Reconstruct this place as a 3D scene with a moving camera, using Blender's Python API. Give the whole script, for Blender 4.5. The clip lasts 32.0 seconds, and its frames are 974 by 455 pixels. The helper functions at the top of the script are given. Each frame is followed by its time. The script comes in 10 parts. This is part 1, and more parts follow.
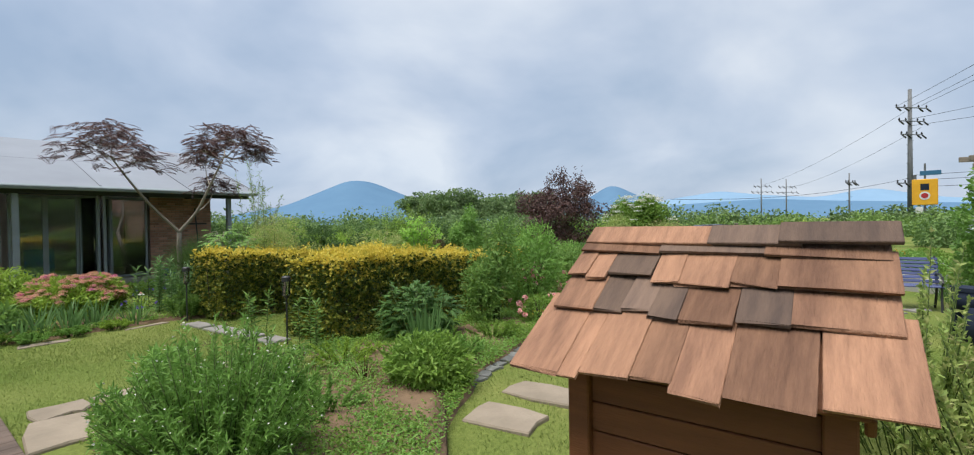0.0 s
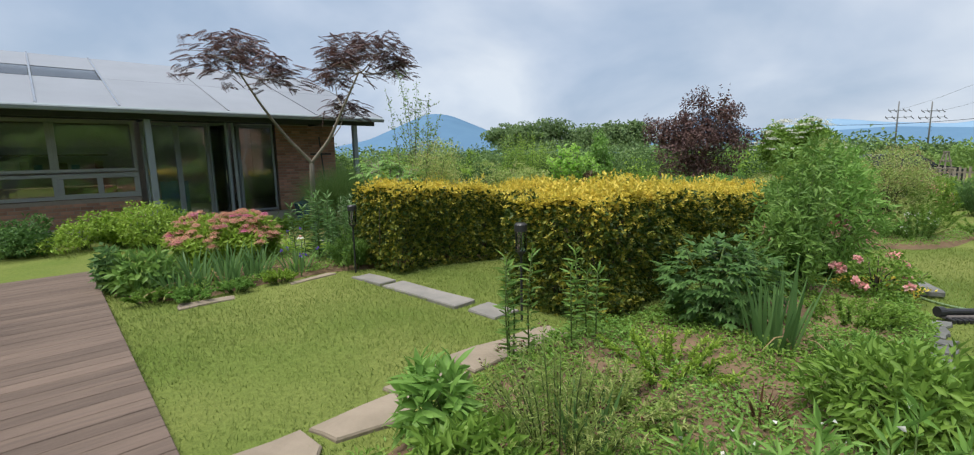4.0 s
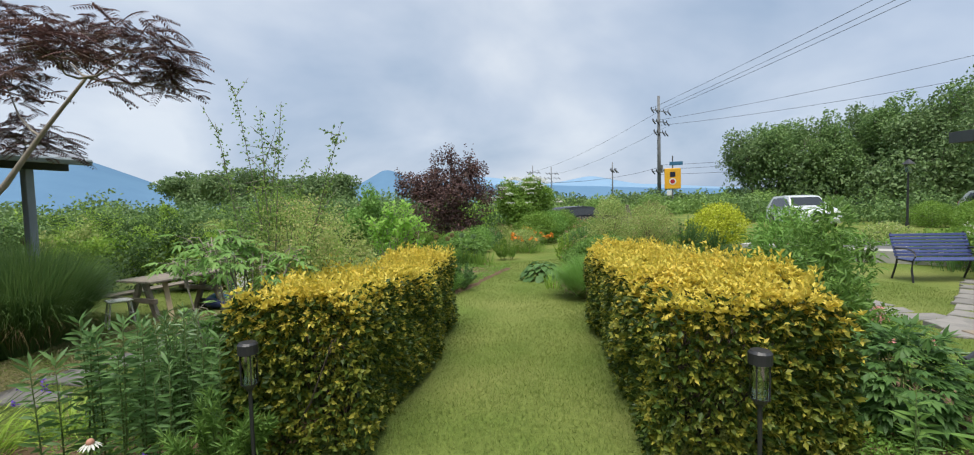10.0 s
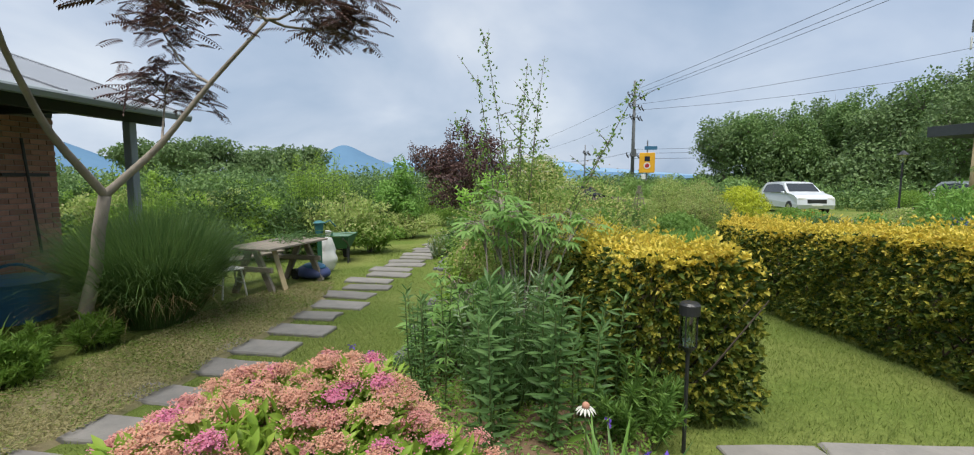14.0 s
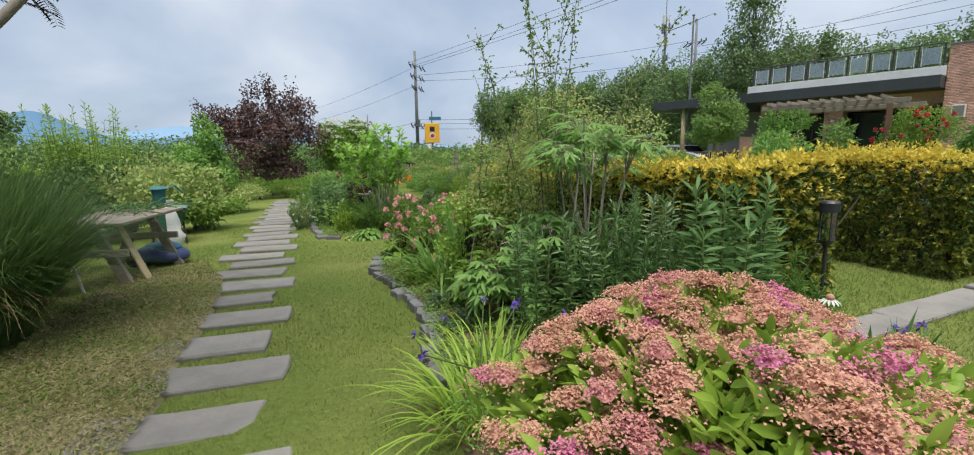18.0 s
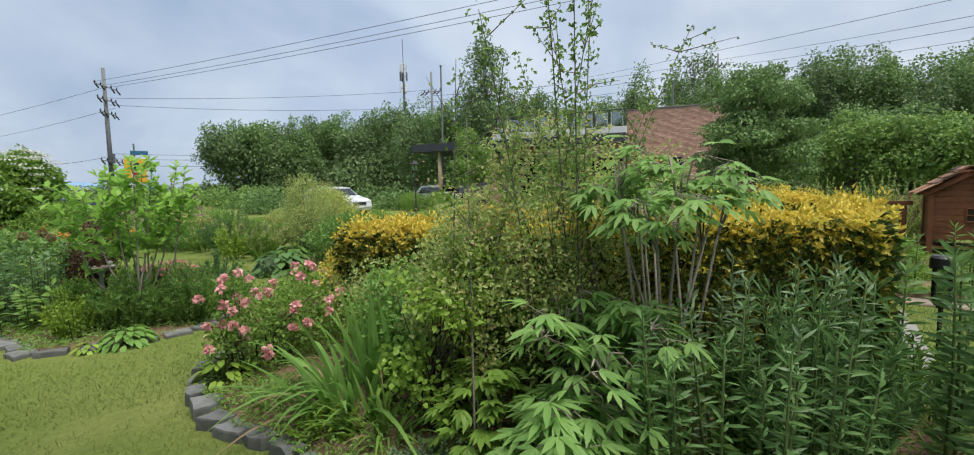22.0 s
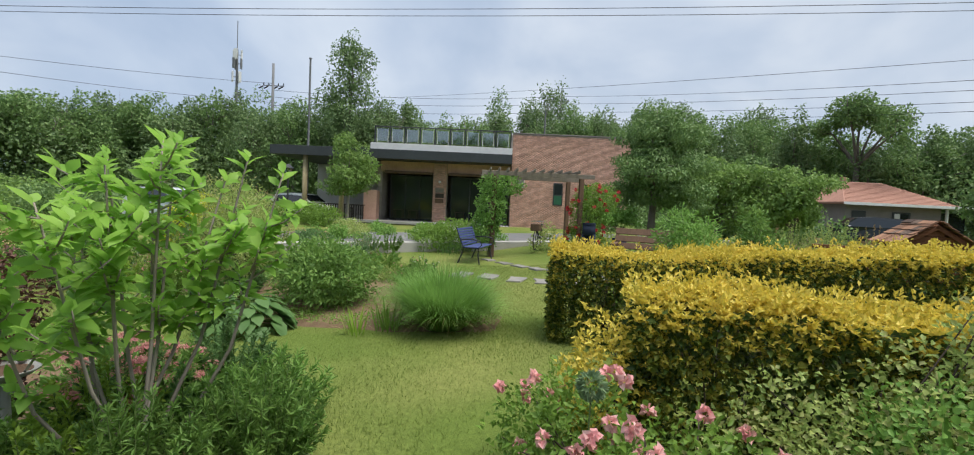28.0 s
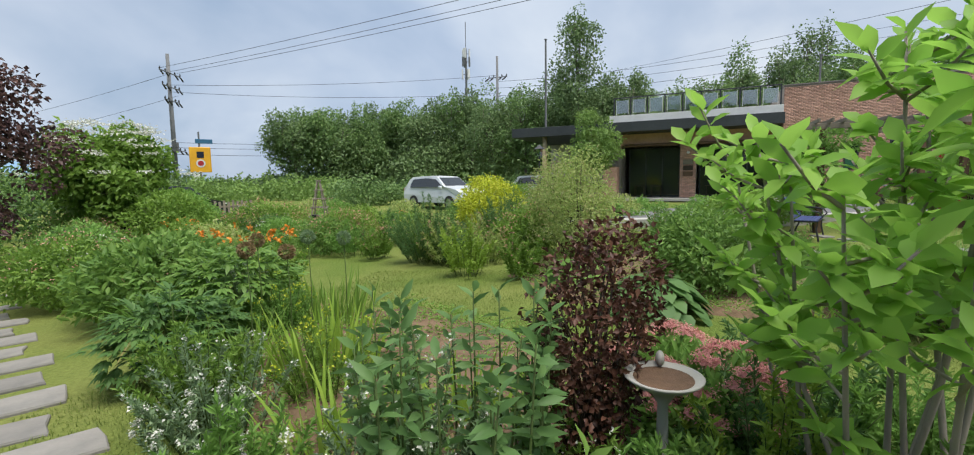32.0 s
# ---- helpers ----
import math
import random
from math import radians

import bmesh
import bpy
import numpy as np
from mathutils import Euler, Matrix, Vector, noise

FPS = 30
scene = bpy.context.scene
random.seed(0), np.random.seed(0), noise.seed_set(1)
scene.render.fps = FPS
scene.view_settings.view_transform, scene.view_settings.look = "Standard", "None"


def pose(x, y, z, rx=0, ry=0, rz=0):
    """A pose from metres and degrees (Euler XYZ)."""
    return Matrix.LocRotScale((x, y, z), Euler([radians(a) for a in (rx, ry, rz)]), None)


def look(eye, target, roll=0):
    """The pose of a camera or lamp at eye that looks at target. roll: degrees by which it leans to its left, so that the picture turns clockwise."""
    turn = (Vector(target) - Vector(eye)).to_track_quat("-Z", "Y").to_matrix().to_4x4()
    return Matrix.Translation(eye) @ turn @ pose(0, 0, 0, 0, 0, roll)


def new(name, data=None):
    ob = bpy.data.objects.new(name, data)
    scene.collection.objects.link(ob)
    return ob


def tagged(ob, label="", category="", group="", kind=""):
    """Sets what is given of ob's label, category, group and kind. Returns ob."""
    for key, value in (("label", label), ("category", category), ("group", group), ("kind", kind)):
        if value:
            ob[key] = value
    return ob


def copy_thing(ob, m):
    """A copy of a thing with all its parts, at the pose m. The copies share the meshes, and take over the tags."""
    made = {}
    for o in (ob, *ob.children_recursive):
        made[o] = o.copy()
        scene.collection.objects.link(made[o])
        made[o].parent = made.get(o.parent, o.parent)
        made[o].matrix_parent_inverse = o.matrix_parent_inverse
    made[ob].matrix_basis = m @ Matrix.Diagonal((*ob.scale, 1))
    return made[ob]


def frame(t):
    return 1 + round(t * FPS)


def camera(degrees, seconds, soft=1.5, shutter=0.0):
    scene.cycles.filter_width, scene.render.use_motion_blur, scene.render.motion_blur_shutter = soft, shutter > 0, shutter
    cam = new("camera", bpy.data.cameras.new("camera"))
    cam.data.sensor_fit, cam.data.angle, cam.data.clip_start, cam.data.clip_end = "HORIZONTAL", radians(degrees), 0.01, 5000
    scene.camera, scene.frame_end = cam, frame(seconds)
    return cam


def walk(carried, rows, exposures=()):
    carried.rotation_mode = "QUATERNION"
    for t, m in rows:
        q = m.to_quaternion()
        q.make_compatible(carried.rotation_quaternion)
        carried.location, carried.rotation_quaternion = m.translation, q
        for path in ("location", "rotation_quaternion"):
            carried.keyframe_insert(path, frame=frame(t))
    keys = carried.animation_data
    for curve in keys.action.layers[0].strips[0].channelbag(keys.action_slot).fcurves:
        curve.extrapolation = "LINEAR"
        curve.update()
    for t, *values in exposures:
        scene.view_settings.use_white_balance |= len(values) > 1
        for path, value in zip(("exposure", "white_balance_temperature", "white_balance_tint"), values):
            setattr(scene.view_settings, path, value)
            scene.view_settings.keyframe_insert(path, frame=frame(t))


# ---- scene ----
cam = camera(91.5, 32.0, soft=1.1)
PATH = [
    (0, (3.894, -1.326, 1.519), (3.576, 0.648, 1.495), -0.9),
    (0.5, (3.737, -1.143, 1.505), (2.906, 0.675, 1.43), -1.2),
    (1, (3.563, -0.936, 1.524), (2.377, 0.67, 1.419), -1.0),
    (1.5, (3.253, -0.837, 1.498), (1.891, 0.624, 1.379), -1.1),
    (2, (2.826, -0.613, 1.473), (1.571, 0.932, 1.278), -1.9),
    (2.5, (2.494, -0.336, 1.456), (1.294, 1.251, 1.25), -1.7),
    (3, (2.137, -0.108, 1.429), (1.014, 1.531, 1.196), -1.0),
    (3.5, (1.701, 0.028, 1.46), (0.817, 1.803, 1.202), -3.0),
    (4, (1.402, 0.312, 1.44), (0.774, 2.188, 1.143), -1.2),
    (4.5, (1.102, 0.617, 1.447), (0.658, 2.546, 1.164), -0.9),
    (6.5, (-0.035, 1.073, 1.654), (-0.152, 3.06, 1.46), -1.4),
    (7, (-0.381, 1.135, 1.651), (-0.557, 3.12, 1.482), -1.1),
    (7.5, (-0.706, 1.251, 1.651), (-0.837, 3.241, 1.491), -0.9),
    (8, (-0.87, 1.561, 1.618), (-0.584, 3.535, 1.472), -1.9),
    (8.5, (-1.064, 1.71, 1.624), (-0.65, 3.661, 1.487), -1.6),
    (9, (-1.369, 1.884, 1.662), (-0.866, 3.816, 1.535), -2.1),
    (9.5, (-1.526, 2.096, 1.642), (-0.974, 4.013, 1.513), -1.6),
    (10, (-1.576, 2.415, 1.645), (-0.974, 4.319, 1.533), -1.6),
    (10.5, (-1.726, 2.594, 1.634), (-0.866, 4.395, 1.512), 0.0),
    (11, (-2.091, 2.68, 1.646), (-1.113, 4.418, 1.494), 0.1),
    (11.5, (-2.45, 2.768, 1.639), (-1.463, 4.5, 1.476), 1.2),
    (12, (-2.825, 2.955, 1.643), (-1.841, 4.689, 1.487), -0.2),
    (12.5, (-3.254, 2.997, 1.608), (-2.326, 4.762, 1.455), 0.1),
    (13, (-3.607, 3.167, 1.588), (-2.771, 4.975, 1.412), -0.2),
    (13.5, (-3.887, 3.323, 1.544), (-3.108, 5.156, 1.361), 0.1),
    (14, (-4.123, 3.485, 1.538), (-3.357, 5.321, 1.339), 0.1),
    (14.5, (-4.306, 3.583, 1.503), (-3.529, 5.415, 1.293), -1.1),
    (16.5, (-5.201, 4.375, 1.214), (-4.22, 6.099, 0.959), -2.9),
    (17, (-5.285, 4.713, 1.204), (-4.141, 6.328, 0.915), -2.7),
    (17.5, (-5.443, 4.899, 1.154), (-4.148, 6.393, 0.854), -0.8),
    (18, (-5.645, 5.129, 1.187), (-4.149, 6.418, 0.872), -0.7),
    (18.5, (-5.598, 5.428, 1.172), (-3.917, 6.465, 0.856), -1.3),
    (19, (-5.571, 5.682, 1.233), (-3.793, 6.542, 0.916), -0.7),
    (19.5, (-5.605, 6.02, 1.193), (-3.774, 6.771, 0.904), -1.2),
    (20, (-5.671, 6.204, 1.271), (-3.804, 6.868, 1.002), -1.7),
    (20.5, (-5.556, 6.492, 1.273), (-3.668, 7.119, 1.064), -1.5),
    (21, (-5.373, 6.788, 1.33), (-3.475, 7.391, 1.145), -1.4),
    (21.5, (-5.179, 7.082, 1.308), (-3.244, 7.557, 1.135), -1.4),
    (22, (-4.972, 7.37, 1.274), (-3.009, 7.716, 1.106), -1.1),
    (22.5, (-4.735, 7.583, 1.293), (-2.766, 7.908, 1.15), -3.0),
    (23, (-4.736, 7.806, 1.319), (-2.802, 8.298, 1.18), -3.2),
    (23.5, (-4.676, 8.212, 1.329), (-2.769, 8.784, 1.137), -3.0),
    (24, (-4.488, 8.526, 1.264), (-2.624, 9.214, 1.029), -3.4),
    (24.5, (-4.261, 8.789, 1.285), (-2.418, 9.507, 0.985), -3.3),
    (26.5, (-3.524, 10.273, 1.382), (-1.549, 10.406, 1.097), 1.8),
    (27, (-3.416, 10.505, 1.434), (-1.431, 10.337, 1.256), 2.4),
    (27.5, (-3.371, 10.748, 1.431), (-1.394, 10.478, 1.291), 2.3),
    (28, (-3.107, 10.936, 1.41), (-1.145, 10.561, 1.31), 2.7),
    (28.5, (-2.918, 11.133, 1.397), (-0.965, 10.708, 1.331), 2.5),
    (29, (-2.85, 11.466, 1.365), (-0.89, 11.07, 1.31), -0.4),
    (29.5, (-2.814, 11.704, 1.318), (-0.817, 11.597, 1.268), -1.5),
    (30, (-2.694, 12.001, 1.259), (-0.698, 12.102, 1.193), -1.2),
    (30.5, (-2.519, 12.302, 1.231), (-0.526, 12.453, 1.149), -1.2),
    (31, (-2.396, 12.606, 1.235), (-0.405, 12.77, 1.141), -2.1),
    (31.5, (-2.232, 12.91, 1.188), (-0.255, 13.193, 1.068), -1.5),
    (32, (-2.053, 13.184, 1.159), (-0.119, 13.654, 0.965), -0.8),
]
walk(cam, [(t, look(eye, target, roll)) for t, eye, target, roll in PATH])

# ---- light ----
world = bpy.data.worlds.new("world")
scene.world = world
world.use_nodes = True
SUN_EL, SUN_ROT = radians(64), radians(215)


def build_sky():
    nt = world.node_tree
    nd, ln = nt.nodes, nt.links
    nd.clear()
    out = nd.new("ShaderNodeOutputWorld")
    bg = nd.new("ShaderNodeBackground")
    sky = nd.new("ShaderNodeTexSky")
    sky.sky_type, sky.sun_disc = "NISHITA", False
    sky.sun_elevation, sky.sun_rotation = SUN_EL, SUN_ROT
    sky.air_density, sky.dust_density, sky.ozone_density = 1.0, 2.5, 1.0
    co = nd.new("ShaderNodeTexCoord")
    # clouds lie on a flat layer overhead: the direction divided by its height
    sep = nd.new("ShaderNodeSeparateXYZ")
    ln.new(co.outputs["Generated"], sep.inputs[0])
    up = nd.new("ShaderNodeMath"); up.operation = "ADD"; up.inputs[1].default_value = 0.55
    ab = nd.new("ShaderNodeMath"); ab.operation = "ABSOLUTE"
    ln.new(sep.outputs[2], ab.inputs[0]); ln.new(ab.outputs[0], up.inputs[0])
    dv = nd.new("ShaderNodeVectorMath"); dv.operation = "DIVIDE"
    cmb = nd.new("ShaderNodeCombineXYZ")
    for i in range(3):
        ln.new(up.outputs[0], cmb.inputs[i])
    ln.new(co.outputs["Generated"], dv.inputs[0]); ln.new(cmb.outputs[0], dv.inputs[1])
    n1 = nd.new("ShaderNodeTexNoise"); n1.inputs["Scale"].default_value = 1.9; n1.inputs["Detail"].default_value = 5; n1.inputs["Roughness"].default_value = 0.5
    n1.inputs["Distortion"].default_value = 0.25
    n2 = nd.new("ShaderNodeTexNoise"); n2.inputs["Scale"].default_value = 0.55; n2.inputs["Detail"].default_value = 3
    ln.new(dv.outputs[0], n1.inputs["Vector"]); ln.new(dv.outputs[0], n2.inputs["Vector"])
    r1 = nd.new("ShaderNodeValToRGB")
    r1.color_ramp.elements[0].position, r1.color_ramp.elements[0].color = 0.34, (0.265, 0.335, 0.435, 1)
    r1.color_ramp.elements[1].position, r1.color_ramp.elements[1].color = 0.72, (0.53, 0.565, 0.61, 1)
    e = r1.color_ramp.elements.new(0.52); e.color = (0.375, 0.43, 0.515, 1)
    ln.new(n1.outputs["Fac"], r1.inputs[0])
    r2 = nd.new("ShaderNodeValToRGB")
    r2.color_ramp.elements[0].position, r2.color_ramp.elements[0].color = 0.35, (0.86, 0.92, 1.0, 1)
    r2.color_ramp.elements[1].position, r2.color_ramp.elements[1].color = 0.68, (1.1, 1.08, 1.05, 1)
    ln.new(n2.outputs["Fac"], r2.inputs[0])
    mul = nd.new("ShaderNodeMix"); mul.data_type = "RGBA"; mul.blend_type = "MULTIPLY"; mul.inputs[0].default_value = 1
    ln.new(r1.outputs[0], mul.inputs[6]); ln.new(r2.outputs[0], mul.inputs[7])
    sc = nd.new("ShaderNodeMix"); sc.data_type = "RGBA"; sc.blend_type = "MULTIPLY"; sc.inputs[0].default_value = 1
    sc.inputs[7].default_value = (0.09, 0.09, 0.09, 1)
    ln.new(sky.outputs[0], sc.inputs[6])
    mx = nd.new("ShaderNodeMix"); mx.data_type = "RGBA"; mx.inputs[0].default_value = 0.9
    ln.new(sc.outputs[2], mx.inputs[6]); ln.new(mul.outputs[2], mx.inputs[7])
    ln.new(mx.outputs[2], bg.inputs[0])
    bg.inputs[1].default_value = 1.0
    ln.new(bg.outputs[0], out.inputs[0])


build_sky()
sun = new("sun", bpy.data.lights.new("sun", "SUN"))
sun.data.energy, sun.data.angle, sun.data.color = 3.4, radians(45), (1.0, 0.955, 0.88)
sun.matrix_world = look((0, 0, 30), (0.35 * 17, 0.5 * 17, 0))
scene.view_settings.exposure = 0.6

# ---- materials ----


def nodes_of(name):
    m = bpy.data.materials.new(name)
    m.use_nodes = True
    m.node_tree.nodes.clear()
    return m, m.node_tree.nodes, m.node_tree.links


def plain(name, c, rough=0.6, metal=0.0, c2=None, scale=8.0, bump=0.0, bscale=None, spread=0.0, stretch=None, spec=0.5, island=False):
    """A surface of two mixed tones (noise at two scales), fine relief, and a tone that differs from piece to piece."""
    m, nd, ln = nodes_of(name)
    out = nd.new("ShaderNodeOutputMaterial")
    b = nd.new("ShaderNodeBsdfPrincipled")
    ln.new(b.outputs[0], out.inputs[0])
    b.inputs["Roughness"].default_value, b.inputs["Metallic"].default_value = rough, metal
    b.inputs["Specular IOR Level"].default_value = spec
    c2 = c2 or tuple(v * 0.72 for v in c)
    co = nd.new("ShaderNodeTexCoord")
    src = co.outputs["Object"]
    if stretch:
        mp = nd.new("ShaderNodeMapping")
        mp.inputs["Scale"].default_value = stretch
        ln.new(src, mp.inputs[0])
        src = mp.outputs[0]
    n = nd.new("ShaderNodeTexNoise")
    n.inputs["Scale"].default_value, n.inputs["Detail"].default_value, n.inputs["Roughness"].default_value = scale, 6, 0.62
    ln.new(src, n.inputs["Vector"])
    big = nd.new("ShaderNodeTexNoise")
    big.inputs["Scale"].default_value, big.inputs["Detail"].default_value = scale * 0.17, 3
    ln.new(src, big.inputs["Vector"])
    av = nd.new("ShaderNodeMath"); av.operation = "ADD"
    ln.new(n.outputs["Fac"], av.inputs[0]); ln.new(big.outputs["Fac"], av.inputs[1])
    ramp = nd.new("ShaderNodeMapRange")
    ramp.inputs[1].default_value, ramp.inputs[2].default_value = 0.72, 1.3
    ln.new(av.outputs[0], ramp.inputs[0])
    mix = nd.new("ShaderNodeMix"); mix.data_type = "RGBA"
    mix.inputs[6].default_value, mix.inputs[7].default_value = (*c, 1), (*c2, 1)
    ln.new(ramp.outputs[0], mix.inputs[0])
    col = mix.outputs[2]
    if spread:
        if island:
            oi = nd.new("ShaderNodeNewGeometry").outputs["Random Per Island"]
        else:
            oi = nd.new("ShaderNodeObjectInfo").outputs["Random"]
        mr = nd.new("ShaderNodeMapRange")
        mr.inputs[3].default_value, mr.inputs[4].default_value = 1 - spread, 1 + spread
        ln.new(oi, mr.inputs[0])
        hs = nd.new("ShaderNodeHueSaturation")
        ln.new(mr.outputs[0], hs.inputs["Value"])
        ln.new(col, hs.inputs["Color"])
        col = hs.outputs[0]
    ln.new(col, b.inputs["Base Color"])
    if bump:
        bn = nd.new("ShaderNodeTexNoise")
        bn.inputs["Scale"].default_value, bn.inputs["Detail"].default_value = bscale or scale * 3, 5
        ln.new(src, bn.inputs["Vector"])
        bp = nd.new("ShaderNodeBump")
        bp.inputs["Strength"].default_value, bp.inputs["Distance"].default_value = bump, 0.01
        ln.new(bn.outputs["Fac"], bp.inputs["Height"])
        ln.new(bp.outputs[0], b.inputs["Normal"])
    return m


def leafy(name, stops, gloss=0.45, thin=0.3, spec=0.25):
    """Leaves: tones picked leaf by leaf, patches of tone over the plant, some light through the blade."""
    m, nd, ln = nodes_of(name)
    out = nd.new("ShaderNodeOutputMaterial")
    b = nd.new("ShaderNodeBsdfPrincipled")
    b.inputs["Roughness"].default_value = gloss
    b.inputs["Specular IOR Level"].default_value = spec
    tr = nd.new("ShaderNodeBsdfTranslucent")
    ms = nd.new("ShaderNodeMixShader"); ms.inputs[0].default_value = thin
    ln.new(b.outputs[0], ms.inputs[1]); ln.new(tr.outputs[0], ms.inputs[2]); ln.new(ms.outputs[0], out.inputs[0])
    g = nd.new("ShaderNodeNewGeometry")
    co = nd.new("ShaderNodeTexCoord")
    n = nd.new("ShaderNodeTexNoise"); n.inputs["Scale"].default_value = 2.6; n.inputs["Detail"].default_value = 3
    ln.new(co.outputs["Object"], n.inputs["Vector"])
    md = nd.new("ShaderNodeMath"); md.operation = "MULTIPLY_ADD"; md.inputs[1].default_value = 0.7; 
    nn = nd.new("ShaderNodeMath"); nn.operation = "MULTIPLY_ADD"; nn.inputs[1].default_value = 0.9; nn.inputs[2].default_value = -0.3
    ln.new(n.outputs["Fac"], nn.inputs[0])
    ln.new(g.outputs["Random Per Island"], md.inputs[0]); ln.new(nn.outputs[0], md.inputs[2])
    r = nd.new("ShaderNodeValToRGB")
    el = r.color_ramp.elements
    el[0].position, el[0].color = 0.0, (*stops[0], 1)
    el[1].position, el[1].color = 1.0, (*stops[-1], 1)
    for i, c in enumerate(stops[1:-1]):
        e = el.new((i + 1) / (len(stops) - 1)); e.color = (*c, 1)
    ln.new(md.outputs[0], r.inputs[0])
    ln.new(r.outputs[0], b.inputs["Base Color"]); ln.new(r.outputs[0], tr.inputs["Color"])
    return m


def glassy(name, tint=(0.55, 0.62, 0.62), rough=0.03, clear=0.55):
    """Window glass: mirror reflections over a clear body."""
    m, nd, ln = nodes_of(name)
    out = nd.new("ShaderNodeOutputMaterial")
    gl = nd.new("ShaderNodeBsdfGlossy"); gl.inputs["Roughness"].default_value = rough
    tp = nd.new("ShaderNodeBsdfTransparent"); tp.inputs["Color"].default_value = (*tint, 1)
    fr = nd.new("ShaderNodeFresnel"); fr.inputs[0].default_value = 1.5
    ms = nd.new("ShaderNodeMixShader")
    mr = nd.new("ShaderNodeMapRange"); mr.inputs[3].default_value = 1 - clear - 0.3
    ln.new(fr.outputs[0], mr.inputs[0]); ln.new(mr.outputs[0], ms.inputs[0])
    ln.new(tp.outputs[0], ms.inputs[1]); ln.new(gl.outputs[0], ms.inputs[2]); ln.new(ms.outputs[0], out.inputs[0])
    return m


def ground_paint(name):
    """Lawn turf, dry and fresh patches, with bare earth where the moss thins."""
    m, nd, ln = nodes_of(name)
    out = nd.new("ShaderNodeOutputMaterial")
    b = nd.new("ShaderNodeBsdfPrincipled"); b.inputs["Roughness"].default_value = 0.9; b.inputs["Specular IOR Level"].default_value = 0.1
    ln.new(b.outputs[0], out.inputs[0])
    co = nd.new("ShaderNodeTexCoord")
    n1 = nd.new("ShaderNodeTexNoise"); n1.inputs["Scale"].default_value = 0.55; n1.inputs["Detail"].default_value = 4
    n2 = nd.new("ShaderNodeTexNoise"); n2.inputs["Scale"].default_value = 26; n2.inputs["Detail"].default_value = 5; n2.inputs["Roughness"].default_value = 0.7
    for n in (n1, n2):
        ln.new(co.outputs["Object"], n.inputs["Vector"])
    r1 = nd.new("ShaderNodeValToRGB")
    r1.color_ramp.elements[0].position, r1.color_ramp.elements[0].color = 0.36, (0.115, 0.165, 0.036, 1)
    r1.color_ramp.elements[1].position, r1.color_ramp.elements[1].color = 0.66, (0.19, 0.215, 0.065, 1)
    ln.new(n1.outputs["Fac"], r1.inputs[0])
    r2 = nd.new("ShaderNodeValToRGB")
    r2.color_ramp.elements[0].position, r2.color_ramp.elements[0].color = 0.3, (0.68, 0.7, 0.62, 1)
    r2.color_ramp.elements[1].position, r2.color_ramp.elements[1].color = 0.72, (1.2, 1.17, 1.12, 1)
    ln.new(n2.outputs["Fac"], r2.inputs[0])
    mu = nd.new("ShaderNodeMix"); mu.data_type = "RGBA"; mu.blend_type = "MULTIPLY"; mu.inputs[0].default_value = 1
    ln.new(r1.outputs[0], mu.inputs[6]); ln.new(r2.outputs[0], mu.inputs[7])
    ln.new(mu.outputs[2], b.inputs["Base Color"])
    bp = nd.new("ShaderNodeBump"); bp.inputs["Strength"].default_value = 0.7; bp.inputs["Distance"].default_value = 0.03
    ln.new(n2.outputs["Fac"], bp.inputs["Height"]); ln.new(bp.outputs[0], b.inputs["Normal"])
    return m


TURF = ground_paint("turf")
EARTH = plain("bare_earth", (0.20, 0.135, 0.085), 0.95, c2=(0.115, 0.078, 0.05), scale=9, bump=0.9, bscale=40, spec=0.1)
STONE = plain("grey_flagstone", (0.245, 0.23, 0.21), 0.85, c2=(0.16, 0.155, 0.145), scale=5, bump=0.5, bscale=30, spread=0.14, spec=0.2)
EDGE = plain("slate_edging", (0.185, 0.185, 0.18), 0.85, c2=(0.095, 0.098, 0.09), scale=11, bump=0.6, bscale=26, spread=0.22, spec=0.3)
SAND = plain("sandstone", (0.29, 0.24, 0.185), 0.9, c2=(0.20, 0.165, 0.125), scale=4, bump=0.5, bscale=30, spread=0.1, spec=0.2)
DECK = plain("weathered_deck_board", (0.16, 0.118, 0.095), 0.85, c2=(0.095, 0.071, 0.058), scale=3, bump=0.5, bscale=20, spread=0.13, stretch=(9, 0.8, 9), spec=0.25)
BARK = plain("grey_bark", (0.19, 0.165, 0.14), 0.9, c2=(0.11, 0.095, 0.08), scale=14, bump=0.6, bscale=40, stretch=(1, 1, 0.3), spec=0.15)
PALEBARK = plain("pale_bark", (0.34, 0.30, 0.25), 0.9, c2=(0.22, 0.19, 0.16), scale=14, bump=0.5, bscale=40, stretch=(1, 1, 0.3), spec=0.15)
DARKBARK = plain("dark_twig", (0.07, 0.055, 0.042), 0.9, c2=(0.04, 0.033, 0.027), scale=20, spec=0.15)
STEM = plain("green_stem", (0.085, 0.13, 0.035), 0.7, c2=(0.06, 0.09, 0.028), scale=16, spec=0.2)
BLACK = plain("black_powder_coat", (0.018, 0.019, 0.021), 0.42, c2=(0.03, 0.03, 0.033), scale=30, spec=0.5)
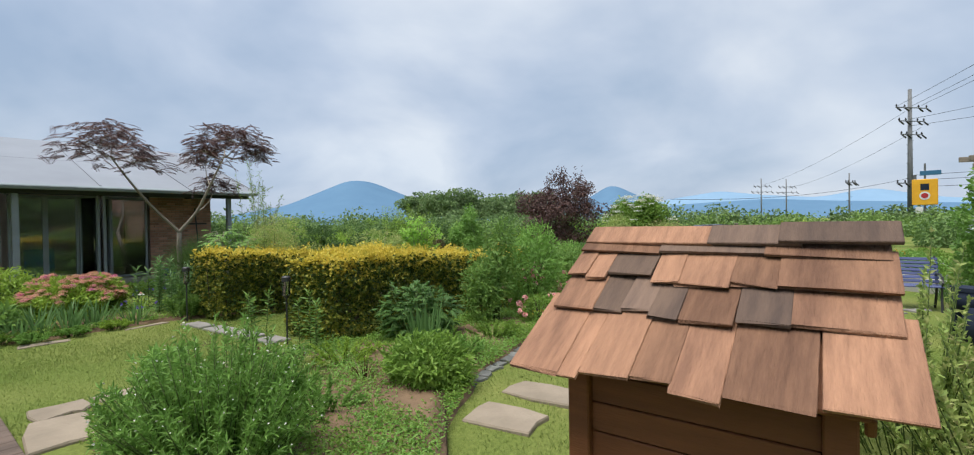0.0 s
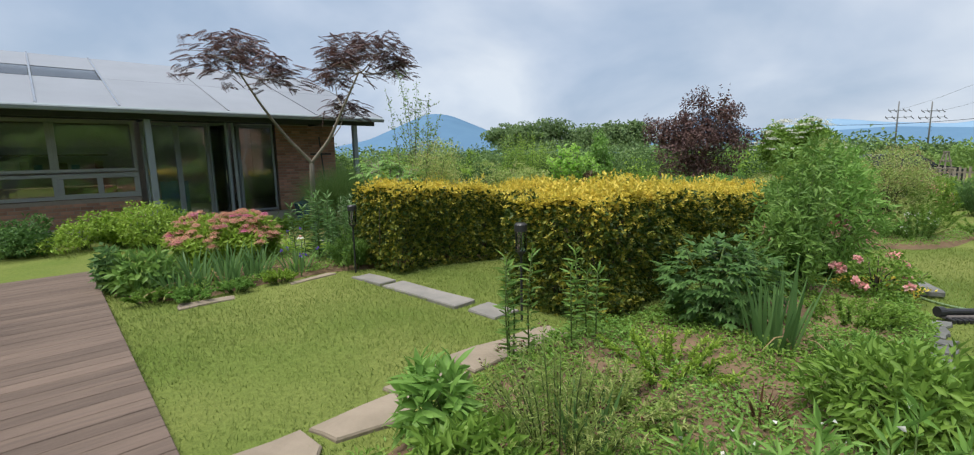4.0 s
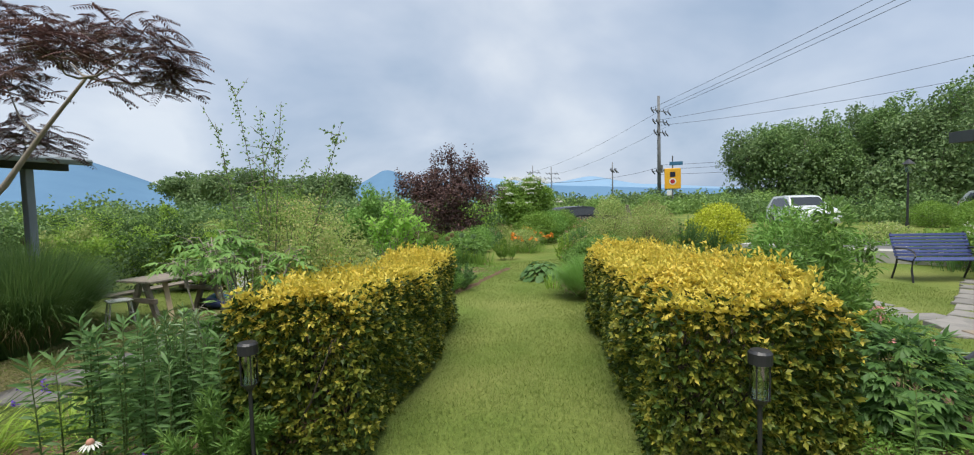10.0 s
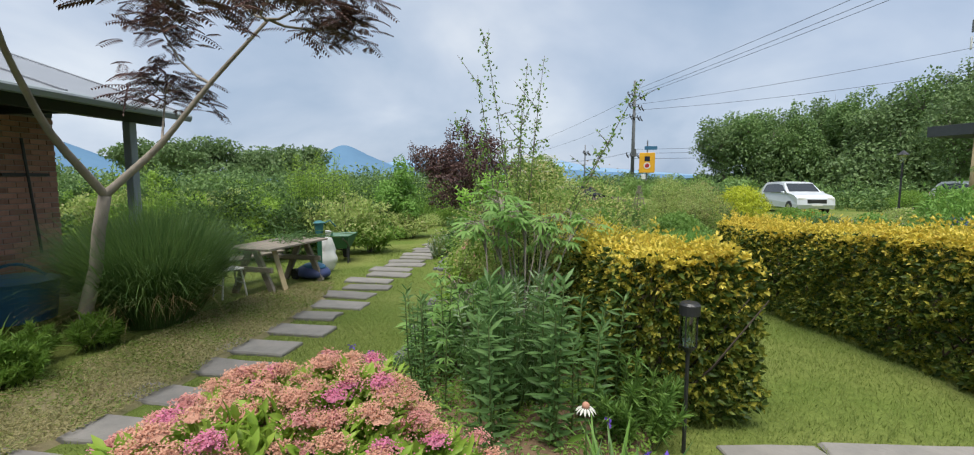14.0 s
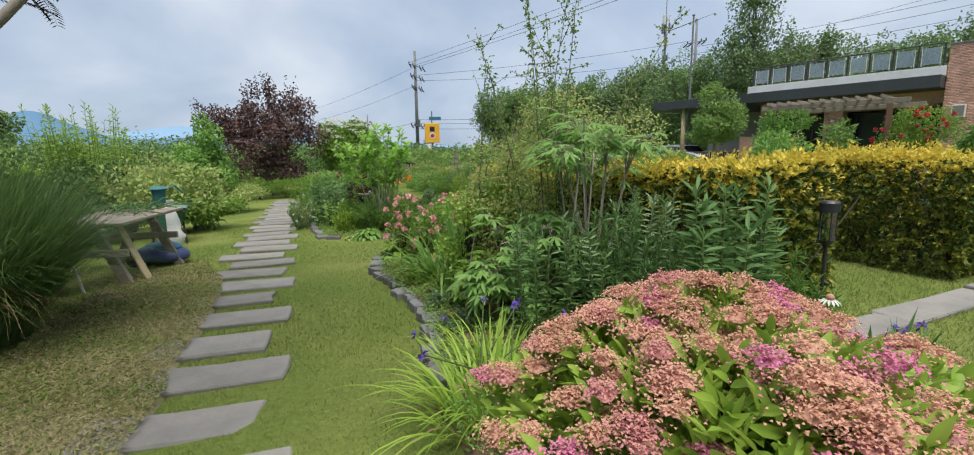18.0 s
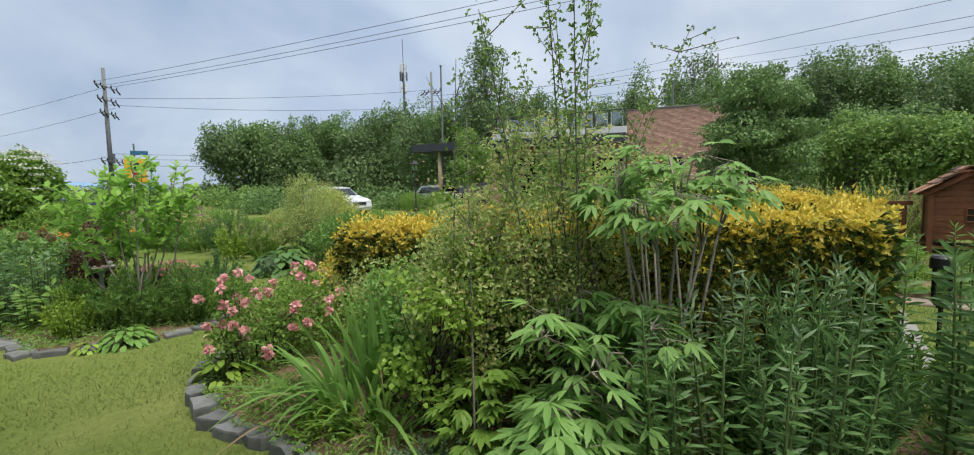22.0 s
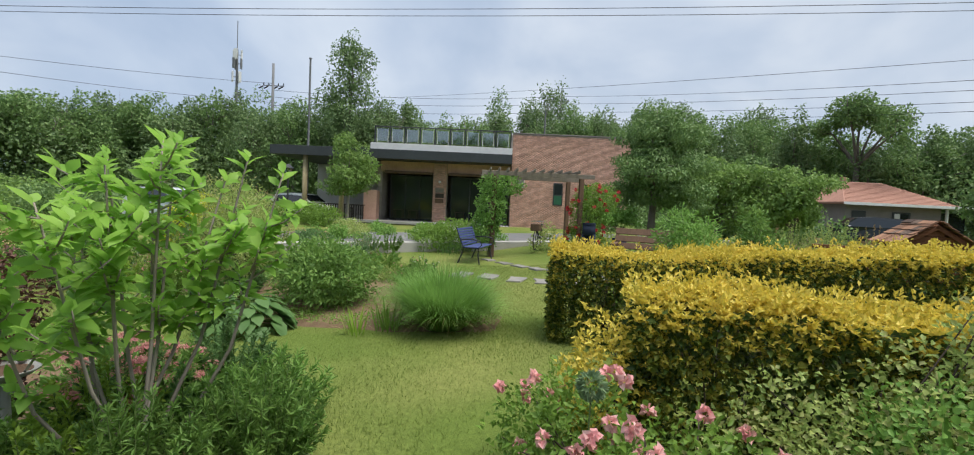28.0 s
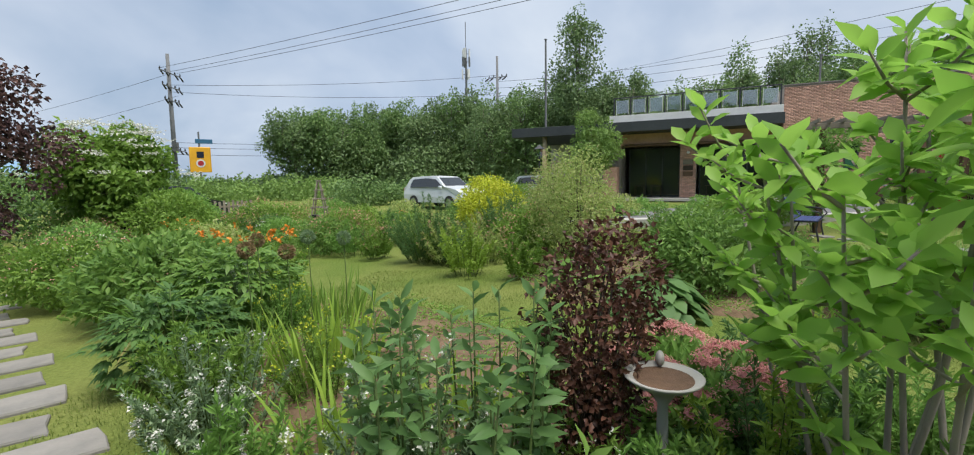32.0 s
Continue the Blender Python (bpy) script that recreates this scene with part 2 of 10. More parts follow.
DARKIRON = plain("dark_bronze_metal", (0.028, 0.026, 0.025), 0.5, metal=0.3, c2=(0.05, 0.042, 0.036), scale=20)
CANVAS = plain("tan_canvas", (0.36, 0.285, 0.215), 0.9, c2=(0.29, 0.225, 0.165), scale=6, bump=0.25, bscale=160, spec=0.1)
CANVAS2 = plain("yellowed_canvas", (0.46, 0.345, 0.20), 0.9, c2=(0.36, 0.265, 0.15), scale=6, bump=0.25, bscale=160, spec=0.1)
CEDAR = plain("cedar_shingle", (0.33, 0.18, 0.11), 0.8, c2=(0.15, 0.08, 0.052), scale=5, bump=0.9, bscale=24, spread=0.34, stretch=(6, 0.8, 6), spec=0.2)
CEDARWALL = plain("stained_cedar_board", (0.20, 0.075, 0.03), 0.6, c2=(0.12, 0.045, 0.02), scale=4, bump=0.3, bscale=30, spread=0.1, stretch=(0.8, 6, 6), spec=0.3)
BRICK = plain("red_brown_brick", (0.46, 0.255, 0.185), 0.9, c2=(0.33, 0.175, 0.13), scale=9, bump=0.4, bscale=60, spread=0.3, spec=0.15)
BRICKJ = plain("brick_in_joined_courses", (0.60, 0.37, 0.29), 0.9, c2=(0.45, 0.265, 0.205), scale=9, bump=0.4, bscale=60, spread=0.2, spec=0.15, island=True)
MORTAR = plain("mortar", (0.36, 0.31, 0.27), 0.95, c2=(0.27, 0.235, 0.205), scale=14, bump=0.5, spec=0.1)
GREYSTEEL = plain("grey_blue_steel", (0.27, 0.31, 0.33), 0.5, c2=(0.215, 0.245, 0.265), scale=4, spec=0.4)
DARKFRAME = plain("dark_window_frame", (0.05, 0.056, 0.06), 0.5, c2=(0.035, 0.04, 0.043), scale=6, spec=0.4)
PALEFRAME = plain("grey_window_frame", (0.36, 0.375, 0.38), 0.5, c2=(0.29, 0.3, 0.305), scale=6, spec=0.4)
PANEL = plain("pale_solar_roof_panel", (0.25, 0.265, 0.295), 0.4, c2=(0.2, 0.215, 0.24), scale=1.2, spread=0.05, spec=0.6)
BLIND = plain("cream_roller_blind", (0.60, 0.55, 0.45), 0.9, c2=(0.50, 0.455, 0.37), scale=4, spec=0.1)
INSIDE = plain("dim_interior", (0.52, 0.49, 0.44), 0.9, c2=(0.40, 0.375, 0.34), scale=2, spec=0.1)
GLASS = glassy("window_glass", (0.84, 0.88, 0.88), clear=0.56)
RAILGLASS = glassy("rail_glass", (0.62, 0.72, 0.72), clear=0.45)
WHITE = plain("white_paint", (0.74, 0.74, 0.72), 0.5, c2=(0.62, 0.62, 0.6), scale=5)
CONCRETE = plain("pale_concrete", (0.43, 0.415, 0.385), 0.9, c2=(0.33, 0.32, 0.295), scale=2, bump=0.3, bscale=30, spec=0.15)
ASPHALT = plain("grey_asphalt", (0.17, 0.17, 0.172), 0.9, c2=(0.12, 0.12, 0.122), scale=2, bump=0.4, bscale=60, spec=0.15)
OLDWOOD = plain("weathered_brown_wood", (0.17, 0.105, 0.068), 0.85, c2=(0.105, 0.066, 0.045), scale=4, bump=0.4, bscale=30, stretch=(5, 5, 0.8), spec=0.2)
GREYWOOD = plain("silvered_wood", (0.29, 0.25, 0.205), 0.9, c2=(0.19, 0.165, 0.135), scale=4, bump=0.4, bscale=30, stretch=(1, 5, 5), spec=0.15, spread=0.12)
PALEWOOD = plain("pale_peeled_log", (0.50, 0.40, 0.24), 0.8, c2=(0.38, 0.30, 0.18), scale=5, bump=0.3, stretch=(5, 5, 1), spec=0.2)
YELLOW = plain("yellow_sign_paint", (0.80, 0.42, 0.02), 0.5, c2=(0.68, 0.34, 0.015), scale=3)
NAVY = plain("navy_painted_slat", (0.055, 0.075, 0.21), 0.5, c2=(0.042, 0.058, 0.15), scale=6, spread=0.12)
DENIM = plain("faded_denim", (0.026, 0.034, 0.055), 0.95, c2=(0.018, 0.024, 0.04), scale=12, bump=0.3, bscale=200, spec=0.1)
WHITECAR = plain("white_car_paint", (0.56, 0.59, 0.62), 0.25, c2=(0.52, 0.55, 0.58), scale=2)
DARKCAR = plain("dark_car_paint", (0.035, 0.04, 0.046), 0.25, metal=0.3, c2=(0.04, 0.045, 0.05), scale=2)
CARGLASS = plain("dark_car_glass", (0.02, 0.024, 0.027), 0.06, c2=(0.022, 0.026, 0.03), scale=1, spec=0.8)
RUBBER = plain("tyre_rubber", (0.02, 0.02, 0.02), 0.8, c2=(0.03, 0.03, 0.03), scale=20)
CHROME = plain("bright_metal", (0.6, 0.6, 0.6), 0.25, metal=0.9, c2=(0.5, 0.5, 0.5), scale=8)
BLUEPLASTIC = plain("blue_plastic", (0.035, 0.15, 0.27), 0.5, c2=(0.028, 0.11, 0.2), scale=5)
TEAL = plain("teal_paint", (0.03, 0.16, 0.17), 0.5, c2=(0.025, 0.11, 0.12), scale=6)
GREENPLASTIC = plain("green_plastic", (0.02, 0.12, 0.06), 0.5, c2=(0.018, 0.085, 0.045), scale=5)
TILE = plain("faded_red_roof_tile", (0.36, 0.20, 0.15), 0.85, c2=(0.27, 0.145, 0.11), scale=3, bump=0.5, spread=0.1, spec=0.2, stretch=(1, 6, 1))
GREYWALL = plain("grey_render", (0.26, 0.235, 0.225), 0.9, c2=(0.2, 0.18, 0.172), scale=2, bump=0.2, spec=0.15)
# the haze of distance is painted into these two hill colours
MOUNT = plain("hill_painted_blue_haze", (0.11, 0.20, 0.30), 1.0, c2=(0.095, 0.175, 0.275), scale=0.02, spec=0.0)
MOUNT2 = plain("far_hill_painted_pale_haze", (0.20, 0.31, 0.43), 1.0, c2=(0.18, 0.285, 0.40), scale=0.01, spec=0.0)
WOODHILL = plain("wooded_hill", (0.045, 0.075, 0.04), 1.0, c2=(0.025, 0.045, 0.026), scale=0.5, bump=1.0, bscale=0.8, spec=0.0)
WIRE = plain("cable", (0.035, 0.037, 0.04), 0.7, c2=(0.05, 0.05, 0.05), scale=5)
GREYPOLE = plain("grey_concrete_pole", (0.19, 0.195, 0.20), 0.85, c2=(0.14, 0.145, 0.15), scale=3, spec=0.2)

HEDGE_GOLD = leafy("golden_shoots", [(0.46, 0.42, 0.06), (0.64, 0.53, 0.08), (0.76, 0.63, 0.12), (0.72, 0.53, 0.09)], thin=0.35)
HEDGE_LIME = leafy("yellow_green_sprigs", [(0.08, 0.12, 0.02), (0.16, 0.2, 0.032), (0.31, 0.31, 0.05), (0.52, 0.45, 0.07)], thin=0.35)
# inner hedge green, with the shade between the sprigs put into its tones
HEDGE_GREEN = leafy("shade_dark_hedge_leaves", [(0.03, 0.06, 0.012), (0.055, 0.095, 0.018), (0.10, 0.14, 0.024)], thin=0.25)
LEAF_MID = leafy("mid_green_leaves", [(0.138, 0.252, 0.045), (0.186, 0.315, 0.054), (0.260, 0.401, 0.076)], thin=0.45)
LEAF_DARK = leafy("deep_green_leaves", [(0.115, 0.223, 0.052), (0.162, 0.289, 0.063), (0.229, 0.362, 0.082)], thin=0.42)
LEAF_BLUE = leafy("blue_green_leaves", [(0.088, 0.18, 0.056), (0.125, 0.235, 0.074), (0.175, 0.3, 0.1)], thin=0.42)
LEAF_LIME = leafy("lime_leaves", [(0.200, 0.330, 0.043), (0.280, 0.420, 0.060), (0.360, 0.480, 0.085)], thin=0.4)
LEAF_FRESH = leafy("fresh_green_leaves", [(0.143, 0.286, 0.056), (0.198, 0.363, 0.078), (0.264, 0.451, 0.112)], thin=0.45)
LEAF_OLIVE = leafy("olive_leaves", [(0.244, 0.353, 0.092), (0.317, 0.423, 0.120), (0.405, 0.480, 0.152), (0.487, 0.438, 0.237)], thin=0.45)
LEAF_TAN = leafy("tan_plumes", [(0.21, 0.16, 0.07), (0.30, 0.22, 0.11), (0.36, 0.24, 0.14)])
LEAF_YELLOW = leafy("bright_yellow_leaves", [(0.300, 0.380, 0.020), (0.500, 0.550, 0.040), (0.620, 0.620, 0.100)], thin=0.35)
LEAF_BRONZE = leafy("bronze_leaves", [(0.065, 0.042, 0.043), (0.115, 0.066, 0.062), (0.185, 0.1, 0.08)], thin=0.2)
LEAF_RED = leafy("dark_red_leaves", [(0.055, 0.028, 0.02), (0.1, 0.044, 0.03), (0.16, 0.075, 0.045)], thin=0.2)
LEAF_PINK = leafy("pink_flower_heads", [(0.48, 0.20, 0.19), (0.55, 0.26, 0.24), (0.61, 0.32, 0.29)], thin=0.25, gloss=0.8)
LEAF_MAGENTA = leafy("magenta_flower_heads", [(0.52, 0.14, 0.25), (0.58, 0.20, 0.31), (0.63, 0.26, 0.36)], thin=0.25, gloss=0.8)
LEAF_SALMON = leafy("russet_flower_heads", [(0.50, 0.26, 0.18), (0.58, 0.32, 0.23), (0.64, 0.38, 0.28)], thin=0.25, gloss=0.8)
LEAF_ROSE = leafy("rose_petals", [(0.70, 0.27, 0.29), (0.80, 0.43, 0.42), (0.84, 0.58, 0.54)], thin=0.3)
LEAF_REDROSE = leafy("red_rose_petals", [(0.45, 0.03, 0.04), (0.62, 0.07, 0.08)], thin=0.3)
LEAF_WHITE = leafy("white_petals", [(0.62, 0.62, 0.55), (0.76, 0.76, 0.70)], thin=0.3)
LEAF_ORANGE = leafy("orange_petals", [(0.70, 0.22, 0.03), (0.78, 0.33, 0.05)], thin=0.3)
LEAF_VIOLET = leafy("violet_petals", [(0.12, 0.06, 0.42), (0.2, 0.11, 0.55)], thin=0.3)
LEAF_SILVER = leafy("silvery_leaves", [(0.165, 0.264, 0.132), (0.220, 0.319, 0.165), (0.286, 0.385, 0.220)], thin=0.35)
TREE_NEAR = leafy("tree_leaves", [(0.115, 0.205, 0.07), (0.165, 0.27, 0.088), (0.225, 0.34, 0.112)], thin=0.35)
TREE_FAR = leafy("wood_leaves", [(0.11, 0.185, 0.074), (0.155, 0.24, 0.092), (0.21, 0.3, 0.118)], thin=0.35)
WILD_DARK = leafy("wild_shrub_leaves", [(0.05, 0.105, 0.03), (0.08, 0.15, 0.042), (0.12, 0.2, 0.055)], thin=0.3)
VINE = leafy("lime_vine_leaves", [(0.2, 0.34, 0.05), (0.27, 0.42, 0.065), (0.36, 0.5, 0.09)], thin=0.45)
TREE_LIGHT = leafy("light_tree_leaves", [(0.15, 0.255, 0.068), (0.2, 0.32, 0.083), (0.265, 0.385, 0.103)], thin=0.4)
GRASSBLADE = leafy("lawn_blades", [(0.15, 0.212, 0.05), (0.195, 0.255, 0.06), (0.27, 0.3, 0.1)], thin=0.4, gloss=0.7)
GRASSDARK = leafy("tall_grass_blades", [(0.086, 0.167, 0.052), (0.127, 0.218, 0.063), (0.184, 0.282, 0.086)], thin=0.4)
CATALPA = leafy("big_bright_leaves", [(0.22, 0.42, 0.07), (0.29, 0.51, 0.085), (0.38, 0.60, 0.125)], thin=0.55)
LEAF_SMOKE = leafy("yellow_olive_leaves", [(0.22, 0.35, 0.085), (0.34, 0.46, 0.13), (0.47, 0.53, 0.19), (0.62, 0.42, 0.24)], thin=0.55)
CEDARGREY = plain("weathered_grey_shingle", (0.17, 0.115, 0.085), 0.85, c2=(0.085, 0.06, 0.05), scale=5, bump=0.55, bscale=30, spread=0.3, stretch=(6, 0.8, 6), spec=0.2)
HAND = leafy("pale_hand_leaves", [(0.17, 0.33, 0.085), (0.235, 0.41, 0.115), (0.32, 0.49, 0.16)], thin=0.5)
DEEP = leafy("dark_bush_leaves", [(0.07, 0.15, 0.042), (0.1, 0.2, 0.055), (0.15, 0.265, 0.075)], thin=0.4)
DRYBLADE = leafy("dry_grass_blades", [(0.22, 0.25, 0.085), (0.32, 0.295, 0.135), (0.41, 0.35, 0.2)], thin=0.3, gloss=0.8)
LEAF_SAGE = leafy("soft_sage_leaves", [(0.157, 0.286, 0.061), (0.209, 0.349, 0.078), (0.281, 0.419, 0.102)], thin=0.4)
STRAW = plain("dry_straw_earth", (0.30, 0.25, 0.15), 0.95, c2=(0.17, 0.18, 0.075), scale=9, bump=0.8, bscale=50, spec=0.1)

# ---- tools ----
rng = np.random.default_rng(7)


def smooth(a, b, v):
    v = np.clip((np.asarray(v, float) - a) / (b - a), 0, 1)
    return v * v * (3 - 2 * v)


def lie(x, y):
    """Height of the land: level by the deck, a hand's breadth lower beyond the hedges, then falling gently to the north."""
    return -0.2 * smooth(5.5, 8.0, y) - 0.34 * smooth(9.5, 24.0, y) * (1 - smooth(14.0, 22.0, x))


def thing(name, label, category, at=(0, 0, 0), turn=0.0, group="", kind=""):
    e = new(name)
    e.empty_display_size = 0.1
    e.matrix_world = pose(*at, 0, 0, turn)
    return tagged(e, label, category, group, kind)


def fill(name, verts, faces, material, parent=None, label="", flat=True):
    """One mesh object from vertex and face lists."""
    me = bpy.data.meshes.new(name)
    me.from_pydata(verts, [], faces)
    if material:
        me.materials.append(material)
    if not flat:
        for p in me.polygons:
            p.use_smooth = True
    ob = new(name, me)
    if parent:
        ob.parent = parent
    return tagged(ob, label)


def part(name, bm, material, parent=None, label="", flat=True):
    me = bpy.data.meshes.new(name)
    bmesh.ops.recalc_face_normals(bm, faces=bm.faces)
    bm.to_mesh(me)
    bm.free()
    me.materials.append(material)
    if not flat:
        for p in me.polygons:
            p.use_smooth = True
    ob = new(name, me)
    if parent:
        ob.parent = parent
    return tagged(ob, label)


def tris(name, V, T, material, parent=None, label=""):
    """One mesh from arrays of vertices (n, 3) and triangles (m, 3)."""
    me = bpy.data.meshes.new(name)
    V = np.ascontiguousarray(V, dtype=np.float32)
    T = np.ascontiguousarray(T, dtype=np.int32)
    me.vertices.add(len(V))
    me.vertices.foreach_set("co", V.ravel())
    me.loops.add(T.size)
    me.loops.foreach_set("vertex_index", T.ravel())
    me.polygons.add(len(T))
    me.polygons.foreach_set("loop_start", np.arange(0, T.size, 3, dtype=np.int32))
    me.update(calc_edges=True)
    me.materials.append(material)
    ob = new(name, me)
    if parent:
        ob.parent = parent
    return tagged(ob, label, kind="stuff" if name.endswith("_mass") else "")


def box(bm, x0, x1, y0, y1, z0, z1, m=None, bevel=0.0):
    got = bmesh.ops.create_cube(bm, size=1)["verts"]
    for v in got:
        v.co = Vector((x0 + (v.co.x + 0.5) * (x1 - x0), y0 + (v.co.y + 0.5) * (y1 - y0), z0 + (v.co.z + 0.5) * (z1 - z0)))
    if bevel:
        es = list({e for v in got for e in v.link_edges})
        r = bmesh.ops.bevel(bm, geom=es, offset=bevel, segments=1, affect="EDGES")
        got = list({v for f in r["faces"] for v in f.verts} | {v for v in got if v.is_valid})
    if m is not None:
        bmesh.ops.transform(bm, matrix=m, verts=got)
    return got


def boxpart(name, dims, material, parent=None, m=None, bevel=0.006, label=""):
    bm = bmesh.new()
    box(bm, *dims, m=m, bevel=bevel)
    return part(name, bm, material, parent, label)


def rod(bm, a, b, r, sides=8, r2=None):
    a, b = Vector(a), Vector(b)
    d = b - a
    m = Matrix.Translation((a + b) / 2) @ d.to_track_quat("Z", "Y").to_matrix().to_4x4()
    bmesh.ops.create_cone(bm, cap_ends=True, segments=sides, radius1=r, radius2=r if r2 is None else r2, depth=d.length, matrix=m)


def tube(pts, radii, sides=6):
    """Vertices and triangles of a tapering tube along pts."""
    pts = np.asarray(pts, float)
    n = len(pts)
    V, T = [], []
    for i in range(n):
        d = pts[min(i + 1, n - 1)] - pts[max(i - 1, 0)]
        d = d / (np.linalg.norm(d) + 1e-9)
        a = np.cross(d, (0.3, 0.9, 0.1) if abs(d[2]) > 0.9 else (0, 0, 1.0))
        a /= np.linalg.norm(a)
        b = np.cross(d, a)
        for k in range(sides):
            w = 2 * math.pi * k / sides
            V.append(pts[i] + radii[i] * (a * math.cos(w) + b * math.sin(w)))
    for i in range(n - 1):
        for k in range(sides):
            p, q = i * sides + k, i * sides + (k + 1) % sides
            T += [(p, q, p + sides), (q, q + sides, p + sides)]
    V.append(pts[-1])
    c = len(V) - 1
    for k in range(sides):
        T.append(((n - 1) * sides + k, (n - 1) * sides + (k + 1) % sides, c))
    return np.array(V), np.array(T)


def join(pieces):
    V, T, o = [], [], 0
    for v, t in pieces:
        V.append(v)
        T.append(t + o)
        o += len(v)
    return np.concatenate(V), np.concatenate(T)


def unit(v):
    return v / (np.linalg.norm(v, axis=-1, keepdims=True) + 1e-9)


def leaves(P, D, L, W, fold=0.3, curl=0.15, fine=False, flatness=0.0, face=None):
    """Leaf blades at P pointing along D: folded along the midrib; fine ones have six points. flatness turns their faces up, face turns them its way."""
    n = len(P)
    P, D = np.asarray(P, float), unit(np.asarray(D, float))
    L = np.broadcast_to(np.asarray(L, float), (n,))[:, None]
    W = np.broadcast_to(np.asarray(W, float), (n,))[:, None]
    R = rng.normal(size=(n, 3))
    R = R * (1 - flatness) + np.array([0, 0, 1.0]) * flatness * 2
    if face is not None:
        R = R * 0.4 + face
    S = unit(np.cross(D, R))
    N = unit(np.cross(S, D))
    N = np.where(N[:, 2:3] < 0, -N, N)
    if not fine:
        V = np.stack([P, P + D * L * 0.45 + S * W * 0.5 + N * W * fold, P + D * L - N * L * curl, P + D * L * 0.45 - S * W * 0.5 + N * W * fold], 1)
        base = np.arange(n)[:, None] * 4
        T = np.concatenate([base + [0, 1, 2], base + [0, 2, 3]])
        return V.reshape(-1, 3), T
    mid = P + D * L * 0.5
    V = np.stack([P, P + D * L * 0.28 + S * W * 0.42 + N * W * fold * 0.8, P + D * L * 0.62 + S * W * 0.45 + N * (W * fold * 0.8 - L * curl * 0.4),
                  P + D * L - N * L * curl, P + D * L * 0.62 - S * W * 0.45 + N * (W * fold * 0.8 - L * curl * 0.4),
                  P + D * L * 0.28 - S * W * 0.42 + N * W * fold * 0.8, mid - N * L * curl * 0.2], 1)
    base = np.arange(n)[:, None] * 7
    T = np.concatenate([base + f for f in ([0, 1, 6], [1, 2, 6], [2, 3, 6], [3, 4, 6], [4, 5, 6], [5, 0, 6])])
    return V.reshape(-1, 3), T


def blades(P, D, L, W, droop=0.5, seg=4):
    """Strap leaves: strips that rise along D and bend over by their own weight."""
    n = len(P)
    P, D = np.asarray(P, float), unit(np.asarray(D, float))
    L = np.broadcast_to(np.asarray(L, float), (n,))[:, None]
    W = np.broadcast_to(np.asarray(W, float), (n,))[:, None]
    dr = np.broadcast_to(np.asarray(droop, float), (n,))[:, None]
    H = D * [1, 1, 0] + rng.normal(size=(n, 3)) * [0.2, 0.2, 0]
    H = unit(H + 1e-6)
    S = unit(np.cross(H, [0, 0, 1.0]))
    out = []
    for i in range(seg + 1):
        s = i / seg
        c = P + D * L * s + H * L * dr * 0.45 * s ** 2 - np.array([0, 0, 1.0]) * L * dr * 0.75 * s ** 2.4
        w = W * (1 - s ** 2.2) * (0.55 + 0.45 * min(1, s * 3)) * 0.5
        if i < seg:
            out += [c - S * w, c + S * w]
        else:
            out += [c]
    V = np.stack(out, 1)
    k = V.shape[1]
    base = np.arange(n)[:, None] * k
    T = []
    for i in range(seg - 1):
        a = 2 * i
        T += [base + [a, a + 1, a + 3], base + [a, a + 3, a + 2]]
    a = 2 * (seg - 1)
    T.append(base + [a, a + 1, a + 2])
    return V.reshape(-1, 3), np.concatenate(T)


def in_blobs(n, blobs, shell=0.55):
    """n places in a heap of ellipsoids (x, y, z, rx, ry, rz), most of them near its skin, and the way outwards."""
    B = np.array(blobs, float)
    vol = B[:, 3] * B[:, 4] * B[:, 5]
    k = rng.choice(len(B), n, p=vol / vol.sum())
    U = unit(rng.normal(size=(n, 3)))
    r = shell + (1 - shell) * rng.random(n) ** 0.6
    lump = 1 + 0.16 * np.sin(U[:, 0] * 5 + k) * np.sin(U[:, 1] * 6 + 2 * k) + 0.1 * np.sin(U[:, 2] * 9 + k)
    return B[k, :3] + U * B[k, 3:] * (r * lump)[:, None], U


def clumps(blobs, k, seed=0, size=0.42):
    """Smaller heaps of leaves spread over each heap, so that a crown breaks into tufts with gaps between."""
    q = np.random.default_rng(seed + 900)
    out = []
    for b in blobs:
        b = np.array(b, float)
        U = unit(q.normal(size=(k, 3)) + [0, 0, 0.25])
        for u in U:
            s = size * q.uniform(0.7, 1.25)
            out.append((*(b[:3] + u * b[3:] * q.uniform(0.55, 0.85)), *(b[3:] * s * q.uniform(0.85, 1.15, 3))))
        out.append((*b[:3], *(b[3:] * 0.6)))
    return out


def cluster(centres, n, spread):
    """n places round each centre."""
    C = np.repeat(np.asarray(centres, float), n, axis=0)
    return C + rng.normal(size=C.shape) * spread


def stems_to(base, tops, r0=0.008, r1=0.003, bend=0.2, sides=4):
    got = []
    for q in tops:
        q = np.asarray(q, float)
        b = np.asarray(base, float) + np.append(rng.normal(size=2) * 0.04, 0)
        mid = b * 0.5 + q * 0.5 + np.append((q - b)[:2] * -bend, 0.08 * np.linalg.norm(q - b))
        got.append(tube([b, mid, q], [r0, (r0 + r1) / 2, r1], sides))
    return join(got)


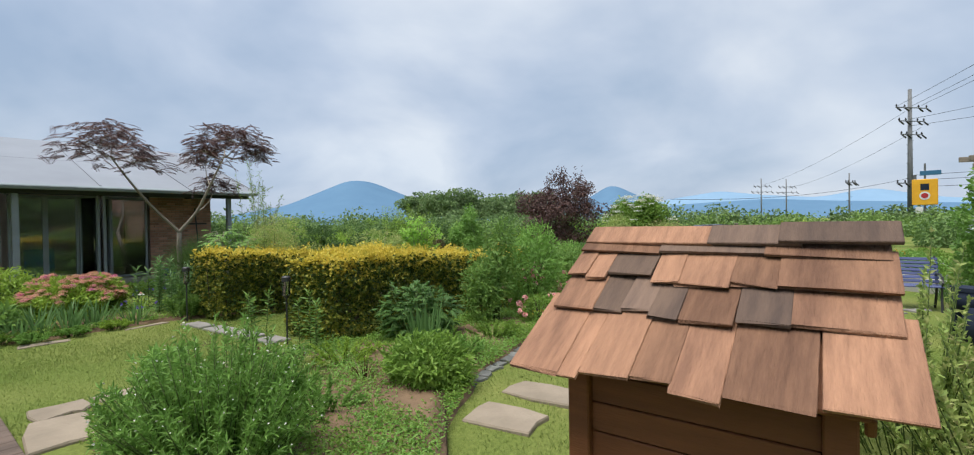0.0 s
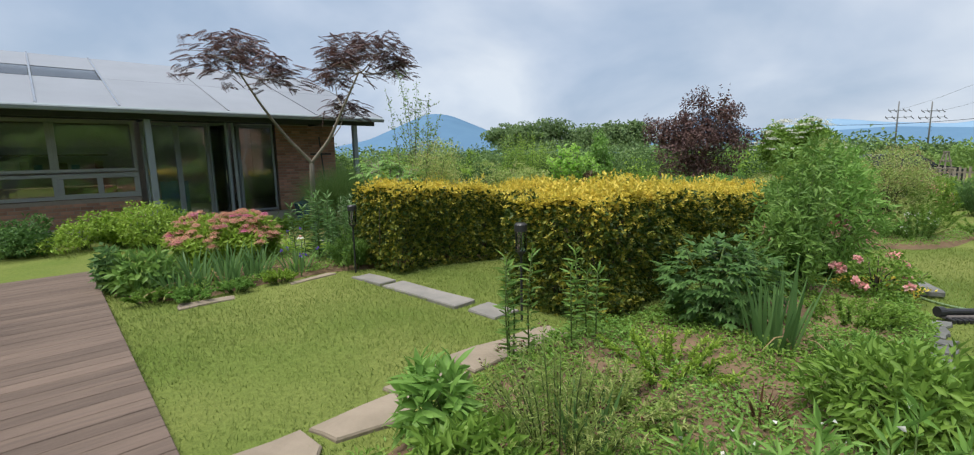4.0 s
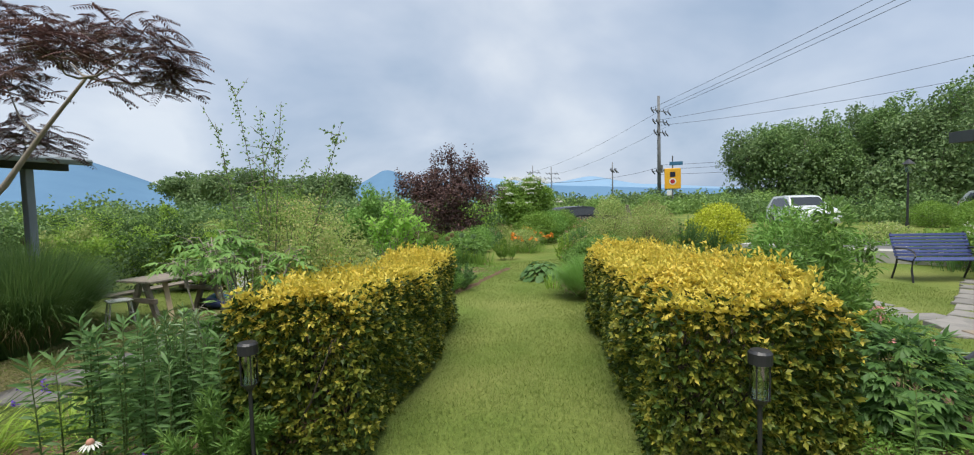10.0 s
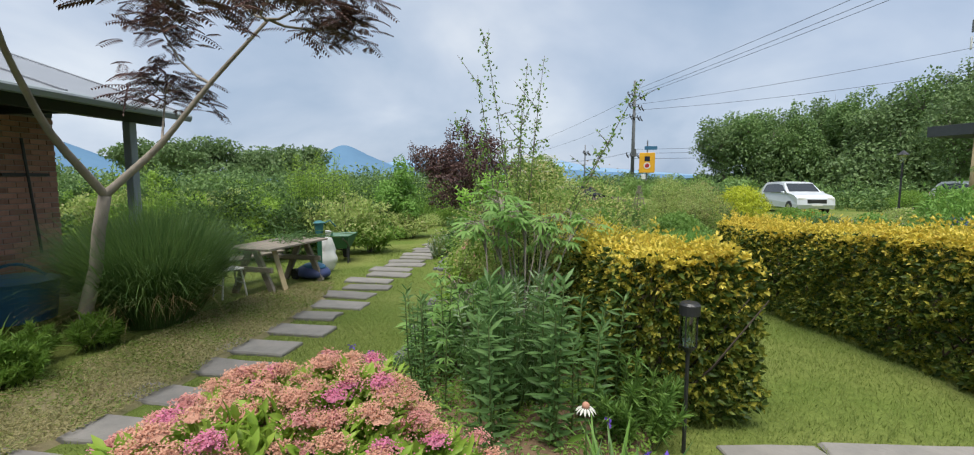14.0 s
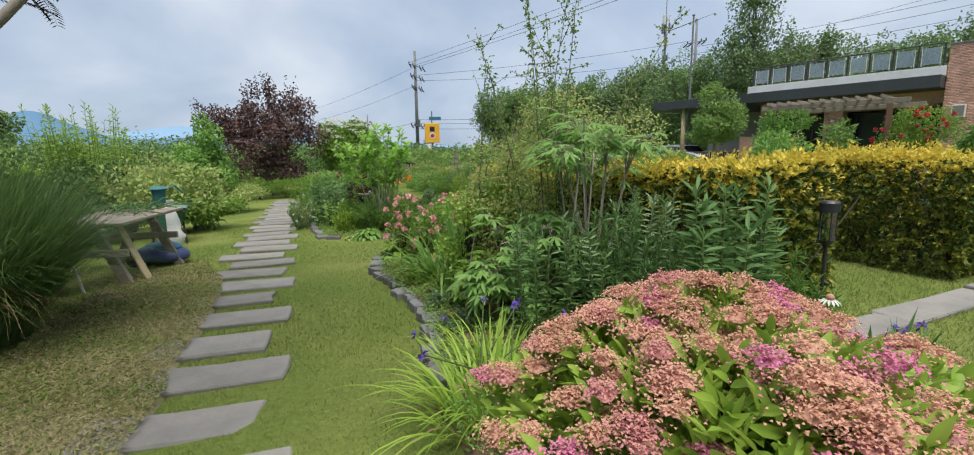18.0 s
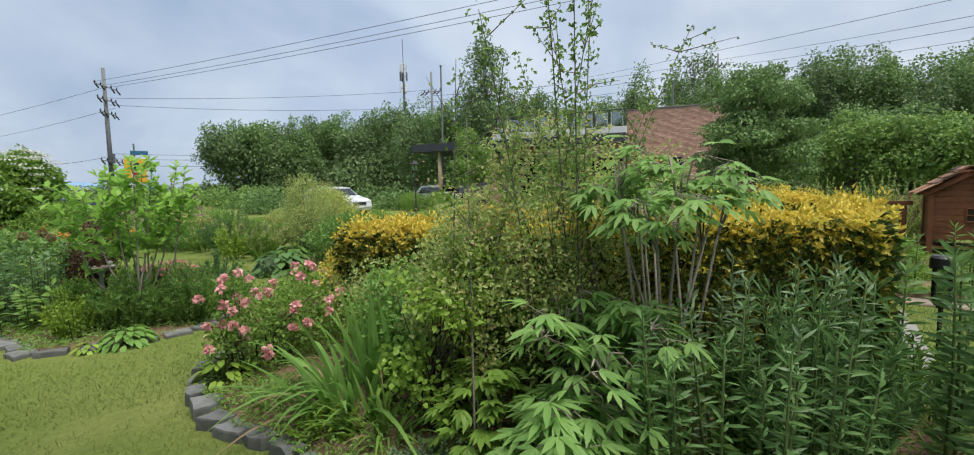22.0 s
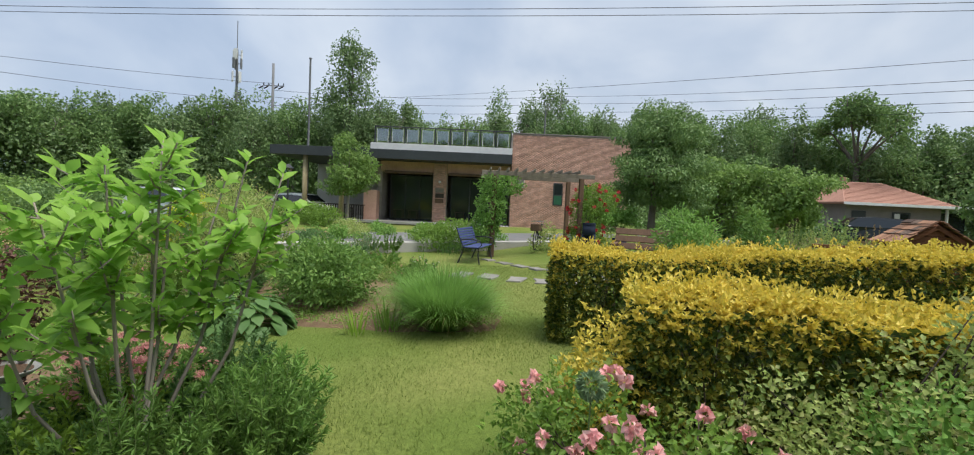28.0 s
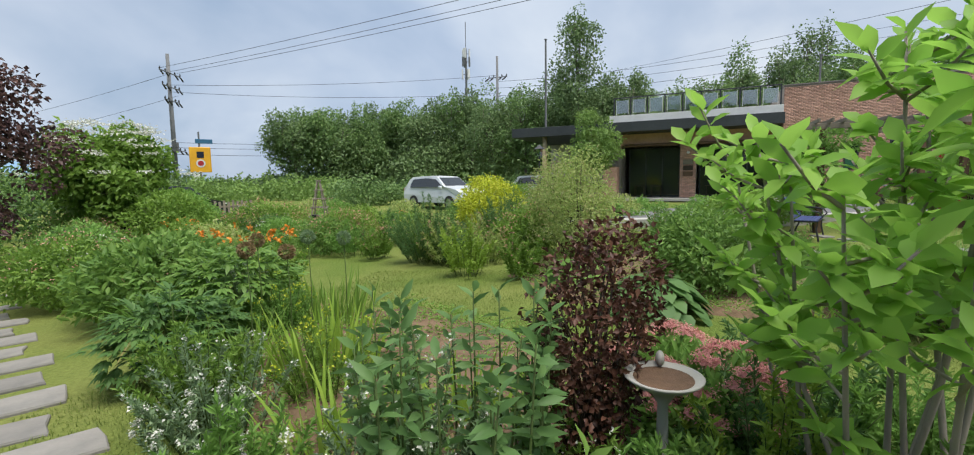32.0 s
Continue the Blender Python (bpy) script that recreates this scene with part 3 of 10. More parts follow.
def shrub(name, label, x, y, blobs, material, n, leaf=(0.06, 0.03), stems=12, category="shrub", bark=STEM, out=0.6, fine=False, flowers=None, shell=0.5, group="", z=None, fold=0.3, flatness=0.0):
    """A bush: stems from one foot, a crown of separate leaves, flower heads where it has them. blobs are taken from its foot."""
    z = float(lie(x, y)) if z is None else z
    e = thing(name, label, category, (x, y, z), group=group)
    P, U = in_blobs(n, blobs, shell)
    P[:, 2] = np.maximum(P[:, 2], 0.02)
    if stems:
        T = P[rng.choice(n, stems, replace=False)]
        tris("stem_mass", *stems_to((0, 0, 0), T, 0.009, 0.003), bark, e)
    D = U * out + rng.normal(size=U.shape) * 0.55 + [0, 0, 0.12]
    tris("foliage", *leaves(P, D, leaf[0] * rng.uniform(0.6, 1.25, n), leaf[1] * rng.uniform(0.7, 1.2, n), fine=fine, fold=fold, face=U * 0.8 + [0, 0, 0.35]), material, e)
    for fname, fmat, fn, per, size, spread in flowers or ():
        F, FU = in_blobs(fn, blobs, 0.97)
        up = FU[:, 2] > -0.1
        F = F[up] + FU[up] * 0.02
        C = cluster(F, per, spread)
        tris(fname, *leaves(C, rng.normal(size=C.shape) * [1, 1, 0.5], size, size * 0.8, flatness=0.5), fmat, e)
    return e


def straps(name, label, x, y, n, length, width, material, spread=0.15, lean=0.5, droop=0.5, category="plant", flowers=None, seg=4, group="", lo=0.55):
    """A clump of strap leaves from one crown."""
    e = thing(name, label, category, (x, y, float(lie(x, y))), group=group)
    a = rng.uniform(0, 2 * math.pi, n)
    rr = np.sqrt(rng.random(n))
    P = np.stack([np.cos(a) * rr * spread, np.sin(a) * rr * spread, np.zeros(n)], 1)
    D = np.stack([np.cos(a) * rr * lean, np.sin(a) * rr * lean, np.ones(n)], 1) + rng.normal(size=(n, 3)) * [0.1, 0.1, 0.05]
    tris("foliage", *blades(P, D, length * rng.uniform(lo, 1.05, n), width, droop * rng.uniform(0.3, 1.3, n), seg), material, e)
    k = rng.choice(n, max(4, n // 12), replace=False)
    tris("dry_leaf_mass", *blades(P[k], D[k] * [1.6, 1.6, 0.8], length * rng.uniform(0.5, 0.9, len(k)), width * 0.8, 0.95, seg), LEAF_TAN, e)
    for fname, fmat, fn, h, size in flowers or ():
        a = rng.uniform(0, 6.28, fn)
        tops = np.stack([np.cos(a) * spread * 1.6, np.sin(a) * spread * 1.6, h * rng.uniform(0.75, 1.05, fn)], 1)
        tris("flower_stem_mass", *stems_to((0, 0, 0), tops, 0.005, 0.003), STEM, e)
        C = cluster(tops, 7, size * 0.22)
        tris(fname, *leaves(C, rng.normal(size=C.shape), size, size * 0.6), fmat, e)
    return e


def spires(name, label, x, y, count, height, spread, leaf, material, lean=0.12, whorl=46, category="plant", tips=None, group="", droop=0.2):
    """Upright stems set all round with narrow leaves."""
    e = thing(name, label, category, (x, y, float(lie(x, y))), group=group)
    st, P, D = [], [], []
    tipsat = []
    for i in range(count):
        a, rr = rng.uniform(0, 6.28), math.sqrt(rng.random()) * spread
        b = np.array([math.cos(a) * rr, math.sin(a) * rr, 0])
        h = height * rng.uniform(0.72, 1.03)
        t = b + [math.cos(a) * lean * h * rng.random(), math.sin(a) * lean * h * rng.random(), h]
        st.append(tube([b, b * 0.5 + t * 0.5 + rng.normal(size=3) * 0.01, t], [0.007, 0.006, 0.003], 4))
        k = int(whorl * h / height)
        s = np.linspace(0.08, 1, k)
        w = np.arange(k) * 2.4
        P.append(b + (t - b) * s[:, None])
        D.append(np.stack([np.cos(w), np.sin(w), 0.35 + 0.9 * (s > 0.93)], 1))
        tipsat.append(t)
    tris("stem_mass", *join(st), STEM, e)
    P, D = np.concatenate(P), np.concatenate(D)
    n = len(P)
    tris("foliage", *leaves(P, D, leaf[0] * rng.uniform(0.7, 1.15, n), leaf[1], fold=0.15, curl=droop, fine=True), material, e)
    if tips:
        C = cluster(np.array(tipsat), tips[2], tips[3])
        tris(tips[0], *leaves(C, rng.normal(size=C.shape) + [0, 0, 0.5], tips[4], tips[4] * 0.5), tips[1], e)
    return e


def tree(name, label, x, y, height, crown, material, n, leaf, trunk_r=0.14, z=None, bark=BARK, category="tree", seed=1, fork=0.35, shell=0.45, group="", lean=(0, 0), droop=0.0, tufts=9):
    """A tree with a tapered, forking trunk and a crown of separate leaves in uneven heaps."""
    z = float(lie(x, y)) if z is None else z
    e = thing(name, label, category, (x, y, z), group=group)
    r = np.random.default_rng(seed)
    blobs = crown
    pieces = []
    hub = np.array([lean[0], lean[1], height * fork])
    pieces.append(tube([(0, 0, -0.15), hub * 0.5 + r.normal(size=3) * 0.03, hub], [trunk_r * 1.25, trunk_r, trunk_r * 0.8], 8))
    for b in blobs:
        c = np.array(b[:3], float)
        m = hub * 0.45 + c * 0.55 + r.normal(size=3) * 0.08 * height * 0.1
        pieces.append(tube([hub, m, c, c + np.array([0, 0, b[5] * 0.6])], [trunk_r * 0.55, trunk_r * 0.35, trunk_r * 0.2, trunk_r * 0.06], 5))
        for k in range(4):
            o = unit(r.normal(size=3)) * np.array(b[3:6]) * 0.8
            pieces.append(tube([m * 0.4 + c * 0.6, c + o * 0.6, c + o], [trunk_r * 0.2, trunk_r * 0.12, trunk_r * 0.04], 4))
    tris("trunk", *join(pieces), bark, e)
    P, U = in_blobs(n, clumps(blobs, tufts, seed), 0.6)
    D = U * 0.35 + rng.normal(size=U.shape) * 0.6 - [0, 0, droop + 0.2]
    tris("crown", *leaves(P, D, leaf * rng.uniform(0.6, 1.3, n), leaf * 0.66 * rng.uniform(0.7, 1.2, n), face=U * 0.9 + [0, 0, 0.35]), material, e)
    return e

# ---- land ----


def build_ground():
    # finer towards the middle, out to the horizon
    c = np.concatenate([[-900, -400, -180, -90, -50, -32, -22, -16], np.arange(-12, 18, 0.5), [18.5, 20, 24, 30, 38, 50, 70, 110, 200, 450, 900]])
    X, Y = np.meshgrid(c, c + 6, indexing="ij")
    Z = lie(X, Y) + 0.012 * np.sin(X * 1.7) * np.cos(Y * 1.3) * (abs(X) < 30) - 0.012
    far = np.hypot(X, Y - 6)
    Z = Z - 0.6 * smooth(60, 400, far)
    n = len(c)
    V = np.stack([X, Y, Z], -1).reshape(-1, 3)
    i, j = np.meshgrid(np.arange(n - 1), np.arange(n - 1), indexing="ij")
    a = (i * n + j).ravel()
    T = np.concatenate([np.stack([a, a + n, a + n + 1], 1), np.stack([a, a + n + 1, a + 1], 1)])
    return tagged(tris("ground", V, T, TURF), "mown green lawn with dry yellowish patches", "ground", kind="structure")


build_ground()


BEDS = []


def bed(name, label, outline, material=EARTH, h=0.05, dome=0.05):
    """A planting bed: a low heap of earth inside an outline."""
    O = np.array(outline, float)
    BEDS.append(O)
    c = O.mean(0)
    rings = [(1.0, 0.0), (0.93, h), (0.6, h + dome * 0.8), (0.3, h + dome)]
    V, T = [], []
    m = len(O)
    for s, zz in rings:
        for p in O:
            q = c + (p - c) * s
            V.append((q[0], q[1], float(lie(*q)) + zz - 0.02))
    V.append((c[0], c[1], float(lie(*c)) + h + dome - 0.02))
    for r in range(len(rings) - 1):
        for k in range(m):
            a, b = r * m + k, r * m + (k + 1) % m
            T += [(a, b, b + m), (a, b + m, a + m)]
    for k in range(m):
        T.append(((len(rings) - 1) * m + k, (len(rings) - 1) * m + (k + 1) % m, len(V) - 1))
    return tagged(tris(name, V, T, material), label, "garden bed", kind="structure")


def dense(points, step=0.35):
    out = []
    for p, q in zip(points, points[1:] + points[:1]):
        p, q = np.array(p, float), np.array(q, float)
        k = max(1, int(np.linalg.norm(q - p) / step))
        out += [tuple(p + (q - p) * i / k + rng.normal(size=2) * 0.03) for i in range(k)]
    return out


bed("bed_start", "bare brown earth of a flower bed", dense([(0.15, 2.0), (0.6, 1.5), (2.2, 0.62), (3.6, 0.1), (3.1, 1.6), (3.05, 3.2), (3.6, 5.0), (4.3, 7.6), (3.2, 7.2), (1.5, 4.6), (0.75, 3.9)]))
bed("bed_irises", "bare earth under the iris and meadowsweet bed", dense([(-4.2, 3.85), (-3.55, 3.75), (-3.05, 4.05), (-2.8, 4.6), (-2.45, 5.3), (-1.95, 5.75), (-2.0, 6.4), (-3.6, 7.2), (-4.2, 6.6), (-4.75, 5.4), (-4.7, 4.6)]))
bed("bed_hedge_side", "earth of the long mixed bed beside the stepping stones", dense([(-3.9, 7.0), (-3.0, 8.2), (-2.45, 9.5), (-1.9, 10.25), (-1.3, 10.5), (-0.4, 10.3), (0.0, 9.6), (-0.9, 7.6), (-1.9, 5.9), (-3.2, 6.4)]))
bed("bed_round", "earth of the rounded island bed", dense([(-1.45, 12.4), (-1.1, 11.75), (-0.5, 11.35), (0.45, 11.5), (1.45, 12.7), (2.5, 14.3), (3.2, 15.4), (2.6, 16.6), (1.3, 16.6), (0.2, 15.4), (-0.5, 14.2)]))
bed("bed_far", "earth of the bed by the lawn crossing", dense([(2.75, 9.6), (4.2, 9.3), (6.0, 9.8), (7.5, 11.5), (7.0, 14.6), (5.0, 14.6), (3.6, 13.6), (3.1, 12.4), (2.75, 11.0)]))

bed("dry_patch", "worn dry strip of lawn beside the stepping stones", dense([(-6.75, 7.2), (-6.5, 6.3), (-6.05, 6.3), (-5.7, 7.0), (-5.1, 7.9), (-4.6, 8.9), (-4.1, 9.8), (-3.65, 10.8), (-3.5, 11.7), (-4.3, 11.8), (-5.0, 10.6), (-5.7, 9.3), (-6.35, 8.3)]), STRAW, 0.034, 0.006)

# road in front of the brick building
R0 = Matrix.Translation((14.6, 5.0, 0)) @ Matrix.Rotation(math.atan2(-0.93, 0.37), 4, "Z")


def strip(name, label, category, m, x0, x1, y0, y1, z0, z1, material, kind="structure"):
    bm = bmesh.new()
    box(bm, x0, x1, y0, y1, z0, z1)
    ob = part(name, bm, material)
    ob.matrix_world = m
    return tagged(ob, label, category, kind=kind)


strip("road", "grey asphalt lane in front of the brick building", "road", R0, -10, 70, 0.0, 4.6, -0.6, 0.03, ASPHALT)
strip("pavement", "pale concrete strip along the lane", "pavement", R0, -10, 70, -0.55, -0.01, -0.6, 0.09, CONCRETE)


def hill(name, label, material, cx, cy, prof, depth, base):
    """A long ridge whose skyline follows prof: (offset, height) pairs."""
    P = np.array(prof, float)
    d = unit(np.array([cx, cy], float))
    side = np.array([d[1], -d[0]])
    k = np.linspace(P[0, 0], P[-1, 0], 160)
    h = np.interp(k, P[:, 0], P[:, 1])
    h = np.convolve(np.pad(h, 3, "edge"), np.ones(7) / 7, "valid")
    wob = np.sin(k * 0.02 * 100 / depth) + 0.6 * np.sin(k * 0.053 * 100 / depth + 1)
    h = h * (1 + 0.018 * wob * np.minimum(1, h / (h.max() + 1e-6) * 2))
    V, T = [], []
    prof2 = [(-1.0, 0.0), (-0.55, 0.42), (-0.2, 0.85), (0.0, 1.0), (0.5, 0.5), (1, 0)]
    for s, f in prof2:
        for a, hh in zip(k, h):
            q = np.array([cx, cy]) + side * a + d * depth * s
            V.append((q[0], q[1], base + hh * f))
    m = len(k)
    for r in range(len(prof2) - 1):
        for i in range(m - 1):
            a = r * m + i
            T += [(a, a + 1, a + 1 + m), (a, a + 1 + m, a + m)]
    ob = tris(name, V, T, material)
    for p in ob.data.polygons:
        p.use_smooth = True
    return tagged(ob, label, "hill", kind="structure")

# ---- far land ----


def toward(az, dist, cx=0.0, cy=6.0):
    return cx + dist * math.sin(radians(az)), cy + dist * math.cos(radians(az))


def ridge(name, label, material, az, dist, prof, depth, base=-2.0):
    x, y = toward(az, dist)
    pr = [(math.tan(radians(a)) * dist, math.tan(radians(e)) * dist) for a, e in prof]
    hill(name, label, material, x, y, pr, depth, base)


# blue and pale tones stand in for air haze over the far ridges
ridge("hill_main", "rounded mountain in the distance, coloured blue for haze", MOUNT, -24.3, 1500, [(-24, 0.3), (-15, 0.9), (-8, 2.3), (-4, 4.0), (-1, 5.2), (1.5, 5.0), (5, 3.6), (9, 1.9), (14, 1.2), (24, 0.6)], 400)
ridge("hill_peak", "pointed hill in the distance, coloured blue for haze", MOUNT, 5.7, 1300, [(-12, 0.3), (-5, 1.6), (-2, 3.1), (-0.3, 4.1), (0.8, 4.0), (3, 2.9), (6, 1.7), (14, 0.8)], 300)
ridge("hill_low", "long low hills in the distance, coloured blue for haze", MOUNT, 20, 1900, [(-16, 0.6), (-9, 1.6), (-4, 1.9), (2, 2.0), (8, 1.6), (14, 1.3), (26, 0.7)], 300)
ridge("hill_pale", "far mountain chain on the horizon, coloured pale for haze", MOUNT2, 20, 2900, [(-18, 0.8), (-10, 2.0), (-3, 3.1), (1, 2.4), (6, 2.0), (10, 2.7), (15, 1.7), (26, 0.8)], 400)
def hill_trees(az, dist, prof, depth, n):
    """Tree crowns over the wooded hill, so that its outline is leafy."""
    x, y = toward(az, dist)
    d = unit(np.array([x, y], float))
    side = np.array([d[1], -d[0]])
    pa, pe = np.array(prof).T
    blobs = []
    for a in np.arange(pa[0] + 4, pa[-1] - 2, 1.1):
        h = math.tan(radians(float(np.interp(a, pa, pe)))) * dist
        for back, share in ((0.0, 1.0), (-0.2, 0.85), (-0.38, 0.63), (-0.55, 0.42), (-0.75, 0.22)):
            r = rng.uniform(3.0, 5.0)
            q = np.array([x, y]) + side * math.tan(radians(a)) * dist + d * back * depth + rng.normal(size=2) * 1.5
            blobs.append((q[0], q[1], h * share - 1.5 + rng.uniform(-1, 1.5), r, r, r * 0.8))
    P, U = in_blobs(n, blobs, 0.75)
    tagged(tris("hill_woods", *leaves(P, U * 0.3 + rng.normal(size=P.shape) * 0.6, 1.0 * rng.uniform(0.6, 1.3, n), 0.7, face=U * 0.9 + [0, 0, 0.35]), TREE_FAR), "dense trees over the wooded hill", "woods", kind="stuff")


hill_trees(-74, 190, [(-60, 4), (-30, 8), (-14, 9.0), (-4, 10.0), (4, 9.8), (12, 8.2), (20, 4.5), (28, 1)], 60, 60000)
ridge("hill_wooded", "dark green wooded hill behind the studio", WOODHILL, -74, 190, [(-60, 4), (-30, 8), (-14, 9.0), (-4, 10.0), (4, 9.8), (12, 8.2), (20, 4.5), (28, 1)], 60)
ridge("hill_woods_east", "wooded slope behind the brick building", WOODHILL, 100, 80, [(-58, 2), (-40, 4.5), (-20, 5.5), (0, 6), (20, 7.0), (36, 7.5), (52, 6.5), (70, 5)], 25)
# added behind the camera, never in view: closes the south for reflections
ridge("unseen_reflection_hill", "unseen wooded slope added in the south for reflections", WOODHILL, 195, 90, [(-60, 6), (-20, 6), (20, 6), (60, 6)], 20)


# ---- hedges ----
def hedge(name, label, a, b, w, h, seed):
    """A clipped hedge from a to b: branches inside, green leaves on its flanks, golden shoots on top."""
    a, b = np.array(a, float), np.array(b, float)
    d = b - a
    ln_ = np.linalg.norm(d)
    u = d / ln_
    s = np.array([u[1], -u[0]])
    e = thing(name, label, "hedge", (a[0], a[1], 0))
    w_top = w
    r = np.random.default_rng(seed)

    def spot(k, v, z):
        """along k (0..ln), across v (-1..1), up z."""
        base = lie(a[0] + u[0] * k, a[1] + u[1] * k)
        wob = 1 + 0.07 * np.sin(k * 2.3 + seed) + 0.05 * np.sin(k * 5.1 + z * 4) + 0.04 * np.sin(z * 9 + k * 3)
        off = v * w / 2 * wob
        return np.stack([u[0] * k + s[0] * off, u[1] * k + s[1] * off, base + z], -1)

    # flanks and ends
    def shell(n, top):
        if top:
            k = r.uniform(-0.03, ln_ + 0.03, n)
            v = r.uniform(-1.02, 1.02, n)
            z = h * (1 + 0.035 * np.sin(k * 3.1 + seed) + 0.03 * np.sin(k * 7 + v * 4)) + r.normal(size=n) * 0.025 - 0.09 * (np.abs(v) > 0.86) * r.random(n)
            D = np.stack([r.normal(size=n) * 0.6, r.normal(size=n) * 0.6, r.uniform(0.4, 1.2, n)], 1)
            return spot(k, v, z), D
        per = 2 * (ln_ + w)
        c = r.uniform(0, per, n)
        z = h * r.random(n) ** 0.85 * 1.0
        k = np.where(c < ln_, c, np.where(c < ln_ + w, ln_, np.where(c < 2 * ln_ + w, 2 * ln_ + w - c, 0.0)))
        v = np.where(c < ln_, 1.0, np.where(c < ln_ + w, 1 - 2 * (c - ln_) / w, np.where(c < 2 * ln_ + w, -1.0, -1 + 2 * (c - 2 * ln_ - w) / w)))
        round_ = 1 - 0.1 * smooth(0.12, 0.0, z / h) - 0.06 * smooth(0.85, 1.0, z / h)
        inn = 1 - np.abs(r.normal(size=n)) * 0.13
        k = ln_ / 2 + (k - ln_ / 2) * (1 - (1 - inn * round_) * w / ln_)
        v = v * inn * round_
        o = spot(k, v, z) - spot(np.full(n, ln_ / 2) * 0 + np.clip(k, w / 2, ln_ - w / 2), v * 0, z)
        D = unit(o) + r.normal(size=(n, 3)) * 0.55 + [0, 0, 0.25]
        return spot(k, v, z), D

    # green leaves inside, darkened in colour for the shady gaps, then rosettes of brighter leaves on the clipped face
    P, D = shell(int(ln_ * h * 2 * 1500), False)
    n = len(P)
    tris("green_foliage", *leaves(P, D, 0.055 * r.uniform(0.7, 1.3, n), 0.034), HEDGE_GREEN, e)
    S, E = shell(int(ln_ * h * 2 * 560), False)
    k = 7
    ang = np.tile(np.arange(k) * 2.4, len(S)) + np.repeat(r.uniform(0, 6.28, len(S)), k)
    E2 = unit(np.repeat(E, k, axis=0))
    side = unit(np.cross(E2, [0.1, 0.2, 1.0]))
    up = np.cross(side, E2)
    lift = np.tile(np.linspace(0.2, 1.3, k), len(S))[:, None]
    D = side * np.cos(ang)[:, None] + up * np.sin(ang)[:, None] + E2 * lift
    C = np.repeat(S, k, axis=0) + E2 * 0.02 * lift
    sel = (C[:, 2] - lie(0, a[1] + C[:, 1])) / h + r.normal(size=len(C)) * 0.14 > 0.83
    Ls = 0.043 * r.uniform(0.6, 1.25, len(C))
    tris("sprig_mass", *leaves(C[~sel], D[~sel], Ls[~sel], Ls[~sel] * 0.6, fold=0.2), HEDGE_LIME, e)
    Q, E = shell(int(ln_ * w_top * 1050), True)
    k = 6
    ang = np.tile(np.arange(k) * 2.4, len(Q)) + np.repeat(r.uniform(0, 6.28, len(Q)), k)
    G = np.stack([np.cos(ang), np.sin(ang), np.tile(np.linspace(0.4, 1.8, k), len(Q))], 1)
    Q2 = np.concatenate([np.repeat(Q, k, axis=0), C[sel]])
    G = np.concatenate([G, D[sel]])
    tris("golden_top", *leaves(Q2, G, 0.036 * r.uniform(0.6, 1.3, len(Q2)), 0.021, fold=0.2), HEDGE_GOLD, e)
    # sprigs that the shears missed
    m = int(ln_ * 70)
    S, _ = shell(m, True)
    C = cluster(S + np.stack([0 * S[:, 0], 0 * S[:, 0], r.uniform(0.0, 0.1, m) ** 1.2], 1) + [0, 0, 0.02], 8, [0.018, 0.018, 0.03])
    tagged(tris("loose_sprig_fringe", *leaves(C, rng.normal(size=C.shape) * 0.5 + [0, 0, 1], 0.045, 0.02), HEDGE_GOLD, e), kind="stuff")
    tw = []
    for i in range(int(ln_ * 9)):
        k = r.uniform(0.1, ln_ - 0.1)
        p0 = spot(k, r.uniform(-0.5, 0.5), 0.0)
        for j in range(3):
            p1 = spot(k + r.normal() * 0.2, r.uniform(-0.8, 0.8), h * r.uniform(0.5, 0.9))
            tw.append(tube([p0, p0 * 0.5 + p1 * 0.5 + r.normal(size=3) * 0.04, p1], [0.011, 0.007, 0.003], 4))
    tris("branch_frame", *join(tw), DARKBARK, e)
    return e


hedge("hedge", "clipped golden privet hedge, yellow on top and green below", (-1.9, 5.6), (-0.34, 9.45), 0.88, 1.07, 3)
hedge("hedge", "long clipped golden privet hedge with a yellow top", (0.6, 4.42), (2.72, 8.92), 1.1, 1.05, 5)

# ---- deck ----
DK = Matrix.Translation((-4.07, 3.68, 0)) @ Matrix.Rotation(math.atan2(-0.48, 0.877), 4, "Z")


def build_deck():
    base = strip("deck", "weathered brown timber deck", "deck", DK, -1.6, 9.2, -7.2, 0.0, -0.12, 0.025, DARKBARK)
    w = 0.142
    n = int(10.8 / w)
    me = None
    for i in range(n):
        x = -1.6 + i * w
        cuts = [-7.2, -3.6 + (i % 3) * 0.9, 0.0]
        for y0, y1 in zip(cuts, cuts[1:]):
            bm = bmesh.new()
            box(bm, x + 0.003, x + w - 0.003, y0 + 0.002, y1 - 0.002, 0.026, 0.056 + rng.uniform(0, 0.003), bevel=0.004)
            ob = part("deck_board", bm, DECK, base)
    return base


build_deck()


# ---- paving ----
SLABS = []


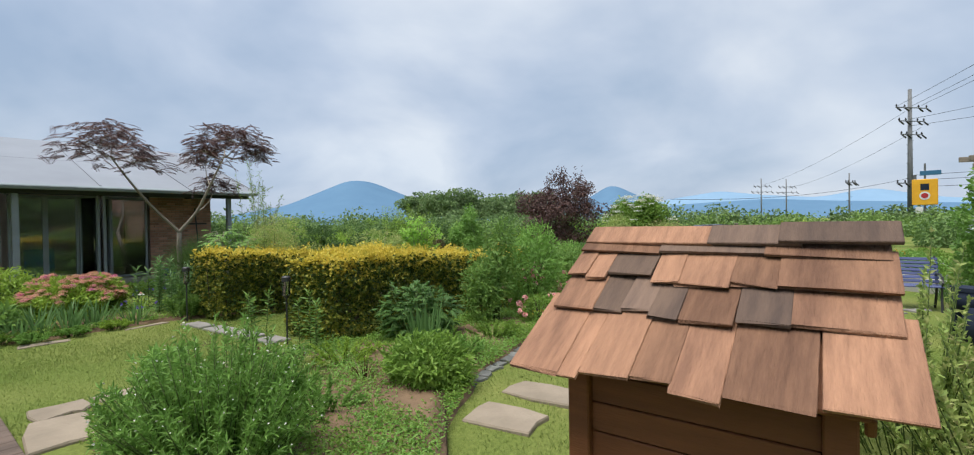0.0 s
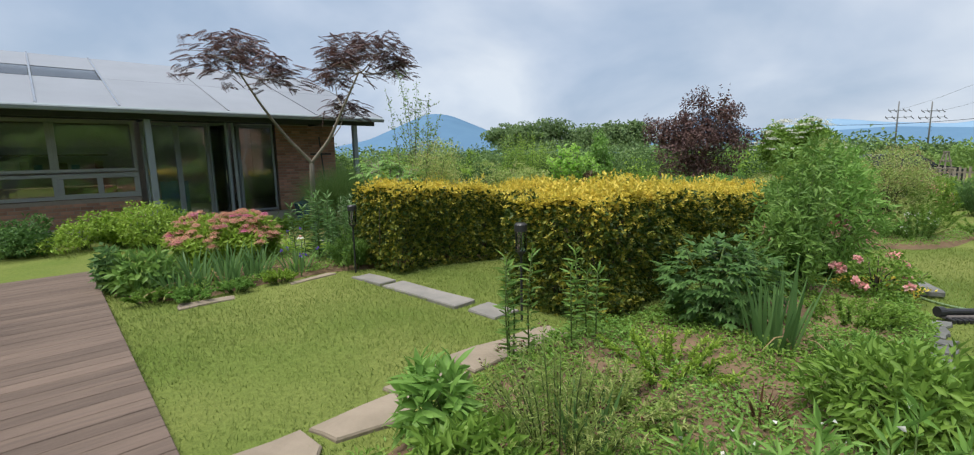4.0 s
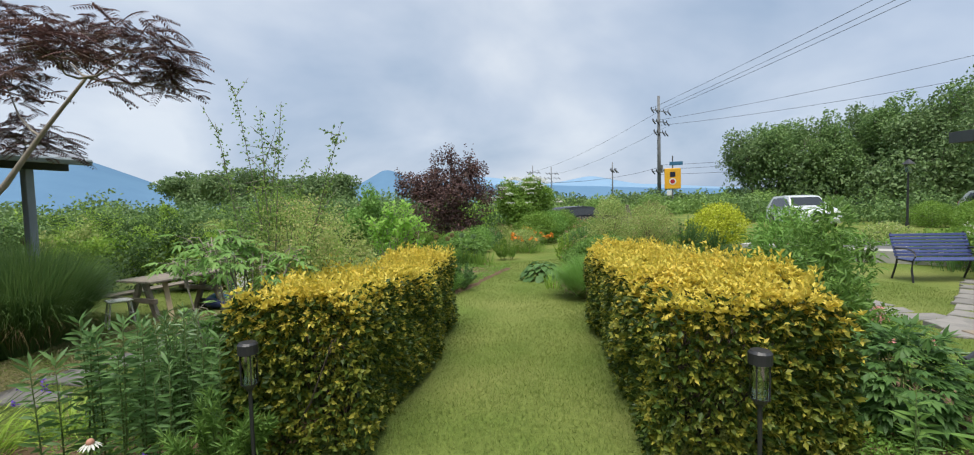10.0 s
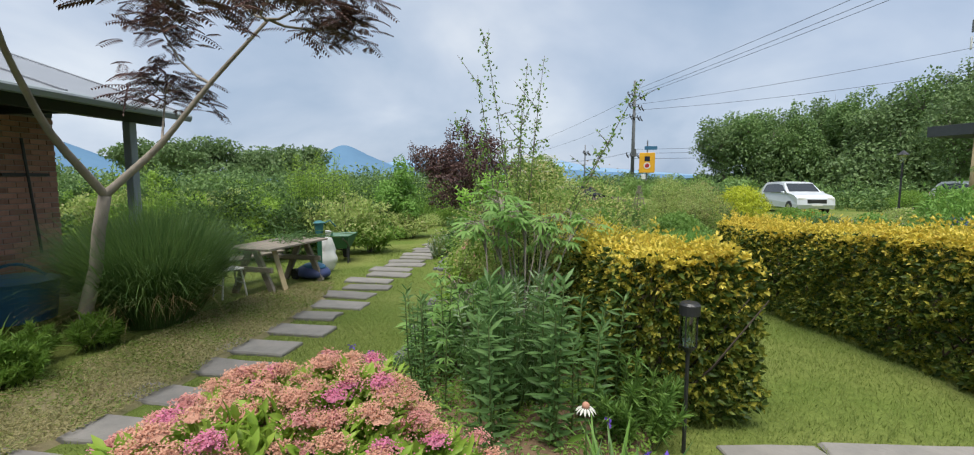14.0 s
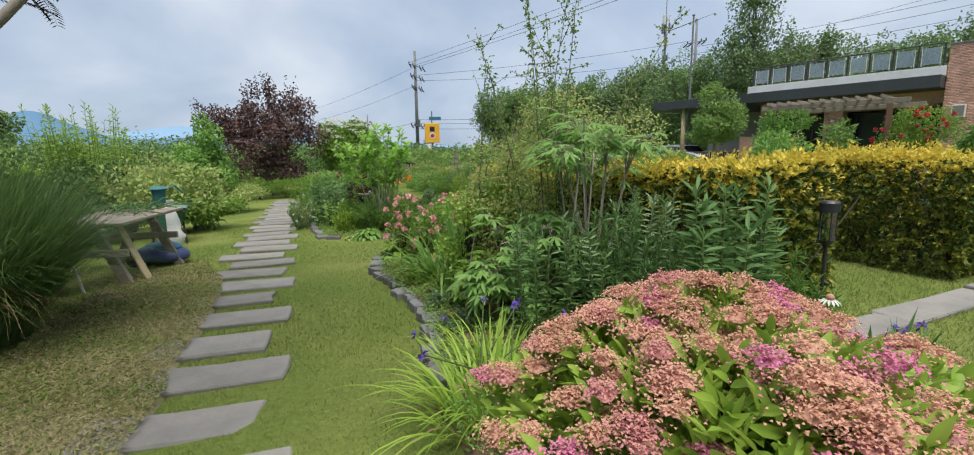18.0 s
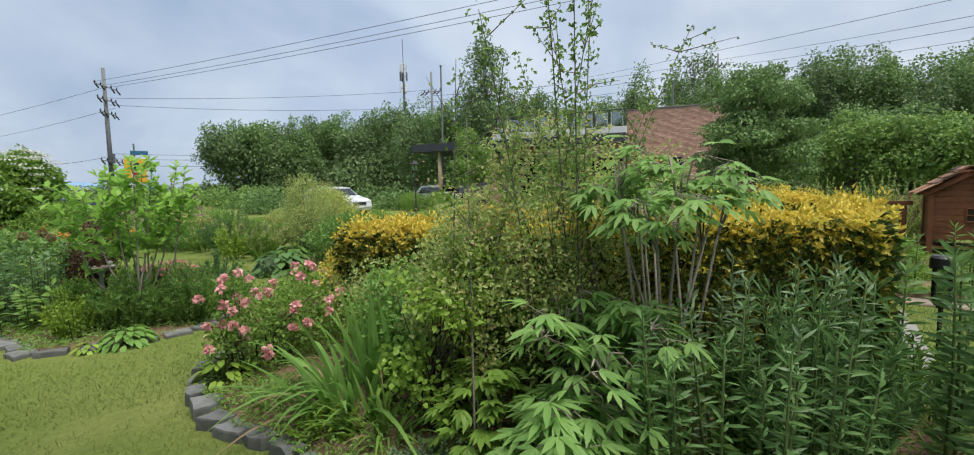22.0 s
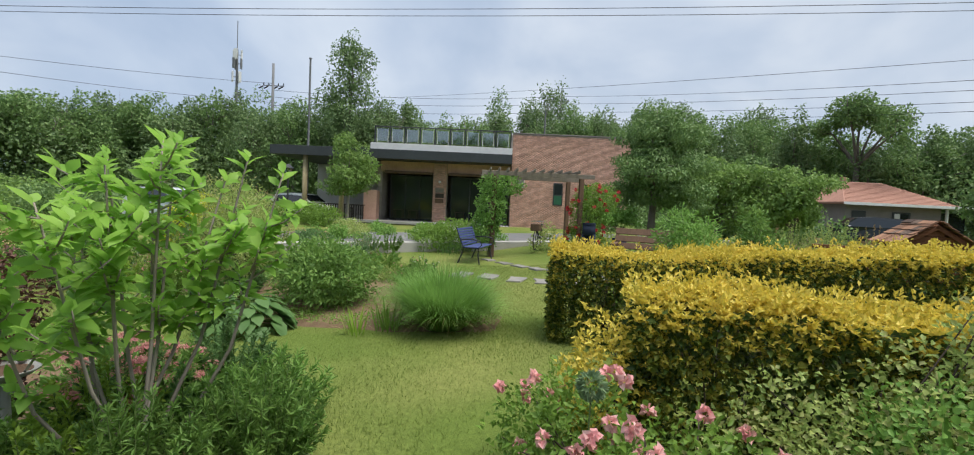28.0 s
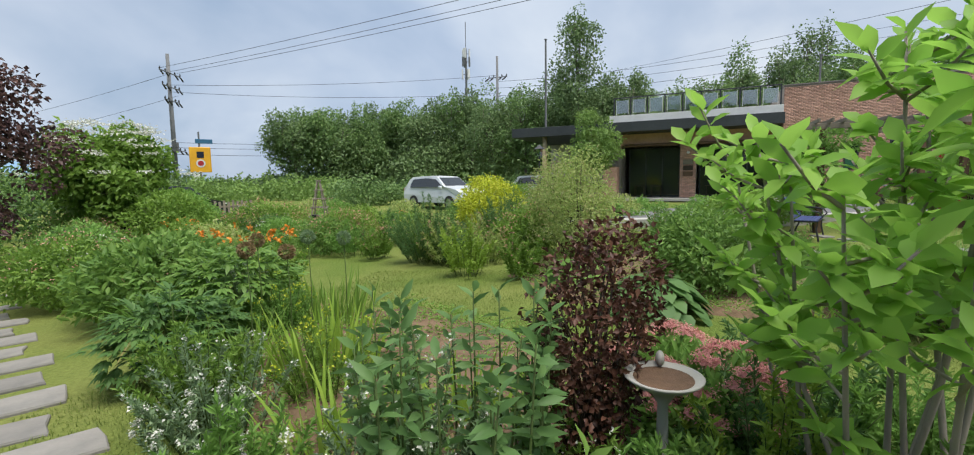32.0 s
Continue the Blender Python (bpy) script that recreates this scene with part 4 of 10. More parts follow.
def slab(name, parent, x, y, z, w, d, h, turn, material, irregular=0.02):
    bm = bmesh.new()
    k = 10
    pts = []
    for sx, sy in ((-1, -1), (0, -1), (1, -1), (1, 0), (1, 1), (0, 1), (-1, 1), (-1, 0)):
        pts.append((sx * w / 2 + rng.normal() * irregular, sy * d / 2 + rng.normal() * irregular))
    lo = [bm.verts.new((p[0], p[1], -h)) for p in pts]
    mid = [bm.verts.new((p[0], p[1], -0.012)) for p in pts]
    hi = [bm.verts.new((p[0] * 0.975, p[1] * 0.95, rng.normal() * 0.002)) for p in pts]
    for a, b in ((lo, mid), (mid, hi)):
        for i in range(8):
            bm.faces.new((a[i], a[(i + 1) % 8], b[(i + 1) % 8], b[i]))
    bm.faces.new(hi)
    bm.faces.new(lo[::-1])
    SLABS.append((x, y, w, d, turn))
    ob = part(name, bm, material, parent)
    ob.matrix_world = pose(x, y, z, rng.normal() * 0.6, rng.normal() * 0.6, turn)
    return ob


def stepping_stones():
    e = thing("stepping_stone_path", "row of grey flagstone slabs set in the lawn", "path", kind="structure")
    along, across = np.array([0.48, 0.877]), np.array([0.877, -0.48])
    for i in range(-3, 30):
        q = along * (4.45 + 0.571 * i + rng.normal() * 0.02) + across * (-8.08 + (0.075 if i % 2 else -0.07) - 0.006 * max(0, i - 4) + rng.normal() * 0.015)
        slab("slab", e, q[0], q[1], float(lie(*q)) + 0.022, 0.78 + rng.normal() * 0.03, 0.335 + rng.normal() * 0.015, 0.07, -32 + rng.normal() * 1.8, STONE, 0.012)
    # slabs by the lamps at the gap of the hedges
    for x, y, w, dd, t in ((-0.79, 4.79, 1.27, 0.27, -26.5), (-1.67, 5.17, 0.56, 0.26, -22), (0.07, 4.4, 0.36, 0.3, -28)):
        slab("slab", e, x, y, 0.016, w, dd, 0.07, t, STONE, 0.015)
    # sandstone strip along the lawn, and the half-buried one before the irises
    for x, y, w, dd, t in ((0.16, 1.66, 0.62, 0.4, -34), (-0.28, 2.0, 0.34, 0.33, -36), (-0.05, 2.44, 0.52, 0.3, 57), (0.1, 2.95, 0.5, 0.3, 64), (0.32, 3.42, 0.48, 0.32, 58), (0.62, 3.85, 0.5, 0.3, 50)):
        slab("slab", e, x, y, 0.015, w, dd, 0.07, t, SAND, 0.03)
    for x, y, w, t in ((-2.9, 3.9, 0.5, 55), (-2.45, 5.02, 0.62, 67)):
        slab("slab", e, x, y, 0.006, w, 0.15, 0.06, t, SAND, 0.02)
    # stones beside the bird-house and towards the bench
    for i in range(14):
        x, y = 3.5 + i * 0.3, 2.3 + i * 0.55
        slab("slab", e, x + rng.normal() * 0.05, y, float(lie(x, y)) + 0.02, 0.62, 0.36, 0.07, -24 + rng.normal() * 3, SAND if i < 7 else STONE, 0.025)
    for i in range(9):
        x, y = 5.2 + i * 0.62, 5.9 + i * 0.3
        slab("slab", e, x, y, float(lie(x, y)) + 0.02, 0.42, 0.3, 0.07, 20 + rng.normal() * 5, STONE, 0.03)


def edging(name, label, line, h=0.11, material=EDGE, wide=0.15, step=0.26):
    e = thing(name, label, "edging", kind="structure")
    L = [np.array(p, float) for p in line]
    for p, q in zip(L, L[1:]):
        n = max(1, int(np.linalg.norm(q - p) / step))
        ang = math.degrees(math.atan2(q[1] - p[1], q[0] - p[0]))
        for i in range(n):
            c = p + (q - p) * (i + 0.5) / n + rng.normal(size=2) * 0.012
            slab("edging_stone", e, c[0], c[1], float(lie(*c)) + h * rng.uniform(0.6, 1.0), step * rng.uniform(0.86, 0.97), wide * rng.uniform(0.85, 1.15), 0.16, ang + rng.normal() * 4, material, 0.014)


stepping_stones()
edging("stone_edging", "dark slate blocks edging the long bed", [(-3.95, 6.95), (-3.4, 7.6), (-3.0, 8.15), (-2.62, 9.05), (-2.4, 9.7), (-2.0, 10.1), (-1.5, 10.42), (-0.9, 10.5)], 0.085, EDGE, 0.13, 0.21)
edging("stone_edging", "flat grey stones edging the island bed", [(0.0, 15.2), (-0.6, 14.2), (-1.1, 13.2), (-1.45, 12.35), (-1.1, 11.75), (-0.55, 11.35), (0.2, 11.6)], 0.05, EDGE, 0.17)
edging("stone_edging", "flat grey stones edging the first bed", [(2.1, 1.35), (2.45, 1.95), (2.95, 2.7), (3.12, 3.4), (3.4, 4.3), (3.75, 5.1)], 0.018, EDGE, 0.13, 0.17)


# ---- path lights ----
def path_light(x, y, label, lean=0):
    z = float(lie(x, y))
    e = thing("path_light", label, "lamp", (x, y, z), group="path lights")
    bm = bmesh.new(); rod(bm, (0, 0, -0.1), (0, 0, 0.6), 0.011)
    rod(bm, (0, 0, 0.585), (0, 0, 0.605), 0.02, 10)
    part("stake", bm, BLACK, e)
    bm = bmesh.new(); rod(bm, (0, 0, 0.6), (0, 0, 0.625), 0.03, 16, 0.046)
    part("base_cup", bm, BLACK, e)
    bm = bmesh.new(); rod(bm, (0, 0, 0.627), (0, 0, 0.8), 0.043, 16)
    part("glass", bm, RAILGLASS, e, "clear ribbed glass cylinder")
    for i in range(4):
        w = math.pi / 2 * i + 0.4
        bm = bmesh.new()
        rod(bm, (math.cos(w) * 0.045, math.sin(w) * 0.045, 0.62), (math.cos(w) * 0.045, math.sin(w) * 0.045, 0.805), 0.004, 5)
        part("cage_bar", bm, BLACK, e)
    bm = bmesh.new(); rod(bm, (0, 0, 0.8), (0, 0, 0.855), 0.056, 18); rod(bm, (0, 0, 0.855), (0, 0, 0.868), 0.056, 18, 0.045)
    part("cap", bm, BLACK, e, "black round solar cap")
    return e


path_light(0.4, 4.22, "black solar lantern on a stake in front of the hedge")
path_light(-2.1, 5.42, "black solar lantern on a stake by the hedge end")


# ---- bird-house-like hut ----
def hut():
    e = thing("garden_hut", "small cedar-clad hut with a rough shingle roof", "hut", (4.505, 0.674, 0), -27.5)
    L, half, rz, ez = 1.02, 0.64, 1.43, 1.03
    hy, hx, wz = 0.46, 0.38, 1.09
    for sx in (-1, 1):
        for sy in (-1, 1):
            boxpart("corner_post", (sx * hx - 0.04, sx * hx + 0.04, sy * hy - 0.04, sy * hy + 0.04, -0.05, wz), CEDARWALL, e)
    for i in range(8):
        z = 0.24 + i * 0.105
        for sy in (-1, 1):
            boxpart("wall_board", (-hx + 0.04, hx - 0.04, sy * hy - 0.01, sy * hy + 0.01, z, z + 0.1), CEDARWALL, e, bevel=0.003)
    for sx in (-1, 1):
        for i in range(11):
            z = 0.24 + i * 0.105
            y = hy - 0.04 if z < wz - 0.1 else max(0.04, min(hy - 0.04, (rz - 0.16 - z) / (rz - ez) * half))
            if sx < 0 and 0.5 < z < 0.73:
                for y0, y1 in ((-y, -0.3), (0.02, y)):
                    boxpart("wall_board", (sx * hx - 0.01, sx * hx + 0.01, y0, y1, z, z + 0.1), CEDARWALL, e, bevel=0.003)
                continue
            boxpart("wall_board", (sx * hx - 0.01, sx * hx + 0.01, -y, y, z, z + 0.1), CEDARWALL, e, bevel=0.003)
    boxpart("floor_board", (-hx, hx, -hy, hy, 0.1, 0.125), CEDARWALL, e)
    win = boxpart("window", (-hx - 0.004, -hx + 0.006, -0.3, 0.02, 0.55, 0.77), DARKBARK, e)
    for y in (-0.3, -0.19, -0.08, 0.02):
        boxpart("window_bar", (-hx - 0.028, -hx - 0.005, y - 0.01, y + 0.01, 0.54, 0.78), CEDARWALL, win)
    for z in (0.55, 0.66, 0.77):
        boxpart("window_bar", (-hx - 0.031, -hx - 0.005, -0.31, 0.03, z - 0.01, z + 0.01), CEDARWALL, win)
    slope = math.atan2(rz - ez, half)
    ls = math.hypot(half, rz - ez)
    # shingle widths, row by row from the eave up; the second figure marks grey weathered ones
    rows = ((0.54, 1.04, ((0.22, 0), (0.09, 0), (0.19, 0), (0.15, 0), (0.16, 0), (0.25, 0), (0.25, 0))),
            (0.33, 0.66, ((0.2, 0), (0.15, 1), (0.13, 1), (0.12, 1), (0.2, 0), (0.18, 1), (0.33, 0))),
            (0.15, 0.42, ((0.1, 0), (0.1, 0), (0.22, 1), (0.12, 0), (0.22, 0), (0.17, 0), (0.38, 0))),
            (0.02, 0.22, ((0.4, 0), (0.45, 1), (0.42, 0))))
    for sy in (-1, 1):
        m = Matrix.Translation((0, 0, rz)) @ Matrix.Rotation(-sy * slope, 4, "X")
        boxpart("roof_board", (-L / 2 + 0.07, L / 2 - 0.07, min(0, sy * ls * 0.97), max(0, sy * ls * 0.97), -0.03, -0.012), CEDARWALL, e, m)
        for row, (r0, r1, cut) in enumerate(rows):
            x = -L / 2 - (0.03, 0.0, 0.005, 0.0)[row]
            fit = (L + (0.06, 0.01, 0.02, 0.0)[row]) / sum(w for w, _ in cut)
            for w, grey in cut:
                ww = w * fit
                bm = bmesh.new()
                ya, yb = r0 * ls, r1 * ls + rng.uniform(-0.025, 0.025)
                box(bm, x - 0.002, x + ww + 0.002, ya, yb, 0, 0.013, bevel=0.002)
                tilt = rng.normal() * 0.004
                for v in bm.verts:
                    t = (v.co.y - ya) / (yb - ya)
                    v.co.z += 0.003 + row * 0.012 + t * 0.012 + tilt * (v.co.x - x) / ww
                    v.co.y += rng.normal() * 0.004
                    v.co.y *= sy
                ob = part("shingle", bm, CEDARGREY if grey else CEDAR, e)
                ob.matrix_local = m @ pose(0, 0, 0, 0, rng.normal() * 0.4, rng.normal() * 0.7)
                x += ww
        for x0, x1, mt, up in ((-L / 2, 0.0, CEDAR, 0), (-0.02, 0.28, CEDARGREY, 0.004), (0.21, L / 2 + 0.03, CEDARGREY, 0.016)):
            bm = bmesh.new()
            box(bm, x0, x1, min(0, sy * 0.12), max(0, sy * 0.12), 0.055 + up, 0.07 + up, bevel=0.003)
            ob = part("ridge_board", bm, mt, e)
            ob.matrix_local = m
    for sx in (-1, 1):
        for sy in (-1, 1):
            m = Matrix.Translation((0, 0, rz)) @ Matrix.Rotation(-sy * slope, 4, "X")
            boxpart("barge_board", (sx * 0.44 - 0.012, sx * 0.44 + 0.012, min(0, sy * ls * 0.95), max(0, sy * ls * 0.95), -0.1, -0.033), CEDARWALL, e, m)
    return e


hut()


def timber_frame():
    e = thing("timber_frame", "open frame of orange-brown timber beside the hut", "frame", (5.0, 1.22, 0), 53)
    for x0, x1, y0, y1, z1 in ((0.02, 0.12, -0.05, 0.05, 0.8), (0.72, 0.8, -0.04, 0.04, 0.78)):
        boxpart("post", (x0, x1, y0, y1, -0.05, z1), CEDARWALL, e)
    boxpart("top_beam", (-0.06, 1.08, -0.045, 0.045, 0.802, 0.88), CEDARWALL, e)
    boxpart("bottom_rail", (-0.3, 0.7, -0.02, 0.02, 0.1, 0.16), CEDARWALL, e)
    boxpart("thin_post", (0.95, 0.99, -0.02, 0.02, -0.05, 0.8), GREENPLASTIC, e, label="thin green end post")
    return e


timber_frame()


# ---- buildings ----
def glazed(parent, name, x0, x1, z0, z1, y, frame_w, material, panes=1, glass=GLASS, depth=0.06, label=""):
    """A window or glass door: frame bars round real panes."""
    w = boxpart(name, (x0, x1, y - depth / 2, y + depth / 2, z0, z0 + frame_w), material, parent, bevel=0.004, label=label)
    boxpart("frame_bar", (x0, x1, y - depth / 2, y + depth / 2, z1 - frame_w, z1), material, w, bevel=0.004)
    for i in range(panes + 1):
        c = x0 + (x1 - x0 - frame_w) * i / panes
        boxpart("frame_bar", (c, c + frame_w, y - depth / 2, y + depth / 2, z0 + frame_w + 0.002, z1 - frame_w - 0.002), material, w, bevel=0.004)
    for i in range(panes):
        c = x0 + (x1 - x0 - frame_w) * i / panes
        g_ = boxpart("pane", (c + frame_w + 0.002, c + (x1 - x0 - frame_w) / panes - 0.002, y - 0.004, y + 0.004, z0 + frame_w + 0.002, z1 - frame_w - 0.002), glass, w, bevel=0)
        g_.visible_shadow = False
    return w


BRICKMESH = None


def brick_face(parent, x0, x1, z0, z1, y, depth=0.05, top=None):
    """Single bricks, laid in stretcher bond, standing proud of their mortar."""
    global BRICKMESH
    if BRICKMESH is None:
        bm = bmesh.new()
        box(bm, 0, 0.21, -0.012, 0.03, 0, 0.062, bevel=0.004)
        BRICKMESH = bpy.data.meshes.new("brick")
        bm.to_mesh(BRICKMESH)
        bm.free()
        BRICKMESH.materials.append(BRICK)
    row = 0
    z = z0
    while z + 0.06 < z1:
        x = x0 - (0.11 if row % 2 else 0)
        while x < x1 - 0.05:
            a, b = max(x, x0), min(x + 0.21, x1)
            if b - a > 0.05:
                ob = new("brick", BRICKMESH)
                ob.parent = parent
                ob.location, ob.scale = (a, y + rng.uniform(-0.003, 0.003), z), ((b - a) / 0.21, 1, 1)
            x += 0.22
        z += 0.073
        row += 1


def studio():
    m = Matrix.Translation((-10.6, 3.57, -0.02)) @ Matrix.Rotation(math.atan2(0.877, 0.48), 4, "Z")
    e = thing("studio_house", "low brick studio with a glazed front and a pale panelled roof", "house")
    e.matrix_world = m
    W0, W1, y = 0.7, 9.2, 1.15
    boxpart("plinth", (W0, W1, y - 0.05, 5.6, -0.15, 0.12), CONCRETE, e)
    left = boxpart("wall", (W0, 1.75, y, y + 0.2, 0.12, 2.42), MORTAR, e, bevel=0)
    right = boxpart("wall", (7.55, W1, y, y + 0.2, 0.12, 2.42), MORTAR, e, bevel=0)
    boxpart("wall", (W0, W0 + 0.2, y + 0.2, 5.6, 0.12, 2.6), MORTAR, e, bevel=0)
    side = boxpart("wall", (W1 - 0.2, W1, y + 0.2, 5.6, 0.12, 2.6), MORTAR, e, bevel=0)
    boxpart("wall", (W0 + 0.2, W1 - 0.2, 5.4, 5.6, 0.12, 3.6), INSIDE, e, bevel=0)
    boxpart("floor_slab", (W0 + 0.2, W1 - 0.2, y + 0.2, 5.4, 0.12, 0.16), INSIDE, e, bevel=0)
    sill = boxpart("wall", (1.75, 4.5, y, y + 0.2, 0.12, 0.72), MORTAR, e, bevel=0)
    brick_face(left, W0, 1.75, 0.14, 2.4, y)
    brick_face(right, 7.55, W1, 0.14, 2.4, y)
    brick_face(sill, 1.76, 4.5, 0.14, 0.7, y)
    boxpart("lintel", (W0, W1, y - 0.02, y + 0.2, 2.42, 2.62), DARKFRAME, e)
    # window block with blinds
    glazed(e, "window", 1.76, 3.1, 1.3, 2.4, y + 0.05, 0.07, PALEFRAME, 1, label="upper window with a drawn cream blind")
    glazed(e, "window", 3.1, 4.5, 1.3, 2.4, y + 0.05, 0.07, PALEFRAME, 1)
    glazed(e, "window", 1.76, 3.1, 0.74, 1.27, y + 0.05, 0.07, PALEFRAME, 1)
    glazed(e, "window", 3.1, 4.5, 0.74, 1.27, y + 0.05, 0.1, PALEFRAME, 2, label="low window standing ajar")
    for x0, x1 in ((1.84, 3.05), (3.2, 4.42)):
        boxpart("roller_blind", (x0, x1, y + 0.1, y + 0.112, 1.83, 2.36), BLIND, e)
    # glass doors, one leaf standing open
    for x0, x1 in ((4.62, 5.3), (5.3, 5.95), (6.62, 7.5)):
        glazed(e, "glass_door", x0, x1, 0.16, 2.38, y + 0.06, 0.055, GREYSTEEL, 1)
    boxpart("curtain", (7.0, 7.42, y + 0.22, y + 0.25, 1.1, 2.3), BLIND, e, label="cream curtain behind the end door")
    d = glazed(e, "glass_door", 0, 0.68, 0.16, 2.38, 0, 0.055, GREYSTEEL, 1, label="open glass door leaf")
    d.matrix_local = pose(5.97, y, 0, 0, 0, -68)
    bm = bmesh.new(); rod(bm, (0.6, -0.06, 0.95), (0.6, -0.06, 1.25), 0.012)
    part("door_handle", bm, CHROME, d)
    d2 = glazed(e, "glass_door", 0, 0.66, 0.16, 2.38, 0, 0.055, GREYSTEEL, 1)
    d2.matrix_local = pose(6.6, y, 0, 0, 0, -112)
    # things seen dimly inside
    boxpart("work_bench", (2.0, 4.2, 2.6, 3.3, 0.16, 0.95), OLDWOOD, e, label="dim wooden work bench indoors")
    boxpart("shelf_board", (1.9, 4.3, 4.9, 5.3, 1.3, 1.34), OLDWOOD, e)
    boxpart("shelf_board", (1.9, 4.3, 4.9, 5.3, 1.7, 1.74), OLDWOOD, e)
    for i in range(9):
        boxpart("indoor_box", (2.0 + i * 0.25, 2.17 + i * 0.25, 5.0, 5.2, 1.345, 1.345 + rng.uniform(0.1, 0.25)), (BLUEPLASTIC, BLIND, OLDWOOD)[i % 3], e)
    boxpart("picture_board", (5.0, 5.6, 2.0, 2.04, 0.2, 1.0), BLUEPLASTIC, e)
    # posts, beam and roof
    for x in (0.45, 4.6, 9.25):
        boxpart("post", (x - 0.06, x + 0.06, -0.06, 0.06, -0.1, 2.36), GREYSTEEL, e, bevel=0.008)
    boxpart("beam", (0.1, 9.85, -0.05, 0.05, 2.36, 2.5), DARKFRAME, e)
    for x in (0.45, 4.6, 8.5):
        boxpart("rafter", (x - 0.04, x + 0.04, 0.05, y, 2.38, 2.48), DARKFRAME, e)
    sl = math.atan2(1.72, 5.2)
    rm = Matrix.Translation((0, -0.28, 2.52)) @ Matrix.Rotation(sl, 4, "X")
    ls = math.hypot(5.2, 1.72)
    boxpart("gutter", (-0.1, 9.95, -0.16, 0.0, -0.04, 0.06), GREYSTEEL, e, rm, 0.02)
    nx = [-0.1, 1.75, 2.95, 4.15, 6.1, 8.1, 9.95]
    for i, (a, b) in enumerate(zip(nx, nx[1:])):
        rows = ((0.0, 0.5), (0.5, 1.0))
        if i in (1, 2):
            rows = ((0.0, 0.46), (0.68, 1.0))
            gl = boxpart("skylight_pane", (a + 0.03, b - 0.03, 0.47 * ls, 0.67 * ls, 0.03, 0.045), GLASS, e, rm, 0, "glass roof light reflecting the trees")
            gl.visible_shadow = False
        for r0, r1 in rows:
            boxpart("roof_panel", (a + 0.012, b - 0.012, r0 * ls + 0.01, r1 * ls - 0.01, 0, 0.05), PANEL, e, rm, 0.004)
        boxpart("roof_bar", (b - 0.02, b + 0.02, 0, ls, 0.052, 0.075), CHROME if i in (0, 1, 2) else PANEL, e, rm, 0.004)
    for x0, x1, r0, r1 in ((-0.05, 1.75, 0.0, 1.0), (4.15, 9.9, 0.0, 1.0), (1.752, 4.148, 0.0, 0.47), (1.752, 4.148, 0.67, 1.0)):
        boxpart("roof_deck", (x0, x1, r0 * ls + 0.02, r1 * ls, -0.06, -0.004), DARKFRAME, e, rm, 0)
    m2 = Matrix.Translation((0, 4.92, 4.24)) @ Matrix.Rotation(-sl, 4, "X")
    boxpart("roof_back", (-0.1, 9.95, 0, 3.0, -0.06, 0.04), PANEL, e, m2, 0)
    # sign board with unreadable pale writing
    sb = boxpart("sign_board", (1.0, 1.85, y - 0.05, y - 0.02, 2.05, 2.28), DARKBARK, e, label="dark hanging board with pale writing")
    for i in range(7):
        boxpart("sign_mark", (1.2 + i * 0.085, 1.25 + i * 0.085, y - 0.056, y - 0.0505, 2.12, 2.19 + 0.02 * (i % 2)), WHITE, sb, bevel=0)
    # tools leaning at the end wall
    bm = bmesh.new(); rod(bm, (8.82, y - 0.1, 0.55), (8.72, y - 0.06, 2.1), 0.018)
    part("leaning_pole", bm, BLACK, e)
    bm = bmesh.new(); box(bm, 8.45, 9.05, y - 0.06, y - 0.03, 1.6, 1.64)
    part("tool_rail", bm, BLACK, e)
    return e


studio()


def joined_bricks(name, x0, x1, z0, z1, y, parent):
    V, T = [], []
    nb = 0
    row = 0
    z = z0
    cube = np.array([(0, 0, 0), (1, 0, 0), (1, 0, 1), (0, 0, 1), (0, 1, 0), (1, 1, 0), (1, 1, 1), (0, 1, 1)], float)
    F = np.array([(0, 1, 2), (0, 2, 3), (1, 5, 6), (1, 6, 2), (4, 0, 3), (4, 3, 7), (3, 2, 6), (3, 6, 7), (0, 4, 5), (0, 5, 1)])
    while z + 0.06 <= z1:
        x = x0 - (0.11 if row % 2 else 0)
        while x < x1 - 0.04:
            a, b = max(x, x0), min(x + 0.21, x1)
            V.append(cube * [b - a, 0.03, 0.062] + [a, y - 0.012 - rng.uniform(0, 0.006), z])
            T.append(F + nb * 8)
            nb += 1
            x += 0.22
        z += 0.073
        row += 1
    return tagged(tris(name, np.concatenate(V), np.concatenate(T), BRICKJ, parent), kind="stuff")


